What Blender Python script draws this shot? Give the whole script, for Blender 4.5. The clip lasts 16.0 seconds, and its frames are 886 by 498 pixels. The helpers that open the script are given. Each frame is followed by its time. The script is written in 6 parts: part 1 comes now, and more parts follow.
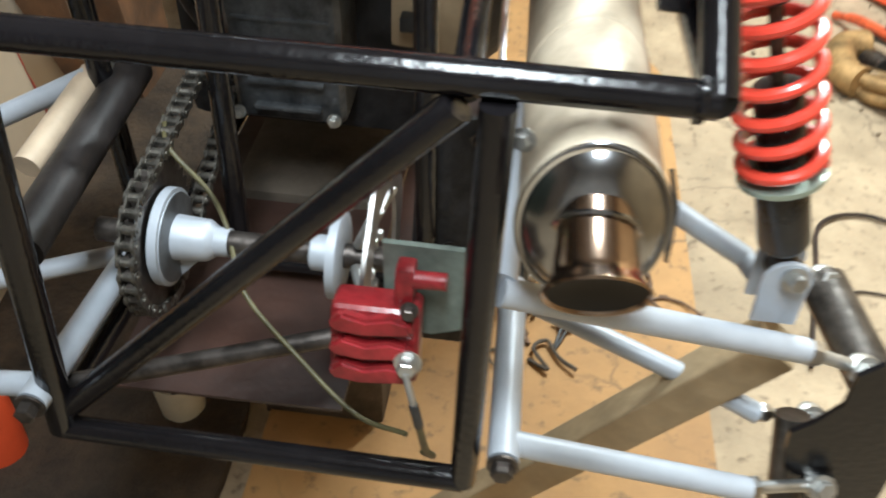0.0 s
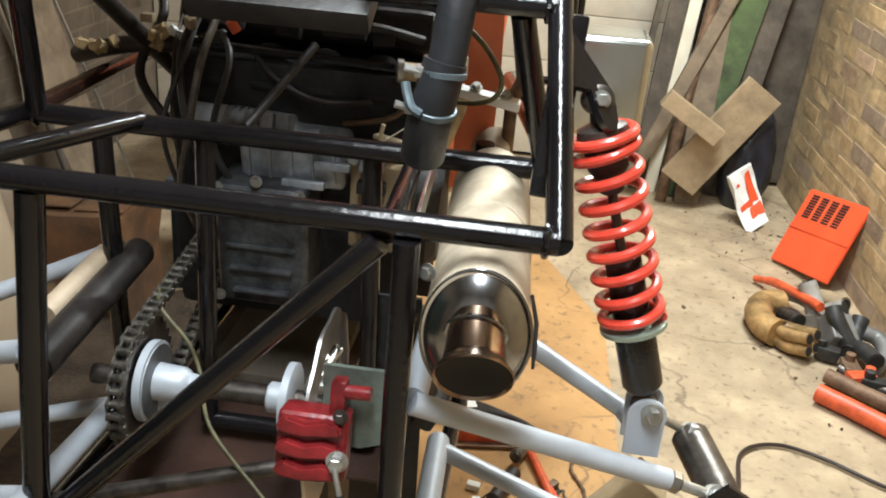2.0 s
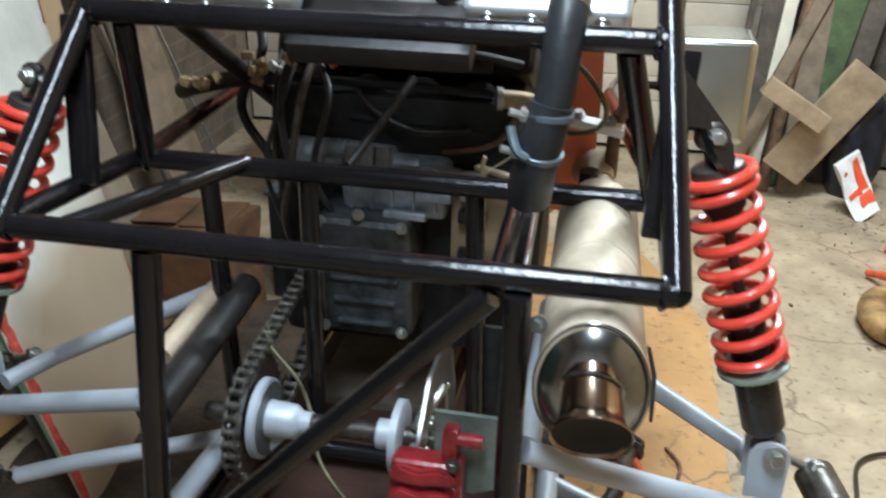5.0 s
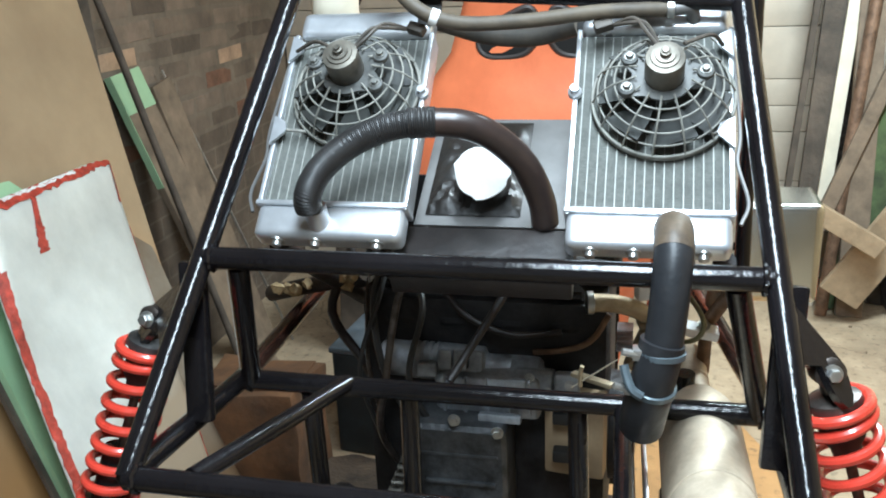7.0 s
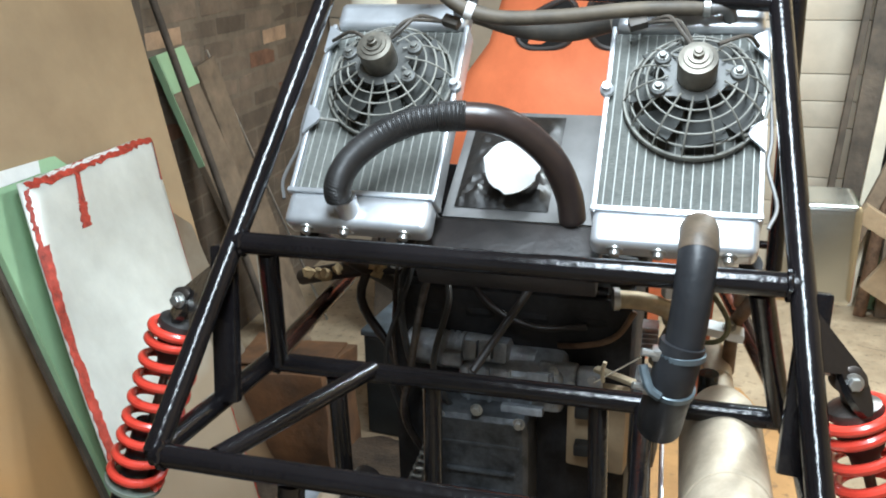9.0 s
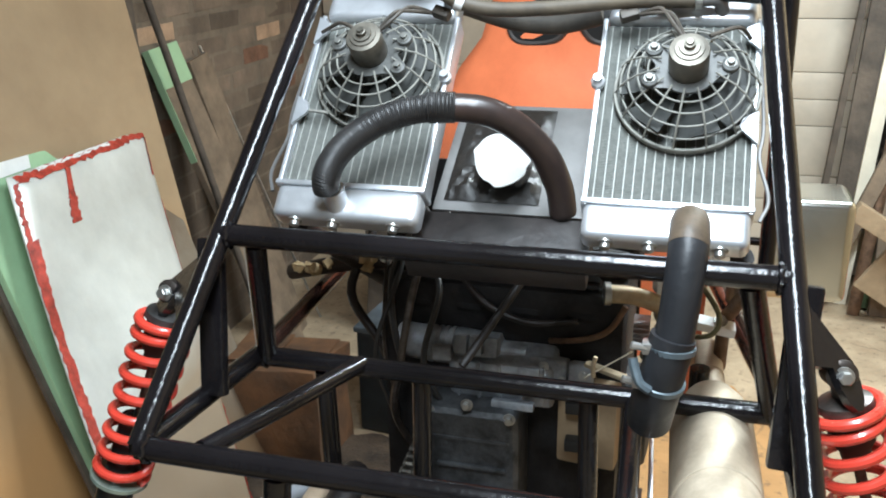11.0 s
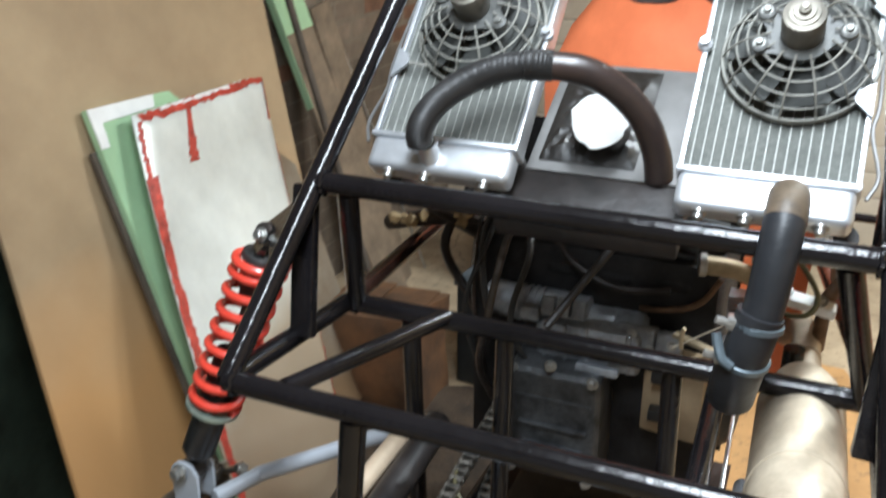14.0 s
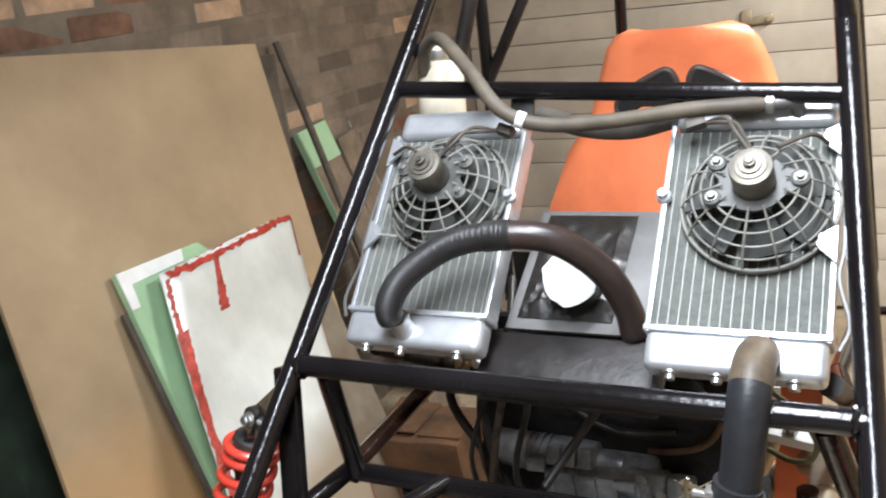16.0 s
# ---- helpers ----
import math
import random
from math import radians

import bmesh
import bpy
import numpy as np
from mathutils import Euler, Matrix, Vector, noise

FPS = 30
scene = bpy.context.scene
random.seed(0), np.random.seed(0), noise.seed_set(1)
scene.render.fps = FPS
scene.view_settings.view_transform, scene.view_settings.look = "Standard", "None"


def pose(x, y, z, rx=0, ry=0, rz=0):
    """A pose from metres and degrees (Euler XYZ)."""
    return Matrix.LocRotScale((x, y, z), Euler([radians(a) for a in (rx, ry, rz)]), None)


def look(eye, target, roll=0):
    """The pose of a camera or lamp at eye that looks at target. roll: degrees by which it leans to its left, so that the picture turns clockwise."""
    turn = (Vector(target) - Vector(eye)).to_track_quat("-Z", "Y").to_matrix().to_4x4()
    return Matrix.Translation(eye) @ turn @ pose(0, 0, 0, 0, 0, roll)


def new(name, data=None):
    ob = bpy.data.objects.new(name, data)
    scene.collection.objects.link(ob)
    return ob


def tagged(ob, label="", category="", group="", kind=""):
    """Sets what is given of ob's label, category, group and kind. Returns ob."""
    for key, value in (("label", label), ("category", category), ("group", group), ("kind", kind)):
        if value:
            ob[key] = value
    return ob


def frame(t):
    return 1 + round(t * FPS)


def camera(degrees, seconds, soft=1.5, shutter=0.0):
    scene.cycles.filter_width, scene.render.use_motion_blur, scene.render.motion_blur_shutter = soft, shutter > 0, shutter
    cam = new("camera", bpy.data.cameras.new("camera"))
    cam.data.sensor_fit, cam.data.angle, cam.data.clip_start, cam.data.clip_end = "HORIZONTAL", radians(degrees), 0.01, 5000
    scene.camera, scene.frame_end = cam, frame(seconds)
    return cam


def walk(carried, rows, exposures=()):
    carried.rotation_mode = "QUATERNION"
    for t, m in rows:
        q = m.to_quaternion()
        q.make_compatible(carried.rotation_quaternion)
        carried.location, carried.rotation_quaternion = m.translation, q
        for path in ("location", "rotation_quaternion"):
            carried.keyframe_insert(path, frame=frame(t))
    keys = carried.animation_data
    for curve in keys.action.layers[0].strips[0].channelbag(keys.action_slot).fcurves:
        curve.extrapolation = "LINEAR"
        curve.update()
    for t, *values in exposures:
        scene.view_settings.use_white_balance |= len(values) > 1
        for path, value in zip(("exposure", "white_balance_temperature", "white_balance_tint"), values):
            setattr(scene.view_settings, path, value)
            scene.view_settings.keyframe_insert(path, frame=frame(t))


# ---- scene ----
cam = camera(53.1, 16.0, soft=1.9, shutter=0.8)
PATH = [
    (0, (0.193, -0.075, 1.284), (0.061, 1.397, -0.064), 2.8),
    (0.5, (0.249, -0.183, 1.318), (0.119, 1.406, 0.111), 4.4),
    (1, (0.283, -0.247, 1.339), (0.119, 1.493, 0.366), 3.8),
    (1.5, (0.281, -0.291, 1.325), (0.155, 1.483, 0.41), 3.4),
    (2, (0.274, -0.322, 1.302), (0.124, 1.493, 0.474), 5.0),
    (2.5, (0.275, -0.318, 1.3), (0.115, 1.475, 0.428), 3.8),
    (3, (0.276, -0.311, 1.298), (0.121, 1.477, 0.416), 4.1),
    (5.5, (0.218, -0.284, 1.399), (-0.167, 1.48, 0.54), -0.1),
    (6, (0.166, -0.28, 1.457), (-0.239, 1.534, 0.717), -1.2),
    (6.5, (0.164, -0.267, 1.485), (-0.27, 1.573, 0.832), -2.7),
    (7, (0.165, -0.271, 1.486), (-0.273, 1.569, 0.837), -2.4),
    (7.5, (0.162, -0.265, 1.483), (-0.268, 1.568, 0.809), -1.5),
    (8, (0.172, -0.275, 1.497), (-0.322, 1.55, 0.845), -1.7),
    (8.5, (0.177, -0.275, 1.499), (-0.316, 1.542, 0.823), -1.7),
    (9, (0.181, -0.274, 1.499), (-0.34, 1.532, 0.817), -1.3),
    (11.5, (0.19, -0.265, 1.488), (-0.32, 1.543, 0.804), -1.0),
    (12, (0.195, -0.262, 1.488), (-0.375, 1.534, 0.818), -1.6),
    (12.5, (0.194, -0.256, 1.487), (-0.296, 1.566, 0.826), -1.2),
    (13, (0.193, -0.264, 1.492), (-0.431, 1.515, 0.823), -2.4),
    (13.5, (0.2, -0.256, 1.492), (-0.469, 1.483, 0.765), -2.1),
    (14, (0.214, -0.257, 1.491), (-0.527, 1.431, 0.716), -0.3),
    (14.5, (0.232, -0.254, 1.503), (-0.566, 1.326, 0.571), -3.1),
    (15, (0.262, -0.232, 1.521), (-0.576, 1.377, 0.679), -4.5),
    (15.5, (0.294, -0.187, 1.568), (-0.625, 1.464, 0.912), -6.4),
    (16, (0.309, -0.174, 1.578), (-0.599, 1.509, 0.99), -7.4),
]
EXPOSURES = [(0.0, 0.20, 5500, 0), (1.0, 0.08, 5750, 2), (3.2, 0.10, 5600, 0), (5.3, -0.16, 5100, -1), (7.0, 0.02, 5100, -2), (9.0, 0.01, 5250, 0), (13.5, 0.05, 5350, 2), (14.5, -0.04, 5450, 4), (16.0, 0.06, 5550, 7)]
walk(cam, [(t, look(eye, target, roll)) for t, eye, target, roll in PATH], EXPOSURES)

# ---- world and lamps ----
world = bpy.data.worlds.new("world")
scene.world = world
world.use_nodes = True
bg = world.node_tree.nodes["Background"]
bg.inputs[0].default_value = (0.8, 0.9, 1.0, 1)
bg.inputs[1].default_value = 0.04


def lamp(name, kind, place, power, colour, target=None, **sizes):
    data = bpy.data.lights.new(name, kind)
    data.energy, data.color = power, colour
    for key, value in sizes.items():
        if key == "size":
            data.size = value
        if key == "size_y":
            data.shape, data.size_y = "RECTANGLE", value
        if key == "radius":
            data.shadow_soft_size = value
    ob = new(name, data)
    ob.matrix_world = look(place, target) if target else Matrix.Translation(place)
    return ob


lamp("work_light", "AREA", (0.15, 0.00, 2.36), 64, (1.0, 0.95, 0.90), (0.15, 0.02, 0.0), size=0.28, size_y=1.3)
lamp("ceiling_tube", "AREA", (0.85, 2.10, 2.33), 92, (1.0, 0.95, 0.87), (1.00, 2.30, 0.3), size=0.10, size_y=1.2)


# ---- materials ----
def material(name, colour, rough=0.5, metal=0.0, vary=0.12, scale=8.0, second=None, bump=0.0, bump_scale=60.0, coat=0.0, spots=0.0, spot_scale=3.0, obj_random=0.0, spec=0.5, world_space=False):
    """A painted, worn or natural surface: two scales of noise in colour and gloss, and a fine relief."""
    m = bpy.data.materials.new(name)
    m.use_nodes = True
    nt = m.node_tree
    b = nt.nodes["Principled BSDF"]
    tc = nt.nodes.new("ShaderNodeTexCoord")
    place = nt.nodes.new("ShaderNodeNewGeometry").outputs["Position"] if world_space else tc.outputs["Object"]
    n1 = nt.nodes.new("ShaderNodeTexNoise")
    n1.inputs["Scale"].default_value, n1.inputs["Detail"].default_value = scale, 8
    n1.inputs["Roughness"].default_value = 0.65
    nt.links.new(place, n1.inputs["Vector"])
    ramp = nt.nodes.new("ShaderNodeValToRGB")
    other = second or tuple(c * (1 - 2.2 * vary) for c in colour)
    light = tuple(min(1, c * (1 + vary)) for c in colour)
    ramp.color_ramp.elements[0].position, ramp.color_ramp.elements[1].position = 0.3, 0.7
    ramp.color_ramp.elements[0].color = (*other, 1)
    ramp.color_ramp.elements[1].color = (*light, 1)
    nt.links.new(n1.outputs["Fac"], ramp.inputs["Fac"])
    out = ramp.outputs["Color"]
    if spots:
        n3 = nt.nodes.new("ShaderNodeTexNoise")
        n3.inputs["Scale"].default_value, n3.inputs["Detail"].default_value = spot_scale, 5
        nt.links.new(place, n3.inputs["Vector"])
        r3 = nt.nodes.new("ShaderNodeMapRange")
        r3.inputs["From Min"].default_value, r3.inputs["From Max"].default_value = 0.48, 0.72
        nt.links.new(n3.outputs["Fac"], r3.inputs["Value"])
        mul = nt.nodes.new("ShaderNodeMath")
        mul.operation = "MULTIPLY"
        mul.inputs[1].default_value = spots
        nt.links.new(r3.outputs["Result"], mul.inputs[0])
        mix = nt.nodes.new("ShaderNodeMix")
        mix.data_type = "RGBA"
        mix.inputs[7].default_value = (*(0.35 * c for c in colour), 1)
        nt.links.new(mul.outputs[0], mix.inputs[0])
        nt.links.new(out, mix.inputs[6])
        out = mix.outputs[2]
    if obj_random:
        info = nt.nodes.new("ShaderNodeObjectInfo")
        hsv = nt.nodes.new("ShaderNodeHueSaturation")
        mr = nt.nodes.new("ShaderNodeMapRange")
        mr.inputs["To Min"].default_value, mr.inputs["To Max"].default_value = 1 - obj_random, 1 + obj_random
        nt.links.new(info.outputs["Random"], mr.inputs["Value"])
        nt.links.new(mr.outputs["Result"], hsv.inputs["Value"])
        nt.links.new(out, hsv.inputs["Color"])
        out = hsv.outputs["Color"]
    nt.links.new(out, b.inputs["Base Color"])
    b.inputs["Metallic"].default_value = metal
    b.inputs["Coat Weight"].default_value = coat
    b.inputs["Coat Roughness"].default_value = 0.08
    b.inputs["Specular IOR Level"].default_value = spec
    rr = nt.nodes.new("ShaderNodeMapRange")
    rr.inputs["To Min"].default_value, rr.inputs["To Max"].default_value = max(0.03, rough * 0.75), min(1, rough * 1.3)
    nt.links.new(n1.outputs["Fac"], rr.inputs["Value"])
    nt.links.new(rr.outputs["Result"], b.inputs["Roughness"])
    if bump:
        n2 = nt.nodes.new("ShaderNodeTexNoise")
        n2.inputs["Scale"].default_value, n2.inputs["Detail"].default_value = bump_scale, 6
        nt.links.new(place, n2.inputs["Vector"])
        bp = nt.nodes.new("ShaderNodeBump")
        bp.inputs["Strength"].default_value, bp.inputs["Distance"].default_value = bump, 0.01
        nt.links.new(n2.outputs["Fac"], bp.inputs["Height"])
        nt.links.new(bp.outputs["Normal"], b.inputs["Normal"])
    return m


def worn_floor(m):
    """Adds hairline cracks, dark specks and trodden dirt to a floor material."""
    nt = m.node_tree
    b = nt.nodes["Principled BSDF"]
    col = b.inputs["Base Color"].links[0].from_socket
    tc = nt.nodes.new("ShaderNodeTexCoord")
    wob = nt.nodes.new("ShaderNodeTexNoise")
    wob.inputs["Scale"].default_value, wob.inputs["Detail"].default_value = 5.0, 6
    nt.links.new(tc.outputs["Object"], wob.inputs["Vector"])
    add = nt.nodes.new("ShaderNodeMix")
    add.data_type, add.blend_type = "RGBA", "LINEAR_LIGHT"
    add.inputs[0].default_value = 0.10
    nt.links.new(tc.outputs["Object"], add.inputs[6])
    nt.links.new(wob.outputs["Color"], add.inputs[7])
    vor = nt.nodes.new("ShaderNodeTexVoronoi")
    vor.feature = "DISTANCE_TO_EDGE"
    vor.inputs["Scale"].default_value = 1.7
    nt.links.new(add.outputs[2], vor.inputs["Vector"])
    mr = nt.nodes.new("ShaderNodeMapRange")
    mr.inputs["From Min"].default_value, mr.inputs["From Max"].default_value = 0.0, 0.011
    mr.inputs["To Min"].default_value, mr.inputs["To Max"].default_value = 0.75, 0.0
    nt.links.new(vor.outputs["Distance"], mr.inputs["Value"])
    gate = nt.nodes.new("ShaderNodeTexNoise")
    gate.inputs["Scale"].default_value = 2.3
    nt.links.new(tc.outputs["Object"], gate.inputs["Vector"])
    gr = nt.nodes.new("ShaderNodeMapRange")
    gr.inputs["From Min"].default_value, gr.inputs["From Max"].default_value = 0.45, 0.6
    nt.links.new(gate.outputs["Fac"], gr.inputs["Value"])
    mul = nt.nodes.new("ShaderNodeMath")
    mul.operation = "MULTIPLY"
    nt.links.new(mr.outputs["Result"], mul.inputs[0])
    nt.links.new(gr.outputs["Result"], mul.inputs[1])
    speck = nt.nodes.new("ShaderNodeTexNoise")
    speck.inputs["Scale"].default_value, speck.inputs["Detail"].default_value = 38.0, 4
    nt.links.new(tc.outputs["Object"], speck.inputs["Vector"])
    sr = nt.nodes.new("ShaderNodeMapRange")
    sr.inputs["From Min"].default_value, sr.inputs["From Max"].default_value = 0.57, 0.72
    sr.inputs["To Max"].default_value = 0.6
    nt.links.new(speck.outputs["Fac"], sr.inputs["Value"])
    top = nt.nodes.new("ShaderNodeMath")
    top.operation = "MAXIMUM"
    nt.links.new(mul.outputs[0], top.inputs[0])
    nt.links.new(sr.outputs["Result"], top.inputs[1])
    mix = nt.nodes.new("ShaderNodeMix")
    mix.data_type = "RGBA"
    mix.inputs[7].default_value = (0.10, 0.07, 0.045, 1)
    nt.links.new(top.outputs[0], mix.inputs[0])
    nt.links.new(col, mix.inputs[6])
    nt.links.new(mix.outputs[2], b.inputs["Base Color"])
    return m


def banded(m, axis, scale, strength, distance=0.002, kind="BANDS"):
    """Adds a regular fine relief (fins, ribs, wood grain) to a material."""
    nt = m.node_tree
    b = nt.nodes["Principled BSDF"]
    tc = nt.nodes.new("ShaderNodeTexCoord")
    w = nt.nodes.new("ShaderNodeTexWave")
    w.wave_type, w.bands_direction = kind, axis
    w.inputs["Scale"].default_value = scale
    nt.links.new(tc.outputs["Object"], w.inputs["Vector"])
    bp = nt.nodes.new("ShaderNodeBump")
    bp.inputs["Strength"].default_value, bp.inputs["Distance"].default_value = strength, distance
    nt.links.new(w.outputs["Fac"], bp.inputs["Height"])
    nt.links.new(bp.outputs["Normal"], b.inputs["Normal"])
    return m


black_paint = material("black_gloss_paint", (0.009, 0.008, 0.009), 0.16, vary=0.3, scale=5, bump=0.09, bump_scale=120, coat=0.0, spec=0.45)
black_old = material("scuffed_black_paint", (0.022, 0.018, 0.017), 0.48, vary=0.4, scale=14, bump=0.15, bump_scale=60)
silver_paint = material("silver_grey_paint", (0.46, 0.49, 0.54), 0.42, metal=0.15, vary=0.08, scale=10, bump=0.06)
red_paint = material("red_spring_paint", (0.63, 0.056, 0.033), 0.28, vary=0.12, scale=20, bump=0.06, bump_scale=80, coat=0.4)
red_caliper = material("red_caliper_paint", (0.25, 0.016, 0.02), 0.32, vary=0.35, scale=25, bump=0.1, bump_scale=80, coat=0.3)
steel = material("bright_steel", (0.52, 0.51, 0.50), 0.32, metal=1.0, vary=0.1, scale=30)
zinc = material("zinc_plated_steel", (0.55, 0.55, 0.53), 0.35, metal=0.9, vary=0.15, scale=40)
dark_steel = material("oily_dark_steel", (0.11, 0.095, 0.085), 0.38, metal=0.8, vary=0.3, scale=40, bump=0.1)
chain_steel = material("greasy_chain_steel", (0.20, 0.185, 0.16), 0.35, metal=0.85, vary=0.35, scale=60)
muffler_steel = material("dusty_stainless_muffler", (0.60, 0.52, 0.40), 0.55, metal=0.35, vary=0.15, scale=14, second=(0.36, 0.29, 0.20), bump=0.08, bump_scale=110, spots=0.35, spot_scale=16)
polished = material("polished_stainless", (0.37, 0.375, 0.39), 0.19, metal=1.0, vary=0.15, scale=14)
# Tail pipe soot, and also the painted shade of slots and open pipe ends.
soot_shade = material("soot_and_hole_shade", (0.012, 0.011, 0.01), 0.8, vary=0.2)
alu = material("brushed_aluminium", (0.68, 0.70, 0.73), 0.36, metal=0.7, vary=0.08, scale=18)
alu_dull = material("dusty_aluminium_sheet", (0.23, 0.225, 0.22), 0.55, metal=0.6, vary=0.12, scale=12)
fin_mat = banded(material("radiator_fins", (0.145, 0.15, 0.136), 0.7, metal=0.1, vary=0.25, scale=220, second=(0.115, 0.12, 0.11), spots=0.3, spot_scale=30), "Y", 160, 0.5, 0.003)
plastic_grey = material("dusty_grey_plastic", (0.27, 0.262, 0.235), 0.6, vary=0.25, scale=30, bump=0.05)
dark_bracket = material("dusty_dark_bracket", (0.095, 0.096, 0.09), 0.5, vary=0.3, scale=30, bump=0.05)
lead_brown = material("dusty_brown_lead", (0.085, 0.072, 0.058), 0.55, vary=0.3, scale=30)
dull_bolt = material("dusty_plated_bolt", (0.20, 0.20, 0.185), 0.45, metal=0.6, vary=0.2, scale=40)
guard_grey = material("dusty_guard_rib", (0.25, 0.245, 0.215), 0.6, vary=0.25, scale=30)
blade_grey = material("dusty_dark_fan_blade", (0.05, 0.052, 0.048), 0.6, vary=0.3, scale=25)
plastic_black = material("black_plastic", (0.03, 0.029, 0.028), 0.5, vary=0.3, scale=20)
motor_steel = material("tarnished_motor_can", (0.19, 0.175, 0.145), 0.45, metal=0.6, vary=0.25, scale=30)
rubber = material("dusty_black_rubber", (0.085, 0.073, 0.056), 0.6, vary=0.35, scale=16, second=(0.036, 0.033, 0.03), bump=0.1, bump_scale=70, spots=0.0)
tan_rubber = material("dust_browned_rubber", (0.105, 0.085, 0.058), 0.6, vary=0.3, scale=16, second=(0.055, 0.046, 0.036), bump=0.1, bump_scale=70)
pipe_rubber = material("dust_streaked_rubber_pipe", (0.020, 0.020, 0.022), 0.42, vary=0.3, scale=9, second=(0.010, 0.012, 0.015), bump=0.12, bump_scale=60, spec=0.4)
dust_elbow = material("brown_dusted_rubber_elbow", (0.115, 0.085, 0.055), 0.5, vary=0.3, scale=22, second=(0.045, 0.035, 0.026), bump=0.12, bump_scale=60)
ribbed_rubber = material("ribbed_black_rubber", (0.026, 0.025, 0.025), 0.42, vary=0.3, scale=22)
rust_rubber = material("brown_stained_rubber", (0.036, 0.023, 0.019), 0.30, vary=0.35, scale=9, second=(0.014, 0.012, 0.012))
brass_pipe = material("dull_brass_pipe", (0.50, 0.41, 0.27), 0.42, metal=0.4, vary=0.2, scale=25)
blue_clamp = material("blue_grey_clamp", (0.15, 0.185, 0.21), 0.4, metal=0.55, vary=0.2, scale=30)
seat_mat = material("orange_seat_shell", (0.97, 0.25, 0.10), 0.36, vary=0.12, scale=6, bump=0.03, bump_scale=200)
seat_edge = material("dark_slot_trim", (0.06, 0.05, 0.045), 0.45)
engine_dark = material("black_engine_casting", (0.022, 0.021, 0.022), 0.55, spec=0.35, vary=0.4, scale=25, bump=0.3, bump_scale=60)
engine_alu = material("grimy_cast_aluminium", (0.11, 0.114, 0.12), 0.45, metal=0.5, vary=0.35, scale=30, bump=0.25, bump_scale=80)
white_paper = material("white_paper", (0.82, 0.82, 0.80), 0.7, vary=0.05, scale=20, bump=0.15, bump_scale=40)
white_plastic = material("yellowed_white_plastic", (0.72, 0.66, 0.52), 0.4, vary=0.08)
yellow_wire = material("yellow_green_cable", (0.11, 0.095, 0.04), 0.5, vary=0.3, scale=40)
concrete = worn_floor(material("dusty_concrete_floor", (0.44, 0.345, 0.225), 0.85, vary=0.14, scale=5.5, second=(0.28, 0.21, 0.13), bump=0.8, bump_scale=24, spots=0.6, spot_scale=2.4))
brick_mat = material("weathered_brick", (0.47, 0.335, 0.175), 0.9, vary=0.2, scale=9, second=(0.33, 0.225, 0.11), bump=0.6, bump_scale=22, spots=0.55, spot_scale=4, obj_random=0.16, world_space=True)
mortar_mat = material("smeared_mortar", (0.45, 0.33, 0.185), 0.95, vary=0.25, scale=7, bump=0.5, bump_scale=30, spots=0.5, spot_scale=4)
plaster = material("grey_plaster", (0.42, 0.39, 0.34), 0.9, vary=0.12, scale=3, bump=0.2)
ply = material("birch_plywood_sheet", (0.37, 0.275, 0.16), 0.6, vary=0.10, scale=3.0, second=(0.29, 0.205, 0.115), bump=0.10, bump_scale=40, spots=0.25, spot_scale=1.8)
board_mat = worn_floor(material("orange_brown_board", (0.45, 0.26, 0.10), 0.7, vary=0.15, scale=4, second=(0.34, 0.185, 0.065), bump=0.15, bump_scale=40, spots=0.3))


def lower_tone(m, colour, height, spread):
    """Turns the sheet's lower part to another tone, with a ragged upper edge."""
    nt = m.node_tree
    b = nt.nodes["Principled BSDF"]
    col = b.inputs["Base Color"].links[0].from_socket
    tc = nt.nodes.new("ShaderNodeTexCoord")
    sep = nt.nodes.new("ShaderNodeSeparateXYZ")
    nt.links.new(tc.outputs["Object"], sep.inputs[0])
    n = nt.nodes.new("ShaderNodeTexNoise")
    n.inputs["Scale"].default_value = 2.6
    nt.links.new(tc.outputs["Object"], n.inputs["Vector"])
    add = nt.nodes.new("ShaderNodeMath")
    add.operation = "MULTIPLY_ADD"
    add.inputs[1].default_value = 0.5
    nt.links.new(n.outputs["Fac"], add.inputs[0])
    nt.links.new(sep.outputs["Z"], add.inputs[2])
    mr = nt.nodes.new("ShaderNodeMapRange")
    mr.inputs["From Min"].default_value, mr.inputs["From Max"].default_value = height + 0.25 - spread, height + 0.25 + spread
    mr.inputs["To Min"].default_value, mr.inputs["To Max"].default_value = 0.85, 0.0
    nt.links.new(add.outputs[0], mr.inputs["Value"])
    mix = nt.nodes.new("ShaderNodeMix")
    mix.data_type = "RGBA"
    mix.inputs[7].default_value = (*colour, 1)
    nt.links.new(mr.outputs["Result"], mix.inputs[0])
    nt.links.new(col, mix.inputs[6])
    nt.links.new(mix.outputs[2], b.inputs["Base Color"])
    return m


# The plywood turns more orange towards its bottom.
lower_tone(ply, (0.50, 0.275, 0.10), 0.59, 0.16)
pine = material("sawn_pine", (0.42, 0.31, 0.175), 0.7, vary=0.15, scale=10, bump=0.2, bump_scale=50)
old_wood = material("weathered_timber", (0.22, 0.165, 0.11), 0.8, vary=0.25, scale=8, bump=0.3, bump_scale=40, spots=0.4)
dark_wood = material("dark_timber", (0.10, 0.08, 0.06), 0.8, vary=0.3, scale=8, bump=0.3)
green_paint = material("pale_green_paint", (0.38, 0.56, 0.33), 0.5, vary=0.08, scale=6, bump=0.06)
moss_paint = material("mossy_green_paint", (0.085, 0.12, 0.045), 0.8, vary=0.4, scale=7, second=(0.022, 0.024, 0.013), bump=0.25, spots=0.5)
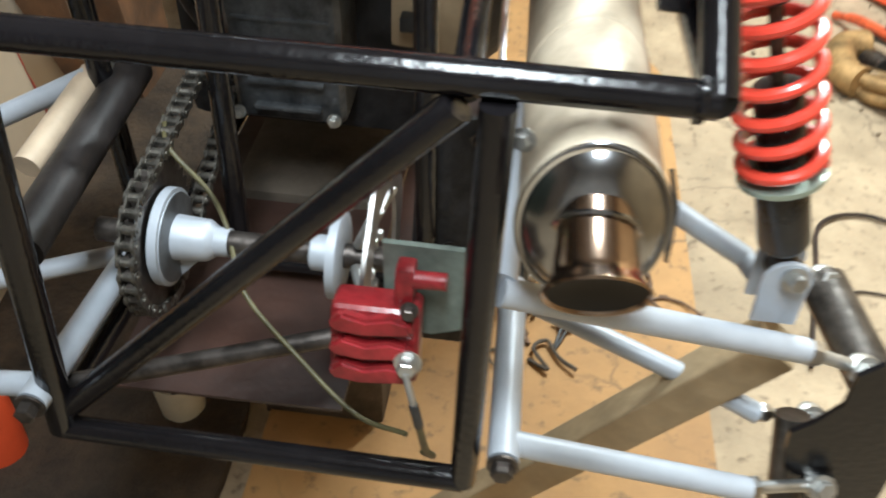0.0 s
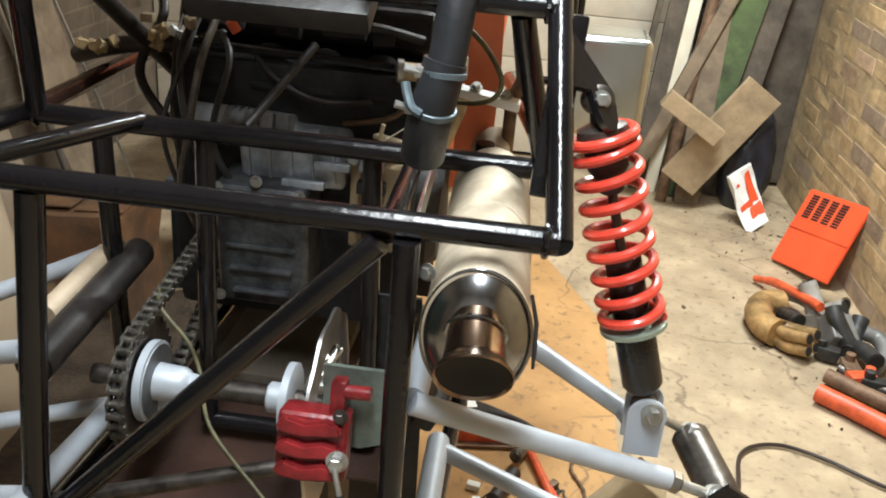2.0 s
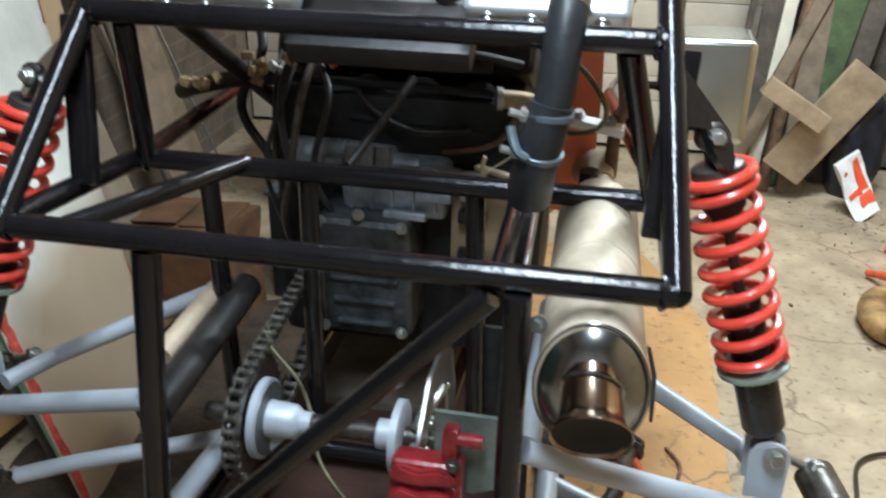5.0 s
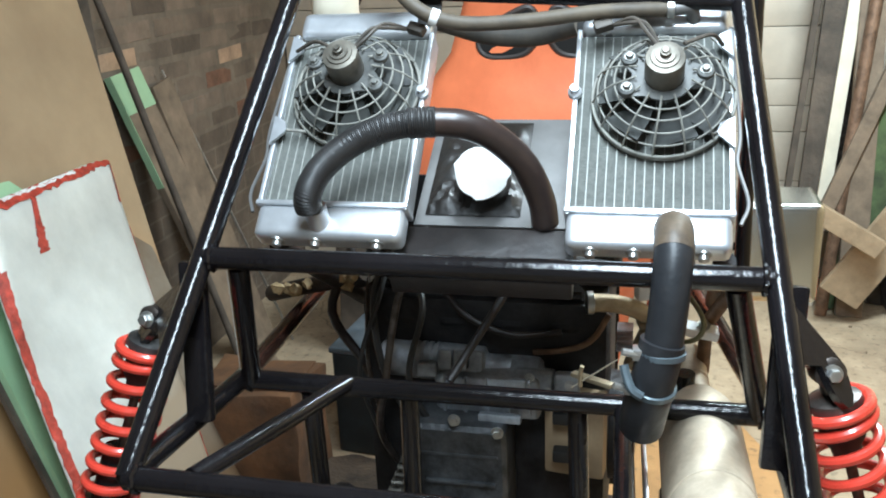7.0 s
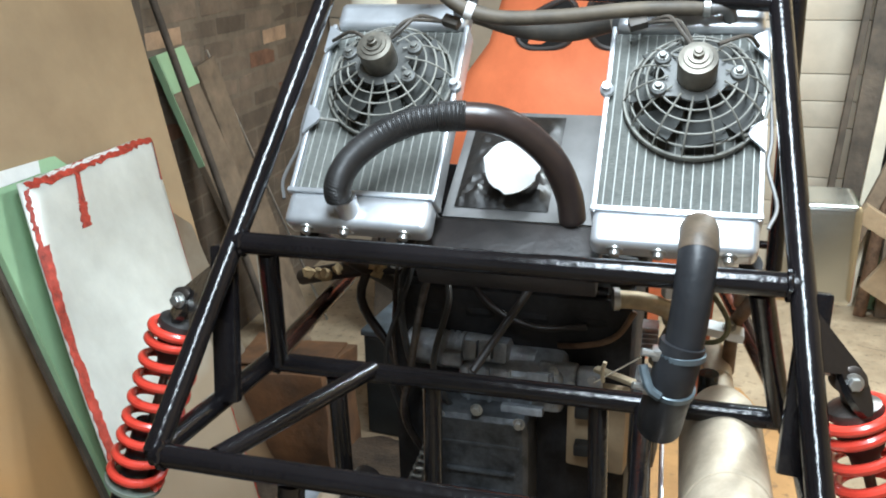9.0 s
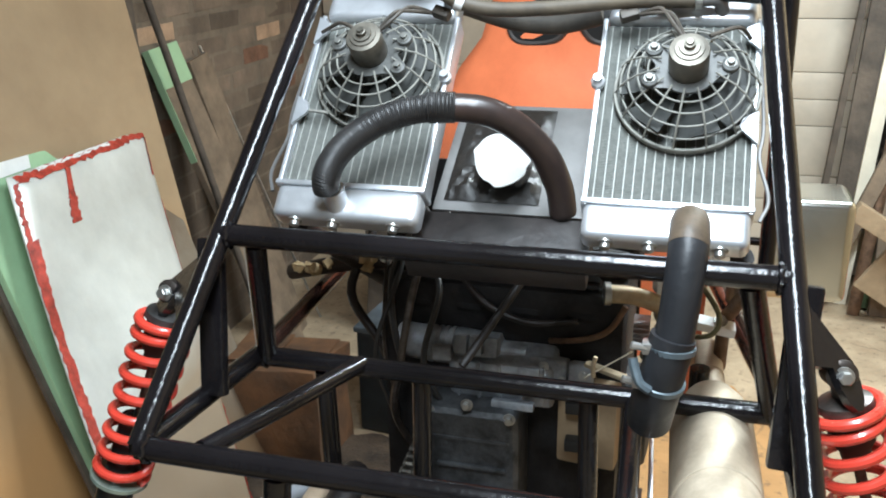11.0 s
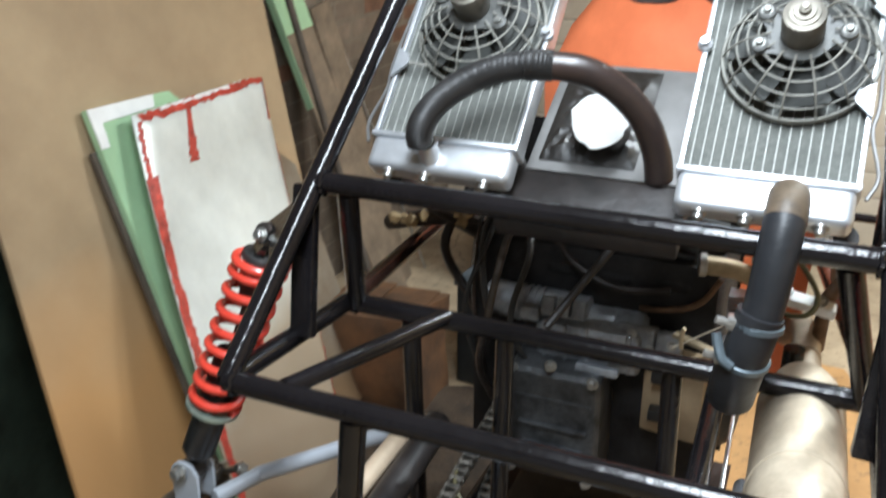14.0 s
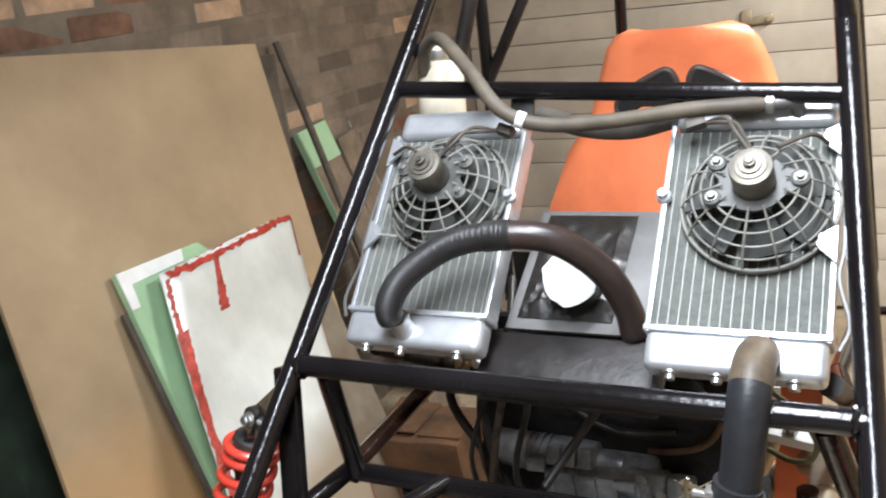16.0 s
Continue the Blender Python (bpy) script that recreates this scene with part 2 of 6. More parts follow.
galv = material("galvanised_sheet_back", (0.74, 0.76, 0.72), 0.45, metal=0.35, vary=0.10, scale=4, bump=0.03, bump_scale=9)
# Tan lower part: floor reflection and shade, with some rust, put into the colour.
lower_tone(galv, (0.34, 0.25, 0.15), 0.46, 0.09)
red_flake = material("flaking_red_paint", (0.48, 0.06, 0.035), 0.5, vary=0.3, scale=40, bump=0.4, bump_scale=90)
door_white = material("cream_painted_door_panel", (0.56, 0.49, 0.385), 0.55, vary=0.10, scale=4, bump=0.05, spots=0.15)
dark_tarp = material("dark_green_tarpaulin", (0.022, 0.032, 0.022), 0.5, vary=0.4, scale=6, bump=0.3, bump_scale=30)
red_plastic = material("red_orange_plastic", (0.80, 0.10, 0.03), 0.45, vary=0.08, scale=8)
orange_paint = material("orange_painted_steel", (0.62, 0.10, 0.03), 0.45, vary=0.2, scale=30)
rust = material("rusty_brown_steel", (0.21, 0.13, 0.08), 0.6, metal=0.4, vary=0.3, scale=25, bump=0.3)
tube_alu = material("dull_radiator_tube", (0.36, 0.365, 0.34), 0.55, metal=0.2, vary=0.12, scale=30)
carrier_steel = material("oily_grey_steel", (0.13, 0.115, 0.10), 0.34, metal=0.7, vary=0.3, scale=25, bump=0.1)
# The west wall's mortar is darker than the east wall's.
west_mortar = material("dark_brown_mortar", (0.205, 0.165, 0.12), 0.95, vary=0.2, scale=7, bump=0.5, bump_scale=30, spots=0.4)
end_wall = material("pale_bounce_wall", (0.52, 0.50, 0.47), 0.9, vary=0.2, scale=3, bump=0.3)
seat_zinc = material("pale_green_zinc", (0.42, 0.50, 0.42), 0.35, metal=0.6, vary=0.15, scale=30)
shock_body = material("dusty_black_anodised", (0.040, 0.041, 0.045), 0.28, metal=0.3, vary=0.3, scale=12, bump=0.05)
brown_gloss = material("brown_gloss_tube", (0.042, 0.021, 0.016), 0.12, vary=0.35, scale=14, bump=0.1, bump_scale=90, coat=0.3)
tray_rust = material("oily_rust_stained_sheet", (0.055, 0.026, 0.018), 0.5, vary=0.35, scale=5, second=(0.016, 0.012, 0.011), bump=0.3, bump_scale=30, spots=0.6, spot_scale=4)
brown_card = material("mottled_brown_card", (0.15, 0.072, 0.028), 0.85, vary=0.3, scale=6, second=(0.04, 0.024, 0.014), bump=0.4, bump_scale=30, spots=0.6, spot_scale=4)
cream_paint = material("cream_primer_paint", (0.56, 0.44, 0.31), 0.5, vary=0.12, scale=20, bump=0.08)
cast_grey = material("bare_cast_aluminium", (0.42, 0.445, 0.48), 0.42, metal=0.5, vary=0.25, scale=30, bump=0.2, bump_scale=80)
foam_mat = material("torn_yellow_foam", (0.48, 0.35, 0.18), 0.9, vary=0.25, scale=40, bump=0.6, bump_scale=70)
brown_cable = material("grimy_brown_cable", (0.028, 0.020, 0.017), 0.5, vary=0.35, scale=30)
dusty_board = material("dusty_grey_tan_board", (0.37, 0.275, 0.165), 0.8, vary=0.2, scale=8, bump=0.25, bump_scale=40, spots=0.4)
heat_tint = material("heat_tinted_stainless", (0.40, 0.30, 0.22), 0.2, metal=1.0, vary=0.2, scale=18, second=(0.22, 0.15, 0.11))
ochre = material("scorched_ochre_steel", (0.40, 0.25, 0.10), 0.55, metal=0.35, vary=0.35, scale=14, bump=0.3)


# ---- mesh helpers ----
def part(name, bm, mat, parent=None, label="", smooth=True, auto=35):
    me = bpy.data.meshes.new(name)
    bm.normal_update()
    if smooth:
        for f in bm.faces:
            f.smooth = True
        for e in bm.edges:
            if len(e.link_faces) == 2 and e.calc_face_angle(0) > radians(auto):
                e.smooth = False
    bm.to_mesh(me)
    bm.free()
    me.materials.append(mat)
    ob = new(name, me)
    if parent:
        ob.parent = parent
    if label:
        tagged(ob, label)
    return ob


def thing(name, label, category, group="", kind=""):
    return tagged(new(name), label, category, group, kind)


def frames_along(pts):
    tans = []
    for i in range(len(pts)):
        a, b = pts[max(0, i - 1)], pts[min(len(pts) - 1, i + 1)]
        tans.append((b - a).normalized())
    up = Vector((0, 0, 1)) if abs(tans[0].z) < 0.9 else Vector((1, 0, 0))
    n = tans[0].cross(up).normalized()
    out = []
    for t in tans:
        n = (n - t * n.dot(t)).normalized()
        out.append((t, n, t.cross(n)))
    return out


def sweep(bm, pts, radius, seg=14, closed=False, squash=1.0):
    """A round bar or pipe along points; radius is one number or one a point."""
    pts = [Vector(p) for p in pts]
    rad = radius if isinstance(radius, (list, tuple)) else [radius] * len(pts)
    rings = []
    for p, r, (t, n, b) in zip(pts, rad, frames_along(pts)):
        rings.append([bm.verts.new(p + r * (math.cos(a) * n + squash * math.sin(a) * b)) for a in (2 * math.pi * k / seg for k in range(seg))])
    for i in range(len(rings) - (0 if closed else 1)):
        r0, r1 = rings[i], rings[(i + 1) % len(rings)]
        for k in range(seg):
            bm.faces.new((r0[k], r0[(k + 1) % seg], r1[(k + 1) % seg], r1[k]))
    if not closed:
        bm.faces.new(rings[0][::-1])
        bm.faces.new(rings[-1])
    return bm


def curve_points(ctrl, n=10):
    """A smooth line (Catmull-Rom) through control points."""
    c = [Vector(p) for p in ctrl]
    c = [2 * c[0] - c[1], *c, 2 * c[-1] - c[-2]]
    out = []
    for i in range(1, len(c) - 2):
        p0, p1, p2, p3 = c[i - 1], c[i], c[i + 1], c[i + 2]
        for k in range(n):
            t = k / n
            out.append(0.5 * (2 * p1 + (p2 - p0) * t + (2 * p0 - 5 * p1 + 4 * p2 - p3) * t * t + (3 * p1 - p0 - 3 * p2 + p3) * t ** 3))
    return out + [c[-2]]


def box(bm, centre, size, m=None, bevel=0.0, segments=2):
    """A box with rounded edges, turned by m about its centre."""
    made = bmesh.ops.create_cube(bm, size=1.0)["verts"]
    mat = Matrix.Translation(centre) @ (m or Matrix()) @ Matrix.Diagonal((*size, 1))
    bmesh.ops.transform(bm, matrix=mat, verts=made)
    if bevel:
        edges = list({e for v in made for e in v.link_edges})
        bmesh.ops.bevel(bm, geom=edges, offset=bevel, segments=segments, affect="EDGES", profile=0.6)
    return bm


def lathe(bm, origin, axis, profile, seg=28):
    """Turns (distance along the axis, radius) pairs round an axis."""
    t = Vector(axis).normalized()
    up = Vector((0, 0, 1)) if abs(t.z) < 0.9 else Vector((1, 0, 0))
    n = t.cross(up).normalized()
    b = t.cross(n)
    o = Vector(origin)
    rings = []
    for d, r in profile:
        rings.append([bm.verts.new(o + t * d + max(r, 1e-4) * (math.cos(a) * n + math.sin(a) * b)) for a in (2 * math.pi * k / seg for k in range(seg))])
    for r0, r1 in zip(rings, rings[1:]):
        for k in range(seg):
            bm.faces.new((r0[k], r0[(k + 1) % seg], r1[(k + 1) % seg], r1[k]))
    bm.faces.new(rings[0][::-1])
    bm.faces.new(rings[-1])
    return bm


def plate(bm, outline, normal, thick, bevel=0.0):
    """A flat plate of that outline (points in one plane) with thickness along normal."""
    n = Vector(normal).normalized() * thick / 2
    lo = [bm.verts.new(Vector(p) - n) for p in outline]
    hi = [bm.verts.new(Vector(p) + n) for p in outline]
    bm.faces.new(lo[::-1])
    bm.faces.new(hi)
    for i in range(len(lo)):
        j = (i + 1) % len(lo)
        bm.faces.new((lo[i], lo[j], hi[j], hi[i]))
    bmesh.ops.recalc_face_normals(bm, faces=bm.faces[:])
    if bevel:
        bmesh.ops.bevel(bm, geom=[e for e in bm.edges if e.calc_face_angle(0) > 0.5], offset=bevel, segments=2, affect="EDGES")
    return bm


def bar(name, pts, r, mat, parent, label="", seg=16):
    return part(name, sweep(bmesh.new(), pts, r, seg), mat, parent, label)


def bolt(bm, p, axis, r, length, washer=True):
    """A hex head with its washer; it stands off along axis."""
    lathe(bm, p, axis, [(0, r * 1.45), (r * 0.3, r * 1.45), (r * 0.32, r * 0.9)], 20) if washer else None
    lathe(bm, Vector(p) + Vector(axis).normalized() * r * 0.3, axis, [(0, r), (length * 0.9, r), (length, r * 0.85)], 6)
    return bm


def bent(a, b, c, r, n=6):
    """A line a-b-c with its corner rounded."""
    a, b, c = Vector(a), Vector(b), Vector(c)
    u, v = (a - b).normalized() * r, (c - b).normalized() * r
    return [a] + [(b + u) * (1 - t) ** 2 + 2 * b * t * (1 - t) + (b + v) * t * t for t in (k / n for k in range(n + 1))] + [c]


# ---- the garage ----
XL, XR, YB, YF, H = -1.50, 1.45, -2.2, 3.65, 2.4


def slab(name, lo, hi, mat, label, category):
    bm = bmesh.new()
    lo, hi = Vector(lo), Vector(hi)
    box(bm, (lo + hi) / 2, hi - lo)
    return tagged(part(name, bm, mat, smooth=False), label, category, kind="structure")


slab("floor", (XL - 0.2, YB - 0.2, -0.12), (XR + 0.2, YF + 0.5, 0), concrete, "dusty bare concrete garage floor with brown stains", "floor")
slab("ceiling", (XL - 0.2, YB - 0.2, H), (XR + 0.2, YF + 0.2, H + 0.1), plaster, "plain grey plastered garage ceiling", "ceiling")
wall_right = slab("wall_east", (XR, YB - 0.2, 0), (XR + 0.2, YF + 0.2, H), mortar_mat, "weathered brick wall smeared with old mortar", "wall")
wall_left = slab("wall_west", (XL - 0.2, YB - 0.2, 0), (XL, YF + 0.2, H), west_mortar, "old brick garage wall with smeared mortar", "wall")
# The unseen south wall closes the room; its pale colour throws back fill light.
slab("wall_south", (XL, YB - 0.2, 0), (XR, YB, H), end_wall, "unseen end wall, kept pale to bounce fill light", "wall")
slab("wall_north", (XL, YF + 0.08, 0), (XR, YF + 0.2, H), dark_wood, "dark timber frame behind the garage door", "wall")

# The far end is a door of horizontal cream slats.
garage_door = thing("garage_door", "cream painted slatted garage door, closed", "garage door", kind="structure")
z = 0.02
k = 0
while z < H - 0.02:
    h = 0.112 if k % 3 else 0.215
    bm = box(bmesh.new(), ((XL + XR) / 2, YF + 0.05, z + h / 2), (XR - XL - 0.02, 0.03, h - 0.003), bevel=0.004)
    part("slat", bm, door_white, garage_door)
    z += h
    k += 1
bm = box(bmesh.new(), (-0.245, YF + 0.022, 1.262), (0.045, 0.026, 0.055), None, bevel=0.006)
box(bm, (-0.185, YF + 0.020, 1.250), (0.085, 0.018, 0.030), pose(0, 0, 0, 0, -8, 0), bevel=0.005)
lathe(bm, (-0.160, YF + 0.012, 1.250), (0, -1, 0), [(0, 0.012), (0.016, 0.012), (0.020, 0.009)], 14)
part("door_latch", bm, brass_pipe, garage_door, "dull yellowed metal door latch")
bm = box(bmesh.new(), (1.36, YF + 0.015, 1.2), (0.17, 0.03, 2.36), bevel=0.004)
part("door_post", bm, dark_wood, garage_door, "dark timber door post")
bm = box(bmesh.new(), (0.98, YF + 0.015, 1.2), (0.05, 0.03, 2.36), bevel=0.004)
part("track", bm, dark_steel, garage_door, "dark steel door track")
bm = box(bmesh.new(), (0.46, YF + 0.01, 1.95), (0.10, 0.04, 0.05), bevel=0.01)
part("door_latch", bm, zinc, garage_door, "zinc door latch")


# ---- the kart ----
R = 0.0128
kart = thing("off_road_kart", "half-built black tube-frame kart with red springs and twin radiators", "kart")


def S(p):
    return (-p[0], p[1], p[2])


def tube(a, b, r=R, mat=None, name="frame_tube", label=""):
    return bar(name, [a, b], r, mat or black_paint, kart, label)


def weld(p, axis, r=R):
    """A bead of weld round a tube's end."""
    bm = bmesh.new()
    t = Vector(axis).normalized()
    n = t.orthogonal().normalized()
    b = t.cross(n)
    ring = []
    for k in range(22):
        a = 2 * math.pi * k / 22
        ring.append(Vector(p) + (r * 1.06 + 0.0012 * math.sin(k * 2.6)) * (math.cos(a) * n + math.sin(a) * b) + t * 0.001 * math.sin(k * 1.9))
    sweep(bm, ring, 0.0032, 6, closed=True)
    return part("weld_bead", bm, black_paint, kart)


A = (0.327, 0.412, 1.022)
B = (0.305, 0.582, 1.200)
RAIL = Vector((-0.021, 0.170, 0.178))
C = Vector(B) + 4.2 * RAIL
MID = (0.326, 0.678, 0.998)
for s in (1, -1):
    f = (lambda p: tuple(p)) if s > 0 else S
    tube(f(A), f(B))
    tube(f(B), f(C), name="cage_rail")
    tube(f(A), f(MID))
    # Uprights under the top bar, and the shock's strut.
    tube(f((0.268, 0.590, 1.190)), f((0.312, 0.676, 1.000)))
    bm = box(bmesh.new(), (0, 0, 0), (0.030, 0.016, 0.185), bevel=0.004)
    ob = part("strut", bm, black_paint, kart)
    ob.matrix_world = Matrix.Translation(f((0.315, 0.562, 1.105))) @ pose(0, 0, 0, -14, 3 * s, 0)
    for p, ax in ((A, (1, 0, 0)), (B, (1, 0, 0)), (MID, (1, 0, 0))):
        weld(f(Vector(p) - Vector((0.012, 0, 0))), ax)
    # The gusset that carries the shock's upper eye.
    top = Vector((0.355, 0.545, 1.122) if s > 0 else (0.375, 0.575, 1.122))
    b, u = Vector(B), RAIL.normalized()
    e = (top - (b - u * 0.03)).normalized()
    pts = [b - u * 0.015 + Vector((0.004, 0.0, 0))]
    for a in range(-60, 151, 30):
        pts.append(top + 0.027 * (math.cos(radians(a)) * e + math.sin(radians(a)) * (-u)))
    pts += [b - u * (0.085 if s > 0 else 0.125) + Vector((0.006, 0, 0))]
    nrm = e.cross(u).normalized()
    pts = [top + (p - top) - nrm * (p - top).dot(nrm) for p in pts]
    bm = plate(bmesh.new(), [f(p) for p in pts], f(nrm), 0.008)
    part("shock_bracket", bm, black_paint, kart, "black triangular shock bracket plate")

tube(S(A), A, name="rear_crossbar")
tube(S(B), B, name="top_crossbar")
tube(S(MID), MID, name="middle_crossbar")
low = Vector((0, 0, 0.003))
tube(S(Vector(B) + 1.57 * RAIL - low), Vector(B) + 1.40 * RAIL - low, r=0.011, name="upper_crossbar")
# Short ties between the rear and middle bars.
tube((-0.180, 0.676, 1.004), (-0.262, 0.425, 1.020), r=0.011)
bar("flat_tie", [(0.160, 0.676, 0.995), (0.168, 0.425, 1.005)], 0.011, black_paint, kart)
bm = box(bmesh.new(), (0, 0, 0), (0.004, 0.25, 0.03), bevel=0.001)
ob = part("strap", bm, steel, kart, "bare bright steel strap")
ob.matrix_world = pose(0.186, 0.55, 0.985, 0, 0, 2)

# Rear hoop: posts, bottom bar and brace.
PL, PR = ((-0.174, 0.417, 1.01), (-0.222, 0.425, 0.56)), ((0.191, 0.402, 1.01), (0.190, 0.402, 0.59))
tube(*PL, name="rear_post", r=0.0145)
tube(*PR, name="rear_post")
tube(PL[1], PR[1], name="bottom_crossbar")
tube((0.165, 0.405, 1.005), (-0.215, 0.43, 0.585), name="diagonal_brace")

# Lower and inner frame, round the engine.
for s in (1, -1):
    f = (lambda p: tuple(p)) if s > 0 else S
    tube(f((0.225, 0.43, 0.575)), f((0.235, 1.25, 0.50)), name="lower_rail")
    tube(f((0.105, 0.69, 0.995)), f((0.115, 0.70, 0.56)), name="engine_post", r=0.0125)
    tube(f((0.235, 0.80 if s > 0 else 0.682, 0.985)), f((0.235, 0.82 if s > 0 else 0.70, 0.53)), name="engine_post")
    bend = (0.252, 1.08, 1.006) if s > 0 else (0.345, 1.08, 0.990)
    # The rear length of each side rail is coloured glossy brown.
    tube(f(MID), f(bend), name="side_rail", mat=brown_gloss, label="glossy brown frame tube")
    tube(f(bend), f((0.268, 1.75, 0.86)), name="side_rail")
    tube(f((0.265, 0.70, 1.175)), f((0.285, 1.08, 0.95)), name="bay_brace", mat=black_old)
    # Cage behind the driver.
    tube(f(C), f((0.20, 1.75, 2.02)), name="cage_tube")
    tube(f((0.205, 1.72, 2.02)), f((0.275, 1.95, 0.85)), name="cage_tube")
tube((0.335, 1.16, 1.00), (0.318, 1.18, 2.0), name="cage_tube")
tube((0.36, 1.42, 0.95), (0.345, 1.42, 2.0), name="cage_tube", r=0.011)
tube((-0.397, 1.42, 0.95), (-0.388, 1.42, 2.0), name="cage_tube", r=0.0125)
tube((-0.395, 1.42, 1.40), (-0.05, 1.42, 1.99), name="cage_tube", r=0.011, mat=black_old)
tube(Vector(B) + 1.75 * RAIL, (0.205, 0.93, 1.98), name="cage_tube", r=0.011)
tube((-0.280, 1.0, 1.40), (-0.08, 1.0, 1.98), name="cage_tube", r=0.011, mat=black_old)
tube((-0.118, 0.70, 0.56), (0.118, 0.70, 0.56), name="engine_cradle")
tube(S(C), C, name="cage_tube")


# ---- shocks ----
def shock(top, bottom, side):
    t0, b0 = Vector(top), Vector(bottom)
    d = (b0 - t0).normalized()
    L = (b0 - t0).length
    body = part("shock_absorber", lathe(bmesh.new(), t0 + d * L * 0.47, d, [(0, 0.012), (0.002, 0.0195), (L * 0.22, 0.0205), (L * 0.225, 0.0225), (L * 0.44, 0.0225), (L * 0.46, 0.018), (L * 0.47, 0.010)], 28), shock_body, kart, "black shock absorber with a red coil spring")
    part("shaft", lathe(bmesh.new(), t0 + d * 0.012, d, [(0, 0.0055), (L * 0.46, 0.0055)], 14), dark_steel, body)
    part("bump_stop", lathe(bmesh.new(), t0 + d * L * 0.10, d, [(0, 0.012), (0.004, 0.022), (L * 0.10, 0.021), (L * 0.125, 0.015), (L * 0.17, 0.013), (L * 0.18, 0.008)], 24), plastic_black, body)
    part("upper_seat", lathe(bmesh.new(), t0 + d * L * 0.062, d, [(0, 0.011), (0.003, 0.018), (0.006, 0.0255), (0.014, 0.0265), (0.017, 0.02)], 28), plastic_black if side < 0 else dark_steel, body)
    part("lower_seat", lathe(bmesh.new(), t0 + d * L * 0.695, d, [(0, 0.021), (0.002, 0.0365), (0.007, 0.0365), (0.012, 0.024)], 28), seat_zinc, body, "pale green zinc spring seat")
    bm = bmesh.new()
    n = d.orthogonal().normalized()
    b = d.cross(n)
    pts, rad = [], []
    turns, steps = 9.3, 280
    rise, heights = 0.0, []
    for k in range(steps + 1):
        u = k / steps
        a = 2 * math.pi * turns * u + 2.2
        rise += 0.42 if u * turns < 1.3 or (1 - u) * turns < 0.8 else 1.0
        heights.append(rise)
        pts.append((a, u))
    pts = [t0 + d * L * (0.092 + 0.595 * h / rise) + 0.0318 * (math.cos(a) * n + math.sin(a) * b) for (a, u), h in zip(pts, heights)]
    sweep(bm, pts, 0.0058, 10)
    part("coil_spring", bm, red_paint, body, "glossy red coil spring")
    # Eyes and bolts.
    ax = Vector((0.15 * side, -1, 0.25)).normalized()
    for p, rr in ((t0, 0.0150), (b0, 0.015)):
        part("eye", lathe(bmesh.new(), p - ax * 0.014, ax, [(0, rr * 0.8), (0.002, rr), (0.026, rr), (0.028, rr * 0.8)], 24), dark_steel, body)
    part("neck", lathe(bmesh.new(), t0, d, [(0.004, 0.009), (L * 0.07, 0.011)], 16), dark_steel, body)
    part("bolt", bolt(bmesh.new(), t0 + ax * 0.016, ax, 0.0066, 0.008), zinc, body, "zinc hex bolt")
    part("bolt", bolt(bmesh.new(), b0 + ax * 0.022, ax, 0.0085, 0.010), zinc, body, "zinc hex bolt")
    return body


FOOT = {1: Vector((0.457, 0.538, 0.781)), -1: Vector((0.501, 0.530, 0.775))}
shock((0.352, 0.556, 1.119), FOOT[1], 1)
shock((-0.374, 0.581, 1.124), S(FOOT[-1]), -1)


# ---- suspension arms ----
def rod_end(a, b, parent, r=0.0065):
    """A threaded rod with its jam nut and ball joint, from a to b."""
    a, b = Vector(a), Vector(b)
    d = (b - a).normalized()
    part("threaded_rod", lathe(bmesh.new(), a, d, [(0, r), ((b - a).length, r)], 14), zinc, parent)
    part("jam_nut", lathe(bmesh.new(), a + d * 0.003, d, [(0, r * 1.7), (0.002, r * 1.95), (0.010, r * 1.95), (0.012, r * 1.7)], 6), steel, parent)
    part("ball_joint", lathe(bmesh.new(), b - Vector((0, 0, 0.009)), (0, 0, 1), [(0, 0.010), (0.002, 0.0145), (0.016, 0.0145), (0.018, 0.010)], 22), zinc, parent)
    part("bolt", bolt(bmesh.new(), b + Vector((0, -0.008, 0.006)), (0.1, -0.75, 0.6), 0.0095, 0.010), zinc, parent)


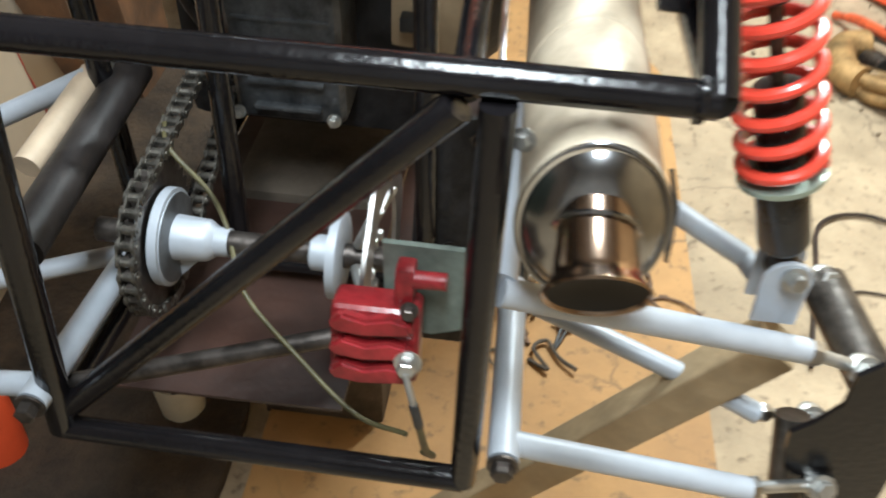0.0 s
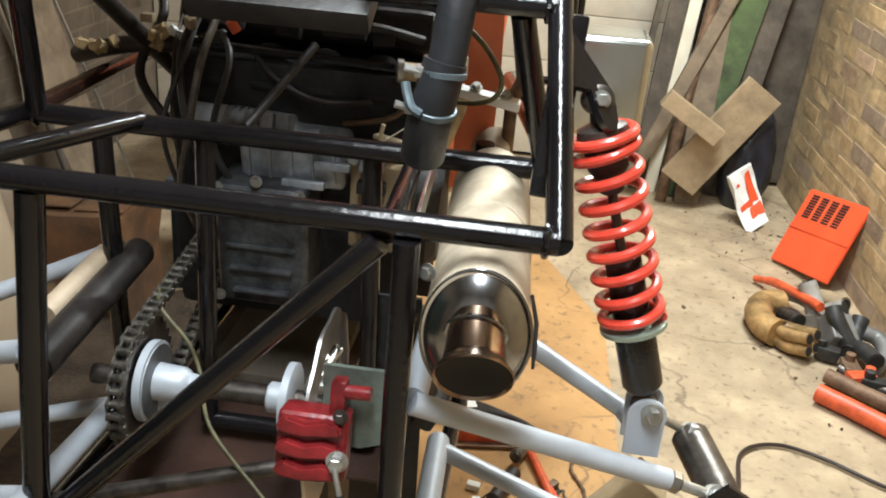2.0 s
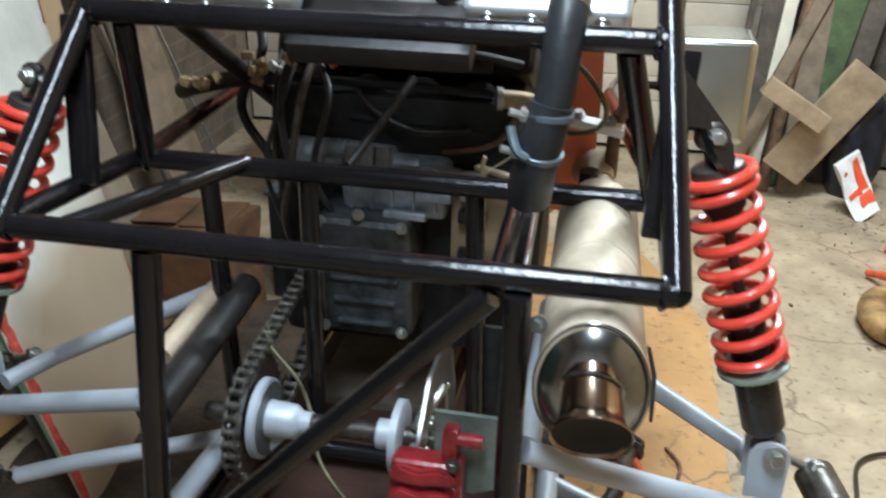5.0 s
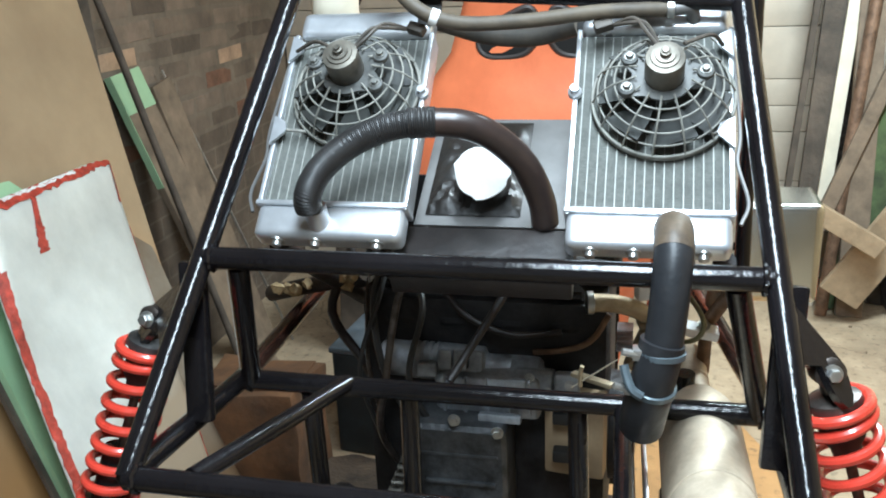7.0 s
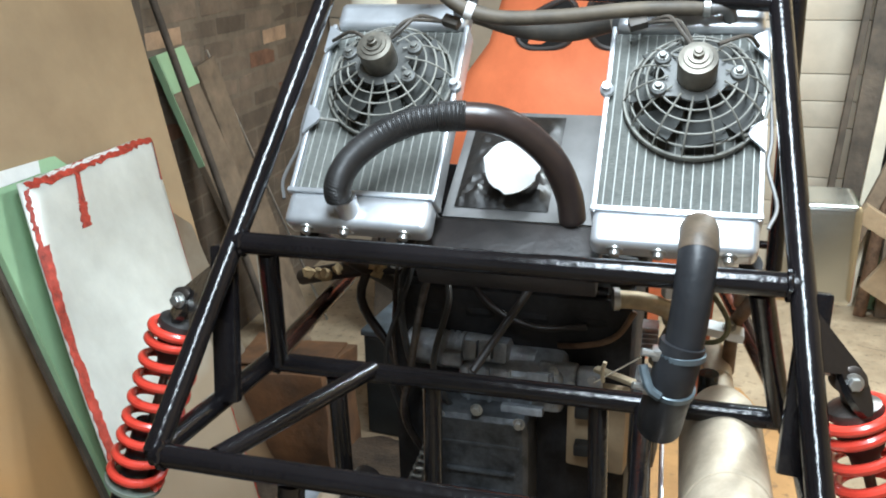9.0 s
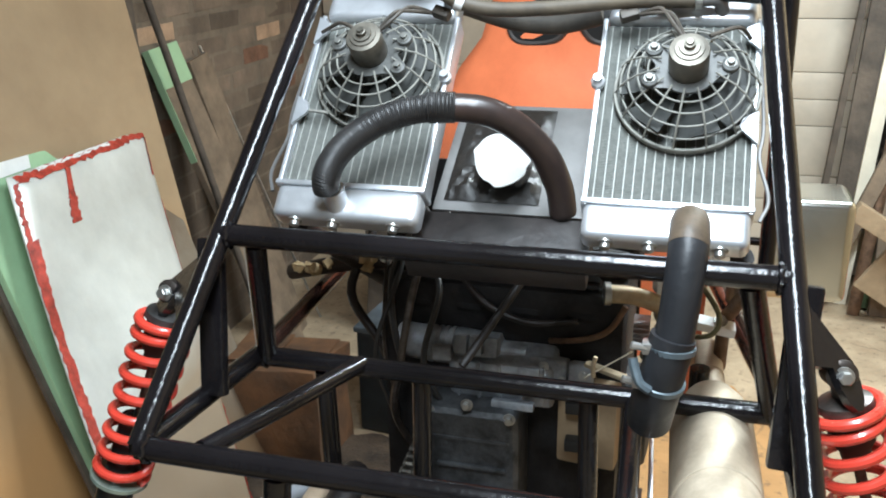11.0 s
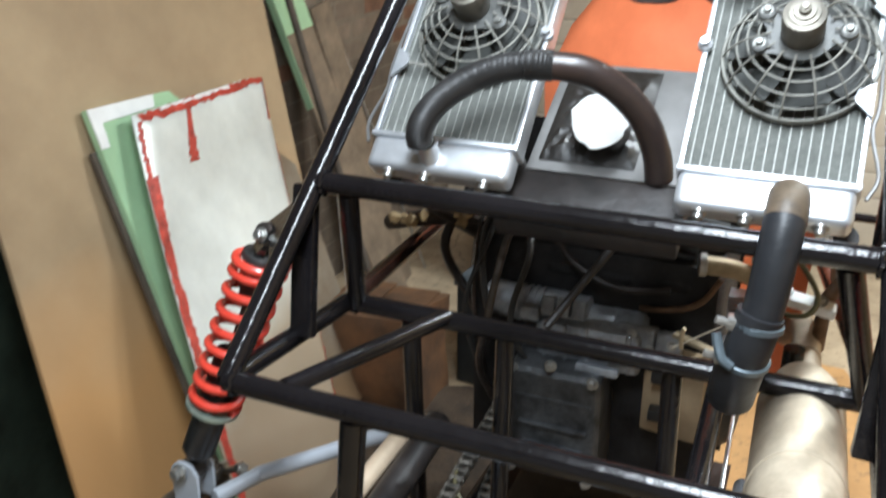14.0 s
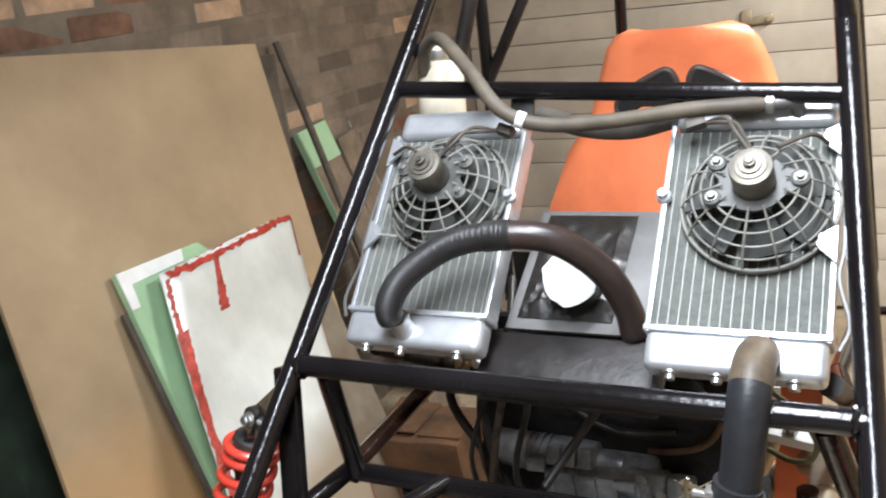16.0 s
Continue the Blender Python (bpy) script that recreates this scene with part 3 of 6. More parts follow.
def arms(s):
    f = (lambda p: Vector(p)) if s > 0 else (lambda p: Vector(S(p)))
    ra = 0.0125
    up = part("upper_arm", sweep(bmesh.new(), [f((0.205, 0.425, 0.822)), f((0.489, 0.503, 0.713))], ra, 16), silver_paint, kart, "silver painted upper suspension arm")
    part("arm_leg", sweep(bmesh.new(), [f((0.215, 0.66, 0.835) if s > 0 else (0.250, 0.69, 0.808)), f((0.44, 0.60, 0.735)), f((0.468, 0.53, 0.735))], 0.0115, 16), silver_paint, up)
    if s > 0:
        part("pivot_sleeve", sweep(bmesh.new(), [f((0.205, 0.43, 0.824)), f((0.205, 0.70, 0.836))], 0.014, 16), silver_paint, up)
    else:
        part("pivot_sleeve", sweep(bmesh.new(), [(-0.250, 0.700, 0.806), (-0.262, 0.560, 0.785)], 0.014, 16), cream_paint, up, "cream primed pivot sleeve")
        part("bolt", bolt(bmesh.new(), (-0.243, 0.704, 0.812), (0.9, 0.3, 0.2), 0.010, 0.012), zinc, up)
    for dy in (-0.017, 0.017):
        o = FOOT[s] + Vector((0, dy, 0))
        c = f(o)
        pts = [f(o + Vector((-0.02, 0, -0.052))), f(o + Vector((-0.022, 0, 0.003)))]
        pts += [c + 0.021 * Vector((s * math.cos(radians(a)), 0, math.sin(radians(a)))) for a in range(160, -21, -20)]
        pts += [f(o + Vector((0.02, 0, -0.052)))]
        part("shock_tab", plate(bmesh.new(), pts, (0, 1, 0), 0.005), silver_paint, up, "silver bolt-on shock tab")
    rod_end(f((0.489, 0.503, 0.713)), f((0.545, 0.500, 0.700)), up)
    rod_end(f((0.47, 0.60, 0.735)), f((0.535, 0.625, 0.695)), up, 0.0055)
    low = part("lower_arm", sweep(bmesh.new(), [f((0.230, 0.425, 0.625)), f((0.470, 0.448, 0.565))], ra, 16), silver_paint, kart, "silver painted lower suspension arm")
    part("arm_leg", sweep(bmesh.new(), [f((0.230, 0.63, 0.612)), f((0.43, 0.56, 0.585)), f((0.49, 0.535, 0.575))], 0.0115, 16), silver_paint, low)
    part("pivot_sleeve", sweep(bmesh.new(), [f((0.225, 0.40, 0.628)), f((0.220, 0.65, 0.612))], 0.015, 16), silver_paint, low)
    part("bolt", bolt(bmesh.new(), f((0.225, 0.398, 0.628)), (0, -1, 0), 0.0105, 0.012), dark_steel, low)
    rod_end(f((0.465, 0.448, 0.566)), f((0.545, 0.47, 0.556)), low)
    rod_end(f((0.485, 0.537, 0.576)), f((0.545, 0.545, 0.57)), low, 0.0055)
    # The bare wheel carrier: a steel sleeve on a black plate.
    car = part("wheel_carrier", sweep(bmesh.new(), [f((0.535, 0.625, 0.690)), f((0.570, 0.495, 0.672))], 0.0235, 22), carrier_steel, kart, "oily grey steel wheel carrier with black plate")
    out = [(x, 0.478, z) for x, z in ((0.530, 0.715), (0.548, 0.735), (0.572, 0.722), (0.600, 0.700), (0.608, 0.62), (0.612, 0.50), (0.525, 0.50), (0.515, 0.55), (0.500, 0.60), (0.497, 0.625), (0.515, 0.645), (0.532, 0.675))]
    part("carrier_plate", plate(bmesh.new(), [f(p) for p in out], (0, 1, 0), 0.006), black_paint, car, "black painted carrier plate")
    part("lower_sleeve", sweep(bmesh.new(), [f((0.515, 0.52, 0.60)), f((0.525, 0.47, 0.50))], 0.018, 20), carrier_steel, car)


arms(1)
arms(-1)

# ---- exhaust ----
MX, MY, MZ = 0.262, 0.392, 0.927


def oval(bm, tall=1.32, slope=0.03):
    """Makes a round can into an upright oval one."""
    for v in bm.verts:
        axis = MZ + slope * (v.co.y - MY)
        v.co.z = axis + (v.co.z - axis) * tall
    return bm


muff = part("muffler", oval(lathe(bmesh.new(), (MX, MY, MZ), (-0.03, 1, 0.03), [(0.0, 0.0500), (0.0012, 0.0530), (0.0045, 0.0533), (0.006, 0.0520), (0.011, 0.0520), (0.0125, 0.0508), (0.165, 0.0500), (0.166, 0.0512), (0.172, 0.0512), (0.173, 0.050), (0.34, 0.0495), (0.37, 0.040), (0.385, 0.024), (0.45, 0.022)], 64)), muffler_steel, kart, "dusty oval stainless steel exhaust muffler")
cap = part("end_cap", oval(lathe(bmesh.new(), (MX, MY + 0.001, MZ), (0, -1, 0), [(0, 0.0500), (0.002, 0.0495), (0.006, 0.0465), (0.010, 0.0430), (0.014, 0.0380), (0.017, 0.0335), (0.0195, 0.027), (0.0205, 0.024)], 64), 1.32, 0.0), polished, muff, "polished domed end cap")
part("cap_rim", oval(sweep(bmesh.new(), [(MX + 0.0515 * math.cos(a), MY, MZ + 0.0515 * math.sin(a)) for a in (2 * math.pi * k / 64 for k in range(64))], 0.0018, 8, closed=True), 1.32, 0.0), polished, muff, "rolled bright rim")
o = Vector((MX + 0.001, MY - 0.018, MZ + 0.014))
t = Vector((0.06, -math.cos(radians(25)), -math.sin(radians(25)))).normalized()
bm = lathe(bmesh.new(), o, t, [(-0.012, 0.0255), (0.010, 0.0262), (0.032, 0.0285), (0.040, 0.0310), (0.0455, 0.0355), (0.0475, 0.0362), (0.0490, 0.0352), (0.0480, 0.0335), (0.036, 0.0265), (0.005, 0.0225)], 44)
part("tail_pipe", bm, heat_tint, cap, "heat-tinted flared tail pipe")
part("weld_ring", sweep(bmesh.new(), [o + t * 0.001 + (0.0272 + 0.0006 * math.sin(k * 2.3)) * (math.cos(2 * math.pi * k / 40) * Vector((1, 0, 0.0)) + math.sin(2 * math.pi * k / 40) * t.cross(Vector((1, 0, 0)))) for k in range(40)], 0.0022, 7, closed=True), polished, cap, "bead of weld round the tail pipe")
bm = lathe(bmesh.new(), o + t * 0.012, t, [(0, 0.0215), (0.004, 0.0238), (0.022, 0.0260), (0.030, 0.0290), (0.0345, 0.0325), (0.029, 0.010)], 36)
part("tail_core", bm, soot_shade, cap, "sooty black inside of the tail pipe")
strap = part("muffler_strap", sweep(bmesh.new(), [(MX + 0.047, MY + 0.02, MZ + 0.040), (MX + 0.0545, MY + 0.012, MZ + 0.015), (MX + 0.0560, MY + 0.008, MZ - 0.015), (MX + 0.0565, MY + 0.006, MZ - 0.030)], [0.0018, 0.0022, 0.0022, 0.0016], 8), plastic_black, kart, "black rubber muffler strap")
part("strap_bolt", bolt(bmesh.new(), (MX - 0.052, MY + 0.03, MZ + 0.045), (-0.3, -0.9, 0.2), 0.006, 0.007), zinc, muff)
bar("exhaust_link", curve_points([(0.25, 0.84, 0.953), (0.24, 0.93, 0.95), (0.18, 1.02, 0.86), (0.10, 1.06, 0.75)], 6), 0.019, muffler_steel, kart, "dull stainless exhaust pipe")

# ---- axle, chain and brake ----
AX = (0.575, 0.700)
axle = part("rear_axle", lathe(bmesh.new(), (-0.215, AX[0], AX[1]), (1, 0, 0), [(0, 0.013), (0.05, 0.013), (0.2, 0.013), (0.36, 0.013)], 22), dark_steel, kart, "rear axle with silver hubs")
hub = part("sprocket_hub", lathe(bmesh.new(), (-0.143, AX[0], AX[1]), (1, 0, 0), [(0, 0.046), (0.002, 0.047), (0.009, 0.047), (0.011, 0.046), (0.012, 0.024), (0.045, 0.022), (0.050, 0.019), (0.054, 0.0155), (0.068, 0.0150)], 40), silver_paint, axle, "silver painted sprocket hub")
part("flange_rim", lathe(bmesh.new(), (-0.144, AX[0], AX[1]), (1, 0, 0), [(0, 0.047), (0.0005, 0.0515), (0.010, 0.0515), (0.0105, 0.047)], 44), silver_paint, hub)
part("flange_face", lathe(bmesh.new(), (-0.1325, AX[0], AX[1]), (1, 0, 0), [(0, 0.0470), (0.001, 0.0472), (0.0015, 0.024)], 44), material("greasy_grey_flange", (0.13, 0.135, 0.14), 0.4, metal=0.4, vary=0.3, scale=30), hub, "greasy grey flange face")
for a in (4.6,):
    q = Vector((0, math.cos(a), math.sin(a)))
    c = Vector((-0.132, AX[0], AX[1]))
    part("gusset", plate(bmesh.new(), [c + q * 0.021, c + q * 0.048, c + q * 0.021 + Vector((0.026, 0, 0))], Vector((1, 0, 0)).cross(q), 0.005), silver_paint, hub)
bm = bmesh.new()
N = 32
SPR = N * 0.0155 / (2 * math.pi)
prof = []
for k in range(N * 4):
    a = 2 * math.pi * k / (N * 4)
    r = SPR + (0.0045 if k % 4 == 0 else 0.001 if k % 4 in (1, 3) else -0.0045)
    prof.append((-0.150, AX[0] + r * math.cos(a), AX[1] + r * math.sin(a)))
plate(bm, prof, (1, 0, 0), 0.006)
part("sprocket", bm, dark_steel, axle, "greasy rear drive sprocket", smooth=False)

# The chain runs round the back of the sprocket and forward to the engine.
FS = (0.92, 0.785, 0.036)
dy, dz = FS[0] - AX[0], FS[1] - AX[1]
tilt = math.atan2(dz, dy)
dist = math.hypot(dy, dz)
off = math.asin((SPR - FS[2]) / dist)
a_top, a_bot = tilt + math.pi / 2 + off, tilt - math.pi / 2 - off
samples = []
p_top_f = Vector((0, FS[0] + FS[2] * math.cos(a_top), FS[1] + FS[2] * math.sin(a_top)))
p_top_r = Vector((0, AX[0] + SPR * math.cos(a_top), AX[1] + SPR * math.sin(a_top)))
samples += [p_top_f.lerp(p_top_r, u / 20) for u in range(21)]
samples += [Vector((0, AX[0] + SPR * math.cos(a), AX[1] + SPR * math.sin(a))) for a in (a_top + (2 * math.pi - (a_top - a_bot)) * u / 60 for u in range(1, 61))]
p_bot_f = Vector((0, FS[0] + FS[2] * math.cos(a_bot), FS[1] + FS[2] * math.sin(a_bot)))
samples += [samples[-1].lerp(p_bot_f, u / 20) for u in range(1, 21)]
lens = [0.0]
for p, q in zip(samples, samples[1:]):
    lens.append(lens[-1] + (q - p).length)


def along(d):
    for i in range(1, len(lens)):
        if lens[i] >= d:
            return samples[i - 1].lerp(samples[i], (d - lens[i - 1]) / max(1e-9, lens[i] - lens[i - 1]))
    return samples[-1]


PITCH = 0.015875
joints = [along(i * PITCH) for i in range(int(lens[-1] / PITCH))]


def link_mesh(inner):
    bm = bmesh.new()
    w = 0.0062 if inner else 0.0085
    for sx in (-1, 1):
        out = []
        for k in range(8):
            a = -math.pi / 2 + math.pi * k / 7
            out.append((sx * w, PITCH / 2 + 0.0068 * math.cos(a), 0.0068 * math.sin(a)))
        out.append((sx * w, 0.0, 0.0048))
        for k in range(8):
            a = math.pi / 2 + math.pi * k / 7
            out.append((sx * w, -PITCH / 2 + 0.0068 * math.cos(a), 0.0068 * math.sin(a)))
        out.append((sx * w, 0.0, -0.0048))
        plate(bm, out, (1, 0, 0), 0.0021)
    for sy in (-1, 1):
        r, hw = (0.0050, 0.0055) if inner else (0.0026, 0.0105)
        lathe(bm, (-hw, sy * PITCH / 2, 0), (1, 0, 0), [(0, r), (2 * hw, r)], 10)
    me = bpy.data.meshes.new("chain_link")
    bm.normal_update()
    bm.to_mesh(me)
    bm.free()
    me.materials.append(chain_steel)
    return me


chain = part("drive_chain", sweep(bmesh.new(), [joints[0] + Vector((-0.150, 0, 0)), joints[1] + Vector((-0.150, 0, 0))], 0.004, 8), chain_steel, kart, "greasy steel roller drive chain")
link_in, link_out = link_mesh(True), link_mesh(False)
for i, (p, q) in enumerate(zip(joints, joints[1:])):
    d = q - p
    ob = new("link", link_in if i % 2 else link_out)
    ob.parent = chain
    ob.matrix_world = Matrix.Translation((p + q) / 2 + Vector((-0.150, 0, 0))) @ Matrix.Rotation(math.atan2(d.z, d.y), 4, "X")

# Brake disc and its red caliper.
bm = lathe(bmesh.new(), (0.032, AX[0], AX[1]), (1, 0, 0), [(0, 0.020), (0.001, 0.046), (0.010, 0.046), (0.012, 0.042), (0.013, 0.018)], 36)
part("disc_hub", bm, silver_paint, axle, "silver brake disc hub")
part("hub_collar", lathe(bmesh.new(), (0.010, AX[0], AX[1]), (1, 0, 0), [(0, 0.017), (0.002, 0.019), (0.026, 0.019), (0.028, 0.017)], 28), silver_paint, axle)
disc = bmesh.new()
rings = []
seg = 60
for rr in (0.075, 0.119):
    for x in (0.081, 0.0850):
        rings.append([disc.verts.new((x, AX[0] + (rr + (0.003 * math.cos(10 * a) if rr > 0.1 else 0)) * math.cos(a), AX[1] + (rr + (0.003 * math.cos(10 * a) if rr > 0.1 else 0)) * math.sin(a))) for a in (2 * math.pi * k / seg for k in range(seg))])
for k in range(seg):
    j = (k + 1) % seg
    disc.faces.new((rings[0][k], rings[0][j], rings[2][j], rings[2][k]))
    disc.faces.new((rings[1][k], rings[3][k], rings[3][j], rings[1][j]))
    disc.faces.new((rings[2][k], rings[2][j], rings[3][j], rings[3][k]))
    disc.faces.new((rings[0][k], rings[1][k], rings[1][j], rings[0][j]))
part("brake_disc", disc, steel, axle, "worn steel brake disc")
bm = bmesh.new()
for k in range(5):
    a = 2 * math.pi * k / 5 + 0.5
    bolt(bm, Vector((0.066, AX[0] + 0.026 * math.cos(a), AX[1] + 0.026 * math.sin(a))), (1, 0, 0), 0.006, 0.012)
    sweep(bm, [(0.060, AX[0] + 0.02 * math.cos(a), AX[1] + 0.02 * math.sin(a)), (0.083, AX[0] + 0.08 * math.cos(a), AX[1] + 0.08 * math.sin(a))], 0.006, 8)
part("disc_spider", bm, zinc, axle)

bm = bmesh.new()
CM = Matrix.Rotation(radians(-12), 4, "X")
CO = Vector((0.107, 0.418, 0.764))


def cal(p):
    return CO + CM @ Vector(p)


box(bm, CO, (0.074, 0.036, 0.074), CM, bevel=0.008, segments=3)
caliper = part("brake_caliper", bm, red_caliper, kart, "red painted twin-piston brake caliper", auto=25)
for dz in (0.025, 0.001, -0.023):
    out = [(-0.036, 0, dz + 0.002), (-0.026, 0, dz + 0.010), (-0.006, 0, dz + 0.005), (0.014, 0, dz + 0.010), (0.030, 0, dz + 0.006), (0.033, 0, dz - 0.006), (0.012, 0, dz - 0.009), (-0.010, 0, dz - 0.011), (-0.034, 0, dz - 0.008)]
    part("caliper_rib", plate(bmesh.new(), [cal((x, -0.0215, zz)) for x, _, zz in out], CM @ Vector((0, 1, 0)), 0.013, bevel=0.003), red_caliper, caliper)
bm = bmesh.new()
sweep(bm, [cal((0.020, -0.004, 0.060)), cal((0.056, -0.006, 0.062))], 0.0075, 14)
box(bm, cal((0.022, 0.0, 0.054)), (0.016, 0.024, 0.036), CM, bevel=0.004)
part("slider_pin", bm, red_caliper, caliper)
bm = bolt(bmesh.new(), cal((0.030, -0.026, -0.006)), CM @ Vector((0, -1, 0)), 0.008, 0.012)
part("banjo_bolt", bm, zinc, caliper, "dark steel banjo bolt")
bm = bolt(bmesh.new(), cal((0.028, -0.016, 0.038)), CM @ Vector((0, -1, 0)), 0.0055, 0.008)
part("pad_bolt", bm, dark_steel, caliper)
bm = plate(bmesh.new(), [(0.106, 0.455, 0.836), (0.174, 0.452, 0.838), (0.176, 0.447, 0.752), (0.15, 0.447, 0.742), (0.11, 0.447, 0.745)], (0, 1, -0.05), 0.006)
part("caliper_bracket", bm, material("pale_grey_green_bracket", (0.20, 0.235, 0.20), 0.45, vary=0.3, scale=18, spots=0.7, spot_scale=24), caliper, "pale grey-green caliper bracket plate")
line = [cal((0.030, -0.040, -0.008)), cal((0.036, -0.046, -0.024)), cal((0.042, -0.048, -0.044)), (0.156, 0.372, 0.675), (0.161, 0.39, 0.640), (0.150, 0.41, 0.615)]
bl = bar("brake_line", curve_points(line[2:], 8), 0.0032, yellow_wire, kart, "yellow-green brake line")
part("line_union", sweep(bmesh.new(), curve_points(line[:3], 5), 0.0030, 10), zinc, bl, "steel line union")
part("line_sleeve", sweep(bmesh.new(), [line[1].lerp(line[2], 0.4), line[2], line[2].lerp(Vector(line[3]), 0.25)], 0.0042, 12), plastic_black, bl, "black rubber sleeve")
bar("brake_line", curve_points([(0.133, 0.42, 0.625), (0.08, 0.44, 0.619), (0.014, 0.48, 0.648), (-0.046, 0.52, 0.686), (-0.078, 0.58, 0.712), (-0.10, 0.60, 0.745), (-0.143, 0.62, 0.780), (-0.16, 0.66, 0.79)], 8), 0.0026, yellow_wire, kart, "yellow-green brake line")
bar("half_shaft_tube", [(-0.208, 0.44, 0.792), (-0.221, 0.735, 0.795)], 0.021, black_old, kart, "dark grey oily tube beside the arm")
bar("swing_shaft", [(-0.215, 0.45, 0.60), (0.10, 0.52, 0.66)], 0.010, dark_steel, kart, "greasy grey shaft")


# ---- radiators ----
TH = radians(46)
RU, RV, RN = Vector((1, 0, 0)), Vector((0, math.cos(TH), math.sin(TH))), Vector((0, -math.sin(TH), math.cos(TH)))
RM = Matrix((RU, RV, RN)).transposed().to_4x4()


def radiator(x0, w, fan_side):
    o = Vector((x0, 0.666, 1.240))
    L = 0.236

    def at(u, v, n):
        return o + RU * u + RV * v + RN * n

    core = part("radiator", box(bmesh.new(), (0, 0, 0), (w - 0.008, L, 0.022)), fin_mat, kart, "aluminium radiator with a dusty electric fan", smooth=False)
    core.matrix_world = Matrix.Translation(at(w / 2, L / 2, -0.013)) @ RM
    inv = core.matrix_world.inverted()

    def sub(name, bm, mat, label="", **kw):
        ob = part(name, bm, mat, None, label, **kw)
        ob.parent = core
        ob.matrix_parent_inverse = inv
        return ob

    n_tubes = 16
    for k in range(n_tubes):
        u = 0.010 + (w - 0.020) * k / (n_tubes - 1)
        sub("water_tube", box(bmesh.new(), at(u, L / 2, -0.0115), (0.0011, L, 0.0232), RM), tube_alu)
    for u in (0.0015, w - 0.0015):
        sub("side_rail", box(bmesh.new(), at(u, L / 2, -0.010), (0.0055, L + 0.012, 0.032), RM, bevel=0.0012), alu)
    sub("bottom_flange", box(bmesh.new(), at(w / 2, -0.002, -0.009), (w + 0.004, 0.006, 0.036), RM, bevel=0.0015), alu)
    sub("bottom_tank", box(bmesh.new(), at(w / 2, -0.024, -0.010), (w - 0.002, 0.042, 0.034), RM, bevel=0.011, segments=4), alu, "bright aluminium bottom tank")
    sub("top_tank", box(bmesh.new(), at(w / 2, L + 0.022, -0.010), (w - 0.006, 0.040, 0.036), RM, bevel=0.012, segments=4), alu, "bright aluminium top tank")
    for u in (0.16, 0.42, 0.83):
        sub("boss", lathe(bmesh.new(), at(w * u, -0.043, -0.006), -RV, [(0, 0.0085), (0.003, 0.0085), (0.004, 0.0055), (0.009, 0.0055), (0.010, 0.003)], 18), zinc)
    # Fan: a dome of rings and curved spokes over five blades.
    cu, cv, rf = w / 2 + (0.012 if fan_side > 0 else 0.006), 0.143 if fan_side > 0 else 0.153, 0.0785
    prof = [(rf, 0.008), (0.0725, 0.021), (0.0640, 0.033), (0.0535, 0.042), (0.0425, 0.047)]

    def ring(r, h, wire):
        return sweep(bmesh.new(), [at(cu + r * math.cos(a), cv + r * math.sin(a), h) for a in (2 * math.pi * k / 48 for k in range(48))], wire, 6, closed=True)

    for i, (r, h) in enumerate(prof):
        sub("guard_ring", ring(r, h, 0.0012 if i else 0.0021), guard_grey)
    for k in range(14):
        a0 = 2 * math.pi * k / 14 + 0.1
        pts = []
        for r, h in [(rf + 0.001, 0.002)] + prof + [(0.030, 0.053)]:
            a = a0 + 0.08 * (rf - r) / rf
            pts.append(at(cu + r * math.cos(a), cv + r * math.sin(a), h + 0.001))
        sub("guard_spoke", sweep(bmesh.new(), pts, 0.0012, 6), guard_grey)
    bm = bmesh.new()
    segs = 48
    rows = []
    for r, h in ((rf - 0.0015, 0.001), (rf + 0.001, 0.001), (rf + 0.001, 0.007), (rf - 0.0015, 0.007)):
        rows.append([bm.verts.new(at(cu + r * math.cos(2 * math.pi * k / segs), cv + r * math.sin(2 * math.pi * k / segs), h)) for k in range(segs)])
    for i in range(4):
        for k in range(segs):
            bm.faces.new((rows[i][k], rows[i][(k + 1) % segs], rows[(i + 1) % 4][(k + 1) % segs], rows[(i + 1) % 4][k]))
    sub("fan_shroud", bm, plastic_grey, "dusty grey plastic fan shroud")
    for k in range(7):
        a = 2 * math.pi * k / 7 + 0.4
        pts = [(0.02, -0.30), (0.045, -0.38), (0.074, -0.34), (0.074, 0.36), (0.05, 0.42), (0.02, 0.34)]
        bm = bmesh.new()
        lo = [bm.verts.new(at(cu + r * math.cos(a + d), cv + r * math.sin(a + d), 0.020 + 0.018 * d)) for r, d in pts]
        hi = [bm.verts.new(at(cu + r * math.cos(a + d), cv + r * math.sin(a + d), 0.0215 + 0.018 * d)) for r, d in pts]
        bm.faces.new(lo[::-1])
        bm.faces.new(hi)
        for i in range(6):
            bm.faces.new((lo[i], lo[(i + 1) % 6], hi[(i + 1) % 6], hi[i]))
        sub("fan_blade", bm, blade_grey)
    c = at(cu, cv, 0.0)
    ears = (5, 150, 205) if fan_side > 0 else (28, 165, 332)
    rim = []
    for k in range(60):
        a = 6 * k
        lobe = max(math.exp(-(((a - e + 180) % 360 - 180) / 17) ** 2) for e in ears)
        r = 0.032 + 0.021 * lobe
        rim.append(c + RN * 0.0475 + r * (math.cos(radians(a)) * RU + math.sin(radians(a)) * RV))
    sub("motor_plate", plate(bmesh.new(), rim, RN, 0.003), dark_bracket, "three-eared motor mounting plate")
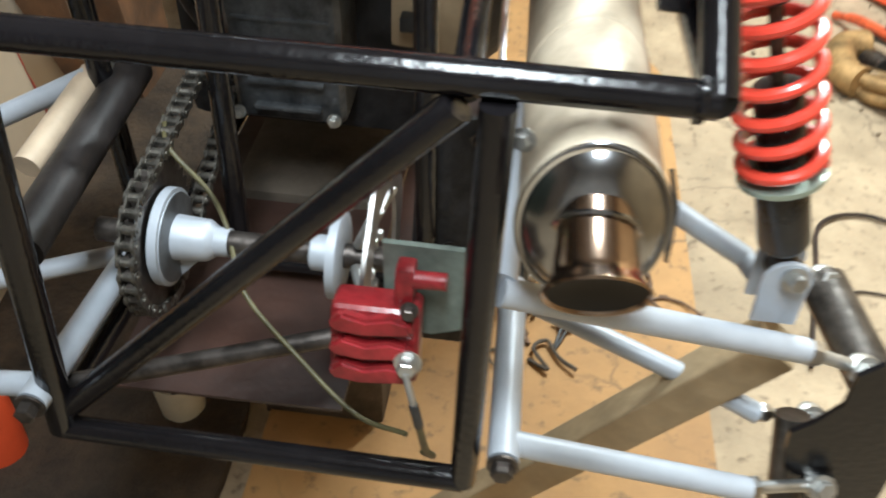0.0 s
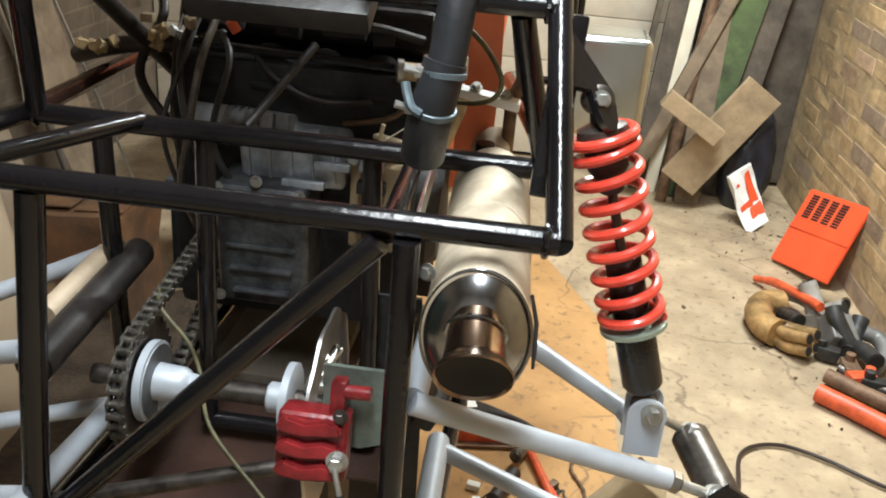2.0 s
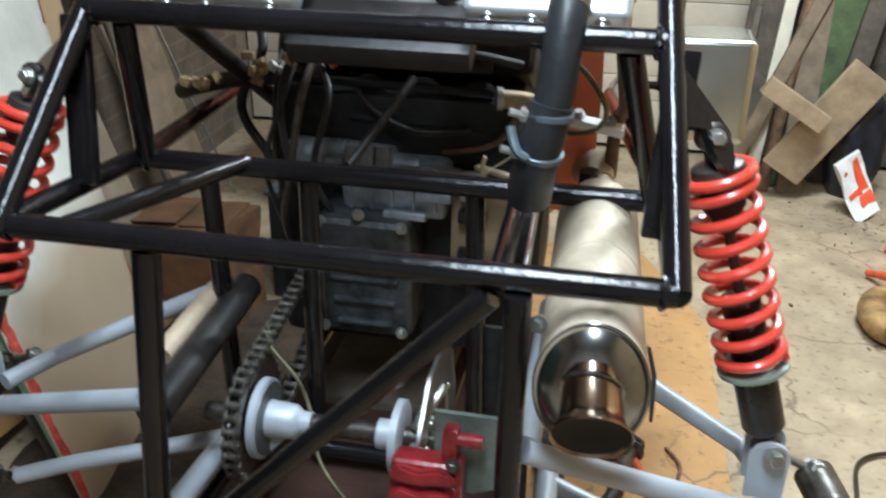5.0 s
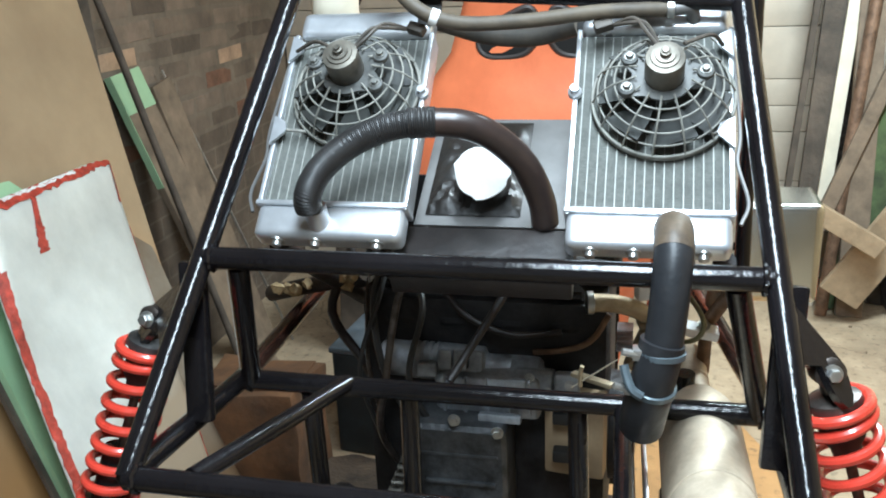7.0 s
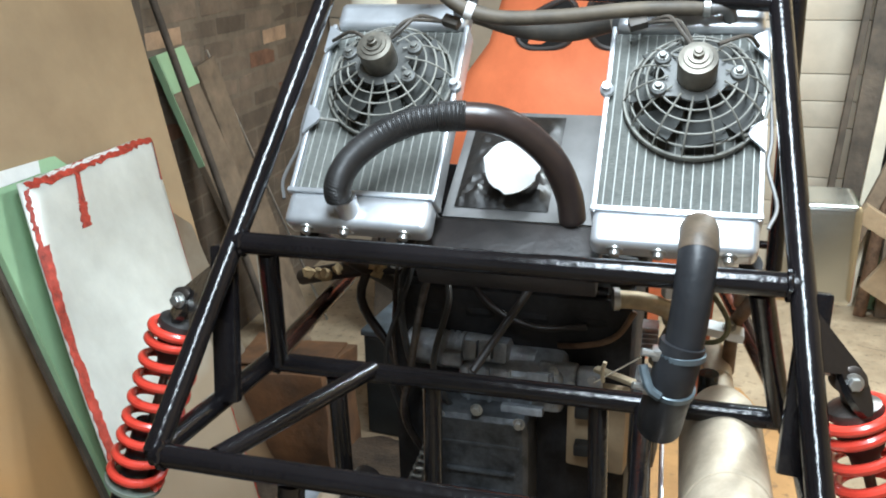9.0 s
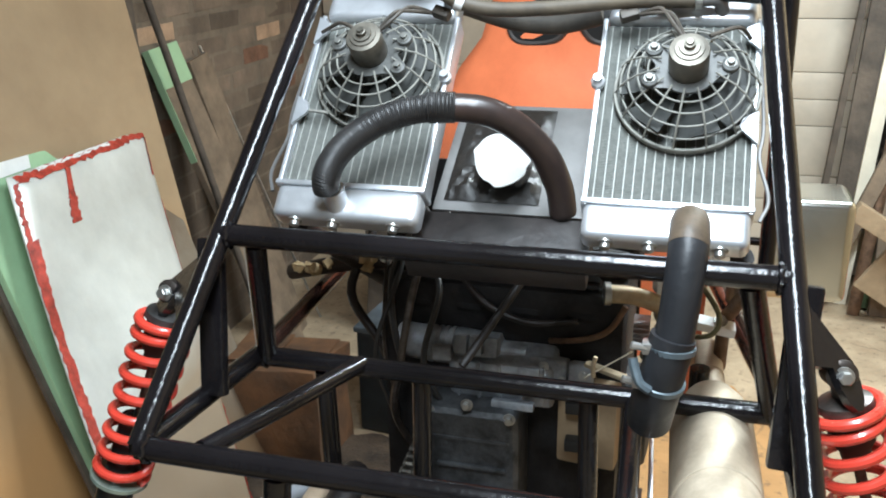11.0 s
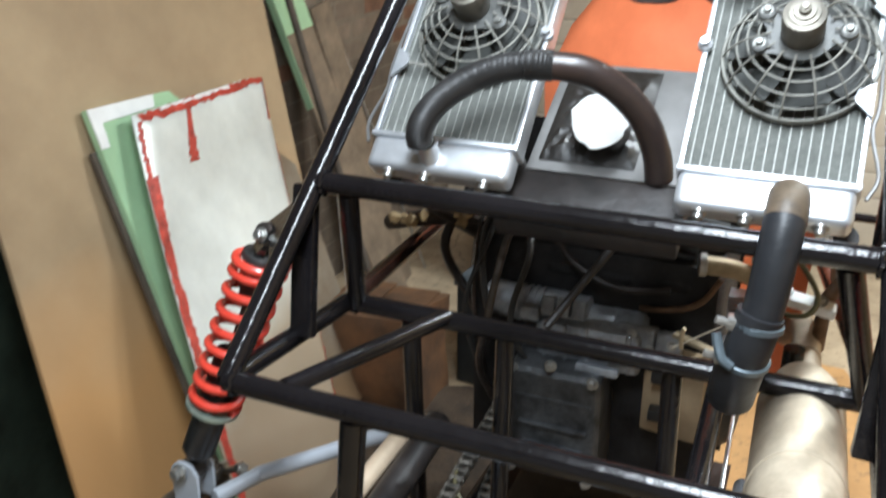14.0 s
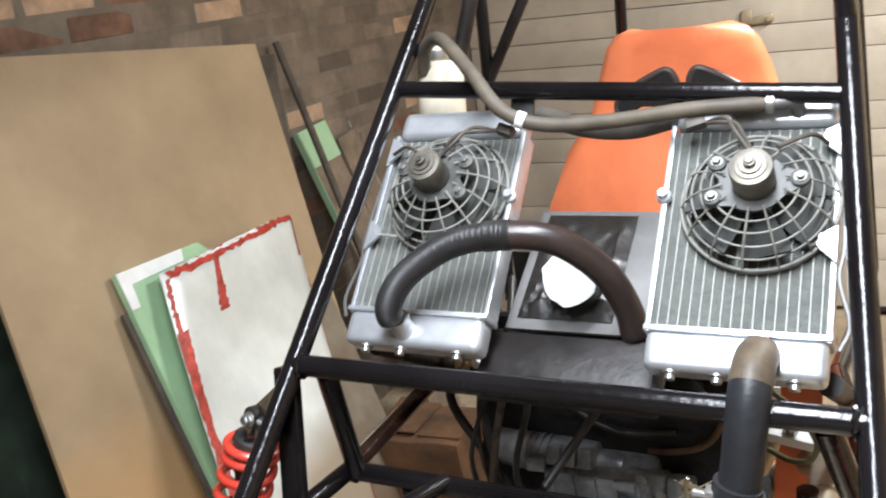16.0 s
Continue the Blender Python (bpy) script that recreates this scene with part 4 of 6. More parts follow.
    for e in ears:
        p = c + RN * 0.049 + 0.0435 * (math.cos(radians(e)) * RU + math.sin(radians(e)) * RV)
        sub("motor_ear", lathe(bmesh.new(), p, RN, [(0, 0.0095), (0.004, 0.0090), (0.005, 0.0075)], 20), dark_bracket)
        sub("bolt", bolt(bmesh.new(), p + RN * 0.005, RN, 0.0042, 0.004), dull_bolt)
    sub("fan_motor", lathe(bmesh.new(), c + RN * 0.049, RN, [(0, 0.0205), (0.002, 0.0212), (0.030, 0.0212), (0.0325, 0.0205), (0.0335, 0.0155), (0.0352, 0.0150), (0.0357, 0.0110), (0.0378, 0.0105), (0.0382, 0.006), (0.043, 0.0056), (0.0435, 0.0038), (0.046, 0.0033)], 36), motor_steel, "tarnished metal fan motor")
    # White mounting tabs on the outer edge, one on the inner.
    eu = w + 0.001 if fan_side > 0 else -0.001
    sg = 1 if fan_side > 0 else -1
    for v in (0.095, 0.215):
        pts = [at(eu, v + 0.020, 0.010), at(eu - sg * 0.016, v + 0.010, 0.012), at(eu - sg * 0.019, v, 0.012), at(eu - sg * 0.016, v - 0.006, 0.012), at(eu, v - 0.020, 0.010)]
        sub("mount_tab", plate(bmesh.new(), pts, RN, 0.004), alu, "white-silver fan mounting tab")
        root = at(cu + sg * 0.052, v + (0.006 if v > 0.15 else -0.004), 0.014)
        sub("guard_arm", sweep(bmesh.new(), [root, at(eu - sg * 0.018, v, 0.011)], 0.0020, 6), plastic_grey)
    iu = 0.001 if fan_side > 0 else w - 0.001
    sub("mount_boss", lathe(bmesh.new(), at(iu, 0.150, 0.004), RN, [(0, 0.008), (0.006, 0.008), (0.008, 0.005), (0.014, 0.005)], 16), alu)
    # The fan's leads and plug.
    plug = at(0.030 if fan_side > 0 else w - 0.014, 0.228, 0.030)
    sub("plug", box(bmesh.new(), plug, (0.022, 0.013, 0.012), RM @ Matrix.Rotation(0.35 * sg, 4, "Z"), bevel=0.002), lead_brown, "brown-grey wiring plug")
    for j in (0, 1):
        pts = curve_points([plug + RU * 0.01 * sg, at(cu - 0.035 * sg, 0.215 + 0.006 * j, 0.050), at(cu - 0.02 * sg, 0.205 - 0.01 * j, 0.058), c + RN * 0.052 + RV * 0.024], 6)
        sub("lead", sweep(bmesh.new(), pts, 0.0024, 7), lead_brown)
    pts = curve_points([at(cu + 0.02 * sg, 0.18, 0.056), at(cu + 0.05 * sg, 0.20, 0.045), at(w / 2 + sg * (w / 2 - 0.012), 0.205, 0.02)], 6)
    sub("lead", sweep(bmesh.new(), pts, 0.0024, 7), lead_brown)
    # A loose wire down the outer edge.
    pts = curve_points([at(eu, 0.205, 0.004), at(eu + sg * 0.006, 0.10, 0.004), at(eu + sg * 0.003, 0.06, 0.004), at(eu + sg * 0.014, 0.015, 0.0), at(eu + sg * 0.006, -0.012, 0.0)], 6)
    sub("lead", sweep(bmesh.new(), pts, 0.0022, 6), alu_dull)
    return core


radiator(0.092, 0.176, 1)
radiator(-0.268, 0.180, -1)


# ---- coolant hoses ----
arch = curve_points([(-0.188, 0.640, 1.222), (-0.190, 0.622, 1.262), (-0.166, 0.632, 1.300), (-0.117, 0.655, 1.329), (-0.055, 0.668, 1.337), (-0.004, 0.682, 1.326), (0.038, 0.700, 1.288), (0.058, 0.715, 1.242), (0.064, 0.720, 1.205)], 14)
ribbed = []
for p, q in zip(arch[9:57], arch[10:58]):
    ribbed += [p.lerp(q, k / 9) for k in range(9)]
rad = [0.0156 + 0.0003 * math.sin(2 * math.pi * i / 4.6) for i in range(len(ribbed))]
rad[-61:] = [0.0172 + 0.0003 * math.sin(2 * math.pi * i / 4.6) for i in range(61)]
hose = part("arch_hose", sweep(bmesh.new(), ribbed, rad, 18), ribbed_rubber, kart, "ribbed black rubber coolant hose arching between radiators")
part("smooth_end", sweep(bmesh.new(), arch[56:], [0.0158] * 6 + [0.0162] * (len(arch[56:]) - 7) + [0.0150], 18), rust_rubber, hose, "brown-stained smooth hose end")
part("spigot", lathe(bmesh.new(), (-0.187, 0.655, 1.205), (-0.02, -0.45, 0.9), [(0, 0.0145), (0.012, 0.0135), (0.045, 0.0135)], 22), alu, hose)

riser = curve_points([(0.205, 0.690, 1.205), (0.205, 0.655, 1.222), (0.206, 0.618, 1.236), (0.206, 0.585, 1.228), (0.204, 0.566, 1.197), (0.201, 0.557, 1.160), (0.197, 0.551, 1.125)], 8)
pipe = part("coolant_pipe", sweep(bmesh.new(), riser[22:], [0.0197 - 0.0010 * i / len(riser) for i in range(len(riser[22:]))], 24), pipe_rubber, kart, "thick black coolant pipe with worm clamps")
part("elbow", sweep(bmesh.new(), riser[:26], [0.0200] * 26, 24), dust_elbow, pipe, "dusty brown rubber elbow")
low = curve_points([(0.198, 0.552, 1.142), (0.191, 0.549, 1.105), (0.184, 0.556, 1.068), (0.180, 0.570, 1.036)], 8)
part("lower_hose", sweep(bmesh.new(), low, [0.0225] * 12 + [0.0235] * (len(low) - 12), 24), pipe_rubber, pipe, "dusty grey-black lower hose")
for i, (p, d) in enumerate((((0.197, 0.552, 1.131), (0.03, 0.1, 1)), ((0.190, 0.550, 1.094), (0.15, -0.2, 1)))):
    t = Vector(d).normalized()
    bm = lathe(bmesh.new(), Vector(p) - t * 0.005, t, [(0, 0.0230), (0.0008, 0.0243), (0.0062, 0.0243), (0.0070, 0.0230)], 30)
    cl = part("hose_clamp", bm, blue_clamp, pipe, "blue-grey worm-drive hose clamp")
    q = Vector(p) + Vector((-0.022, -0.006, 0))
    bm = box(bmesh.new(), q, (0.012, 0.016, 0.012), None, bevel=0.002)
    sweep(bm, [q + Vector((0, -0.004, 0)), q + Vector((-0.016, -0.008, 0.004))], 0.004, 8)
    part("clamp_screw", bm, zinc, pipe)
part("strap_tail", sweep(bmesh.new(), curve_points([(0.180, 0.528, 1.092), (0.170, 0.530, 1.098), (0.164, 0.536, 1.110), (0.161, 0.540, 1.120)], 5), 0.0050, 8), blue_clamp, pipe, "loose blue-grey strap end")
top_hose = curve_points([(-0.262, 0.915, 1.488), (-0.245, 0.895, 1.522), (-0.209, 0.870, 1.534), (-0.150, 0.820, 1.498), (-0.100, 0.79, 1.452), (-0.050, 0.795, 1.432), (0.03, 0.80, 1.432), (0.12, 0.805, 1.440), (0.200, 0.820, 1.440)], 10)
th = bar("top_hose", top_hose, 0.0088, tan_rubber, kart, "dust-browned black overflow hose across the radiators")
part("hose_clip", sweep(bmesh.new(), [top_hose[44], top_hose[46]], 0.0104, 16), white_paper, th, "white tape band")
part("hose_elbow", sweep(bmesh.new(), curve_points([(0.196, 0.819, 1.440), (0.214, 0.822, 1.441), (0.222, 0.828, 1.437), (0.225, 0.838, 1.424)], 6), 0.0080, 14), alu_dull, th)
part("hose_clamp", lathe(bmesh.new(), (0.193, 0.819, 1.440), (1, 0.05, 0), [(0, 0.0092), (0.001, 0.0108), (0.008, 0.0108), (0.009, 0.0092)], 22), zinc, th)
cross = curve_points([(-0.095, 0.90, 1.425), (-0.03, 0.89, 1.408), (0.03, 0.885, 1.405), (0.085, 0.88, 1.418)], 8)
bar("joining_hose", cross, 0.0125, rubber, kart, "thick black hose joining both top tanks")
bottle = part("header_bottle", lathe(bmesh.new(), (-0.252, 0.935, 1.412), (0, 0.1, 1), [(0, 0.030), (0.01, 0.033), (0.075, 0.033), (0.083, 0.028), (0.088, 0.014), (0.108, 0.013)], 28), white_plastic, kart, "yellowed white plastic header bottle")
part("bottle_clamp", lathe(bmesh.new(), (-0.252, 0.944, 1.502), (0, 0.1, 1), [(0, 0.0165), (0.012, 0.0165)], 20), zinc, bottle)

# ---- panel between the radiators ----
pn = Vector((0, -0.5, 0.85)).normalized()
bm = plate(bmesh.new(), [(-0.100, 0.735, 1.196), (0.098, 0.735, 1.196), (0.098, 0.899, 1.2945), (-0.100, 0.899, 1.2945)], pn, 0.003)
panel = part("bay_panel", bm, alu_dull, kart, "dull aluminium panel with a dark opening", smooth=False)
up = pn * 0.006
bm = bmesh.new()
bu, bv = Vector((0.118, 0, 0)), Vector((0, 0.144, 0.086))
bag = []
for i in range(31):
    bag.append([])
    for j in range(31):
        u, v = i / 30, j / 30
        rim = min(1, 8 * min(u, 1 - u, v, 1 - v))
        h = 0.5 * abs(noise.noise(Vector((u * 5, v * 6, 1.7)))) + 0.35 * abs(noise.noise(Vector((u * 11, v * 12, 4.1))))
        bag[-1].append(bm.verts.new(Vector((-0.088, 0.748, 0.0)) + Vector((0, 0, 1.204)) + bu * u + bv * v + pn * (0.003 + rim * (0.004 + 0.030 * h * (1.15 - v)))))
for i in range(30):
    for j in range(30):
        bm.faces.new((bag[i][j], bag[i + 1][j], bag[i + 1][j + 1], bag[i][j + 1]))
part("dark_opening", bm, material("oily_black_bag", (0.016, 0.015, 0.014), 0.38, vary=0.5, scale=30, second=(0.022, 0.018, 0.015), bump=0.35, bump_scale=30, spec=0.4), panel, "crumpled oily black bag in the opening")
bm = bmesh.new()
c0 = Vector((-0.014, 0.742, 1.262))
nn = Vector((0.10, -0.80, 0.58)).normalized()
uu = nn.cross(Vector((1, 0, 0))).normalized()
vv = uu.cross(nn)
ringv = []
for k in range(26):
    a = 2 * math.pi * k / 26
    r = 0.0335 + 0.0012 * math.sin(3 * a) + 0.0010 * math.sin(7 * a) + 0.0008 * math.sin(11 * a + 1)
    ringv.append(c0 + r * (math.cos(a) * vv + math.sin(a) * uu))
lathe(bm, c0 - nn * 0.05, nn, [(0, 0.016), (0.03, 0.017), (0.048, 0.018)], 26)
filler = part("filler_neck", bm, plastic_black, panel)
bm = plate(bmesh.new(), ringv, nn, 0.003)
box(bm, c0 - uu * (-0.033) + vv * 0.004, (0.014, 0.003, 0.014), None)
part("paper_cover", bm, white_paper, filler, "white paper disc covering the filler neck")
bm = bmesh.new()
box(bm, (-0.004, 0.684, 1.170), (0.21, 0.080, 0.030), Matrix.Rotation(radians(30), 4, "X"), bevel=0.004)
part("cross_channel", bm, black_old, kart, "scuffed dark channel under the panel")

# ---- seat ----
rows_z = [(0.62, 0.16, 1.50), (0.80, 0.19, 1.47), (1.00, 0.25, 1.345), (1.15, 0.262, 1.362), (1.26, 0.220, 1.388), (1.32, 0.176, 1.400), (1.41, 0.148, 1.398), (1.445, 0.134, 1.388), (1.468, 0.114, 1.384), (1.478, 0.088, 1.383)]
bm = bmesh.new()
cols = 17
front, back = [], []
for z, hw, y in rows_z:
    fr, bk = [], []
    for k in range(cols):
        u = -1 + 2 * k / (cols - 1)
        yy = y + 0.055 * abs(u) ** 3
        bk.append(bm.verts.new((u * hw - 0.028, yy, z)))
        fr.append(bm.verts.new((u * hw * 0.97 - 0.028, yy + 0.035, z - 0.004)))
    back.append(bk)
    front.append(fr)
for i in range(len(rows_z) - 1):
    for k in range(cols - 1):
        bm.faces.new((back[i][k], back[i][k + 1], back[i + 1][k + 1], back[i + 1][k]))
        bm.faces.new((front[i][k], front[i + 1][k], front[i + 1][k + 1], front[i][k + 1]))
for i in range(len(rows_z) - 1):
    for g in (0, cols - 1):
        bm.faces.new((back[i][g], back[i + 1][g], front[i + 1][g], front[i][g]))
for i in (0, len(rows_z) - 1):
    for k in range(cols - 1):
        bm.faces.new((back[i][k], front[i][k], front[i][k + 1], back[i][k + 1]))
bmesh.ops.recalc_face_normals(bm, faces=bm.faces[:])
seat = part("seat", bm, seat_mat, kart, "orange moulded racing seat with two harness slots", auto=60)
for s, cx, hw in ((1, 0.045, 0.053), (-1, -0.0825, 0.0585)):
    out = []
    for u, v in ((-0.98, -0.25), (-0.95, 0.55), (-0.70, 1.0), (-0.20, 0.80), (0.50, 0.30), (0.98, -0.25), (0.85, -0.80), (0.40, -1.0), (-0.50, -0.85)):
        x, dz = cx + s * u * hw, 0.046 * v
        out.append((x, 1.3975 + 0.055 * (abs(x + 0.028) / 0.17) ** 3 - 0.10 * dz, 1.361 + dz))
    ring = [Vector(p) for p in out]
    part("slot_rim", sweep(bmesh.new(), curve_points(ring + [ring[0]], 4)[:-1], 0.006, 8, closed=True), seat_edge, seat, "black harness slot rim")
    # A black plate puts the open slot's shade into colour.
    inner = [Vector(p) + Vector((0, -0.002, 0)) for p in out]
    part("slot", plate(bmesh.new(), inner, (0, 1, 0.12), 0.004), soot_shade, seat, "black plate for the shade in the harness slot")
for x, z in ((-0.094, 1.447), (0.104, 1.437)):
    part("seat_strap", box(bmesh.new(), (x, 0.845, z), (0.030, 0.006, 0.046), Matrix.Rotation(radians(-20), 4, "X"), bevel=0.001), plastic_black, kart, "black webbing strap")

# ---- engine ----
engine = part("engine", box(bmesh.new(), (-0.045, 1.04, 0.845), (0.36, 0.34, 0.40), None, bevel=0.02), engine_dark, kart, "grimy black motorcycle engine in the bay")


def eng(name, bm, mat=None, label="", **kw):
    return part(name, bm, mat or engine_dark, engine, label, **kw)


eng("valve_cover", box(bmesh.new(), (-0.045, 1.03, 1.055), (0.38, 0.20, 0.06), Matrix.Rotation(radians(-25), 4, "X"), bevel=0.018, segments=3))
for k in range(4):
    x = -0.165 + 0.08 * k
    eng("intake_stub", lathe(bmesh.new(), (x, 0.935, 1.015), (0, -0.85, 0.5), [(0, 0.029), (0.01, 0.031), (0.03, 0.027), (0.05, 0.027), (0.052, 0.022)], 22), plastic_black)
    eng("carburettor", box(bmesh.new(), (x, 0.905, 0.995), (0.05, 0.055, 0.07), Matrix.Rotation(radians(30), 4, "X"), bevel=0.012, segments=3), engine_dark)
eng("fuel_rail", sweep(bmesh.new(), [(-0.20, 0.885, 1.058), (0.095, 0.885, 1.05)], 0.0065, 10), black_paint)
for k in range(6):
    eng("cover_bolt", bolt(bmesh.new(), (-0.20 + 0.062 * k, 0.955 + 0.05 * (k % 2), 1.072 + 0.022 * (k % 2)), (0, -0.45, 0.9), 0.0055, 0.007), dark_steel)
for k, (x, w) in enumerate(((-0.15, 0.05), (-0.06, 0.035), (0.02, 0.06), (0.075, 0.03))):
    eng("cover_lug", box(bmesh.new(), (x, 0.905, 1.088 - 0.006 * (k % 2)), (w, 0.024, 0.020), pose(0, 0, 0, -25, 0, 6 * (k - 1)), bevel=0.005), engine_dark)
eng("wiring_loom", sweep(bmesh.new(), curve_points([(-0.22, 0.93, 1.10), (-0.12, 0.90, 1.105), (-0.02, 0.895, 1.098), (0.06, 0.90, 1.10), (0.13, 0.92, 1.085)], 8), 0.0065, 10), plastic_black)
eng("breather_hose", sweep(bmesh.new(), curve_points([(-0.10, 0.885, 1.045), (-0.06, 0.86, 1.02), (0.00, 0.855, 1.00), (0.07, 0.862, 1.005)], 8), 0.0050, 10), brown_cable)
for k, (x, zz, w, h) in enumerate(((0.035, 0.942, 0.055, 0.030), (0.080, 0.935, 0.035, 0.042), (-0.115, 0.955, 0.030, 0.022))):
    eng("case_lug", box(bmesh.new(), (x, 0.838 - 0.006 * (k % 3), zz), (w, 0.030, h), pose(0, 0, 0, -14, 0, 5 * (k % 3) - 4), bevel=0.006, segments=3), cast_grey, "bare grey casting lug")
for x, zz in ((0.03, 0.952), (0.055, 0.932), (0.085, 0.945)):
    eng("case_bolt", bolt(bmesh.new(), (x, 0.820, zz), (0, -1, 0.25), 0.005, 0.006), zinc)
for k in range(5):
    eng("fin", box(bmesh.new(), (0.156, 0.875, 1.012 - 0.0075 * k), (0.022, 0.03, 0.0016)), cast_grey)
eng("starter_motor", lathe(bmesh.new(), (-0.19, 0.855, 0.955), (1, 0, -0.05), [(0, 0.022), (0.004, 0.026), (0.085, 0.026), (0.088, 0.029), (0.15, 0.029), (0.155, 0.02), (0.19, 0.018)], 28), cast_grey, "grimy cast aluminium starter motor")
for k in range(5):
    eng("starter_rib", lathe(bmesh.new(), (-0.150 + 0.010 * k, 0.855, 0.953), (1, 0, -0.05), [(0, 0.0275), (0.005, 0.0275)], 24), cast_grey)
eng("upper_case", box(bmesh.new(), (-0.03, 0.865, 0.925), (0.15, 0.10, 0.07), Matrix.Rotation(radians(12), 4, "X"), bevel=0.014, segments=3), cast_grey, "bare grey crankcase")
for k in range(5):
    eng("case_rib", box(bmesh.new(), (-0.09 + 0.03 * k, 0.812, 0.925), (0.005, 0.010, 0.06), Matrix.Rotation(radians(12), 4, "X"), bevel=0.0015), cast_grey)
for x in (-0.088, -0.066, -0.044):
    eng("relay", box(bmesh.new(), (x, 0.825, 0.972), (0.019, 0.022, 0.026), Matrix.Rotation(radians(-18), 4, "X"), bevel=0.003), cast_grey, "pale grey relay")
for x, zz, w in ((0.012, 0.950, 0.03), (0.03, 0.925, 0.05), (-0.01, 0.895, 0.06)):
    eng("case_web", box(bmesh.new(), (x, 0.806, zz), (w, 0.016, 0.012), Matrix.Rotation(radians(-12), 4, "X"), bevel=0.003), cast_grey)
eng("gearbox", box(bmesh.new(), (-0.065, 0.83, 0.80), (0.135, 0.09, 0.19), Matrix.Rotation(radians(5), 4, "X"), bevel=0.016, segments=3), engine_alu, "grimy grey gearbox casting")
for j, zz in enumerate((0.87, 0.845, 0.80, 0.765, 0.73)):
    eng("case_rib", box(bmesh.new(), (-0.065, 0.785, zz), (0.12 - 0.01 * j, 0.012, 0.006), None, bevel=0.002), engine_alu)
for x, zz in ((-0.125, 0.885), (-0.01, 0.885), (-0.125, 0.72), (-0.01, 0.72), (-0.07, 0.90)):
    eng("case_bolt", bolt(bmesh.new(), (x, 0.782, zz), (0, -1, 0.1), 0.006, 0.008), zinc)
eng("regulator", box(bmesh.new(), (0.092, 0.845, 0.86), (0.085, 0.03, 0.13), Matrix.Rotation(radians(-8), 4, "Z"), bevel=0.006), dusty_board, "tan-brown mounting board")
for zz in (0.895, 0.835):
    eng("connector", box(bmesh.new(), (0.082, 0.822, zz), (0.04, 0.02, 0.018), None, bevel=0.003), plastic_black)
eng("clutch_cover", lathe(bmesh.new(), (0.135, 0.98, 0.80), (1, 0, 0), [(0, 0.085), (0.02, 0.083), (0.035, 0.07), (0.04, 0.04)], 32), engine_dark)
eng("sprocket_cover", lathe(bmesh.new(), (-0.165, FS[0], FS[1]), (-1, 0, 0), [(-0.02, 0.042), (0.015, 0.042), (0.02, 0.03)], 28), dark_steel)
# Pipes and cables on the engine.
elbow = bar("coolant_elbow", curve_points([(0.105, 0.85, 1.056), (0.145, 0.86, 1.052), (0.178, 0.872, 1.036), (0.188, 0.885, 1.010), (0.180, 0.895, 0.980), (0.166, 0.905, 0.940)], 8), 0.0125, brass_pipe, kart, "dull brass-coloured coolant elbow")
part("hose_clamp", lathe(bmesh.new(), (0.104, 0.850, 1.056), (1, 0.2, 0), [(0, 0.0128), (0.001, 0.0160), (0.009, 0.0160), (0.010, 0.0130)], 22), zinc, elbow)
part("white_connector", box(bmesh.new(), (0.182, 0.880, 1.066), (0.028, 0.02, 0.024), Matrix.Rotation(0.4, 4, "Z"), bevel=0.004), white_paper, elbow, "white plastic connector")
part("hose_bead", lathe(bmesh.new(), (0.184, 0.874, 1.028), (0.35, 0.4, -0.85), [(0, 0.0130), (0.002, 0.0155), (0.012, 0.0155), (0.014, 0.0130)], 22), brass_pipe, elbow)
part("white_bracket", box(bmesh.new(), (0.232, 0.82, 1.040), (0.085, 0.03, 0.012), Matrix.Rotation(radians(9), 4, "Y"), bevel=0.003), white_paper, kart, "white plastic bracket beside the coolant pipe")
for x in (0.215, 0.255):
    part("bracket_bolt", bolt(bmesh.new(), (x, 0.815, 1.050 - 0.16 * (x - 0.23)), (0, -0.4, 1), 0.006, 0.006), zinc, kart)
part("side_panel", plate(bmesh.new(), [(0.178, 0.96, 0.86), (0.236, 0.96, 0.86), (0.240, 0.96, 1.04), (0.236, 0.96, 1.15), (0.190, 0.96, 1.15)], (0, 1, 0), 0.01), seat_mat, kart, "orange seat side panel")
bar("rusty_stay", [(0.285, 0.80, 1.10), (0.262, 0.86, 1.03), (0.262, 0.88, 0.95)], 0.009, rust, kart, "rusty bent stay")
bar("wire", curve_points([(0.190, 0.76, 1.165), (0.199, 0.74, 1.147), (0.227, 0.74, 1.121), (0.249, 0.74, 1.086), (0.243, 0.74, 1.062), (0.219, 0.76, 1.047), (0.19, 0.80, 1.035)], 8), 0.0032, yellow_wire, kart, "yellow-green electric cable")
bar("throttle_cable", curve_points([(0.03, 0.87, 0.968), (0.06, 0.86, 0.976), (0.094, 0.86, 0.985), (0.116, 0.86, 1.002), (0.134, 0.86, 1.035)], 6), 0.0042, rust, kart)
part("throttle_lever", box(bmesh.new(), (0.118, 0.765, 0.985), (0.06, 0.012, 0.006), Matrix.Rotation(-0.5, 4, "Z"), bevel=0.002), brass_pipe, kart, "small brass throttle lever")
bar("pull_string", [(0.092, 0.76, 0.974), (0.150, 0.76, 1.018)], 0.0009, white_plastic, kart, "thin pale string")
part("lever_pin", sweep(bmesh.new(), curve_points([(0.104, 0.758, 0.978), (0.103, 0.756, 0.995), (0.106, 0.755, 1.008)], 4), 0.0028, 8), brass_pipe, kart, "small brass lever pin")
bar("loose_rod", [(0.005, 0.80, 1.09), (-0.055, 0.70, 1.003)], 0.0055, black_old, kart, "thin dark linkage rod")
rng = random.Random(5)
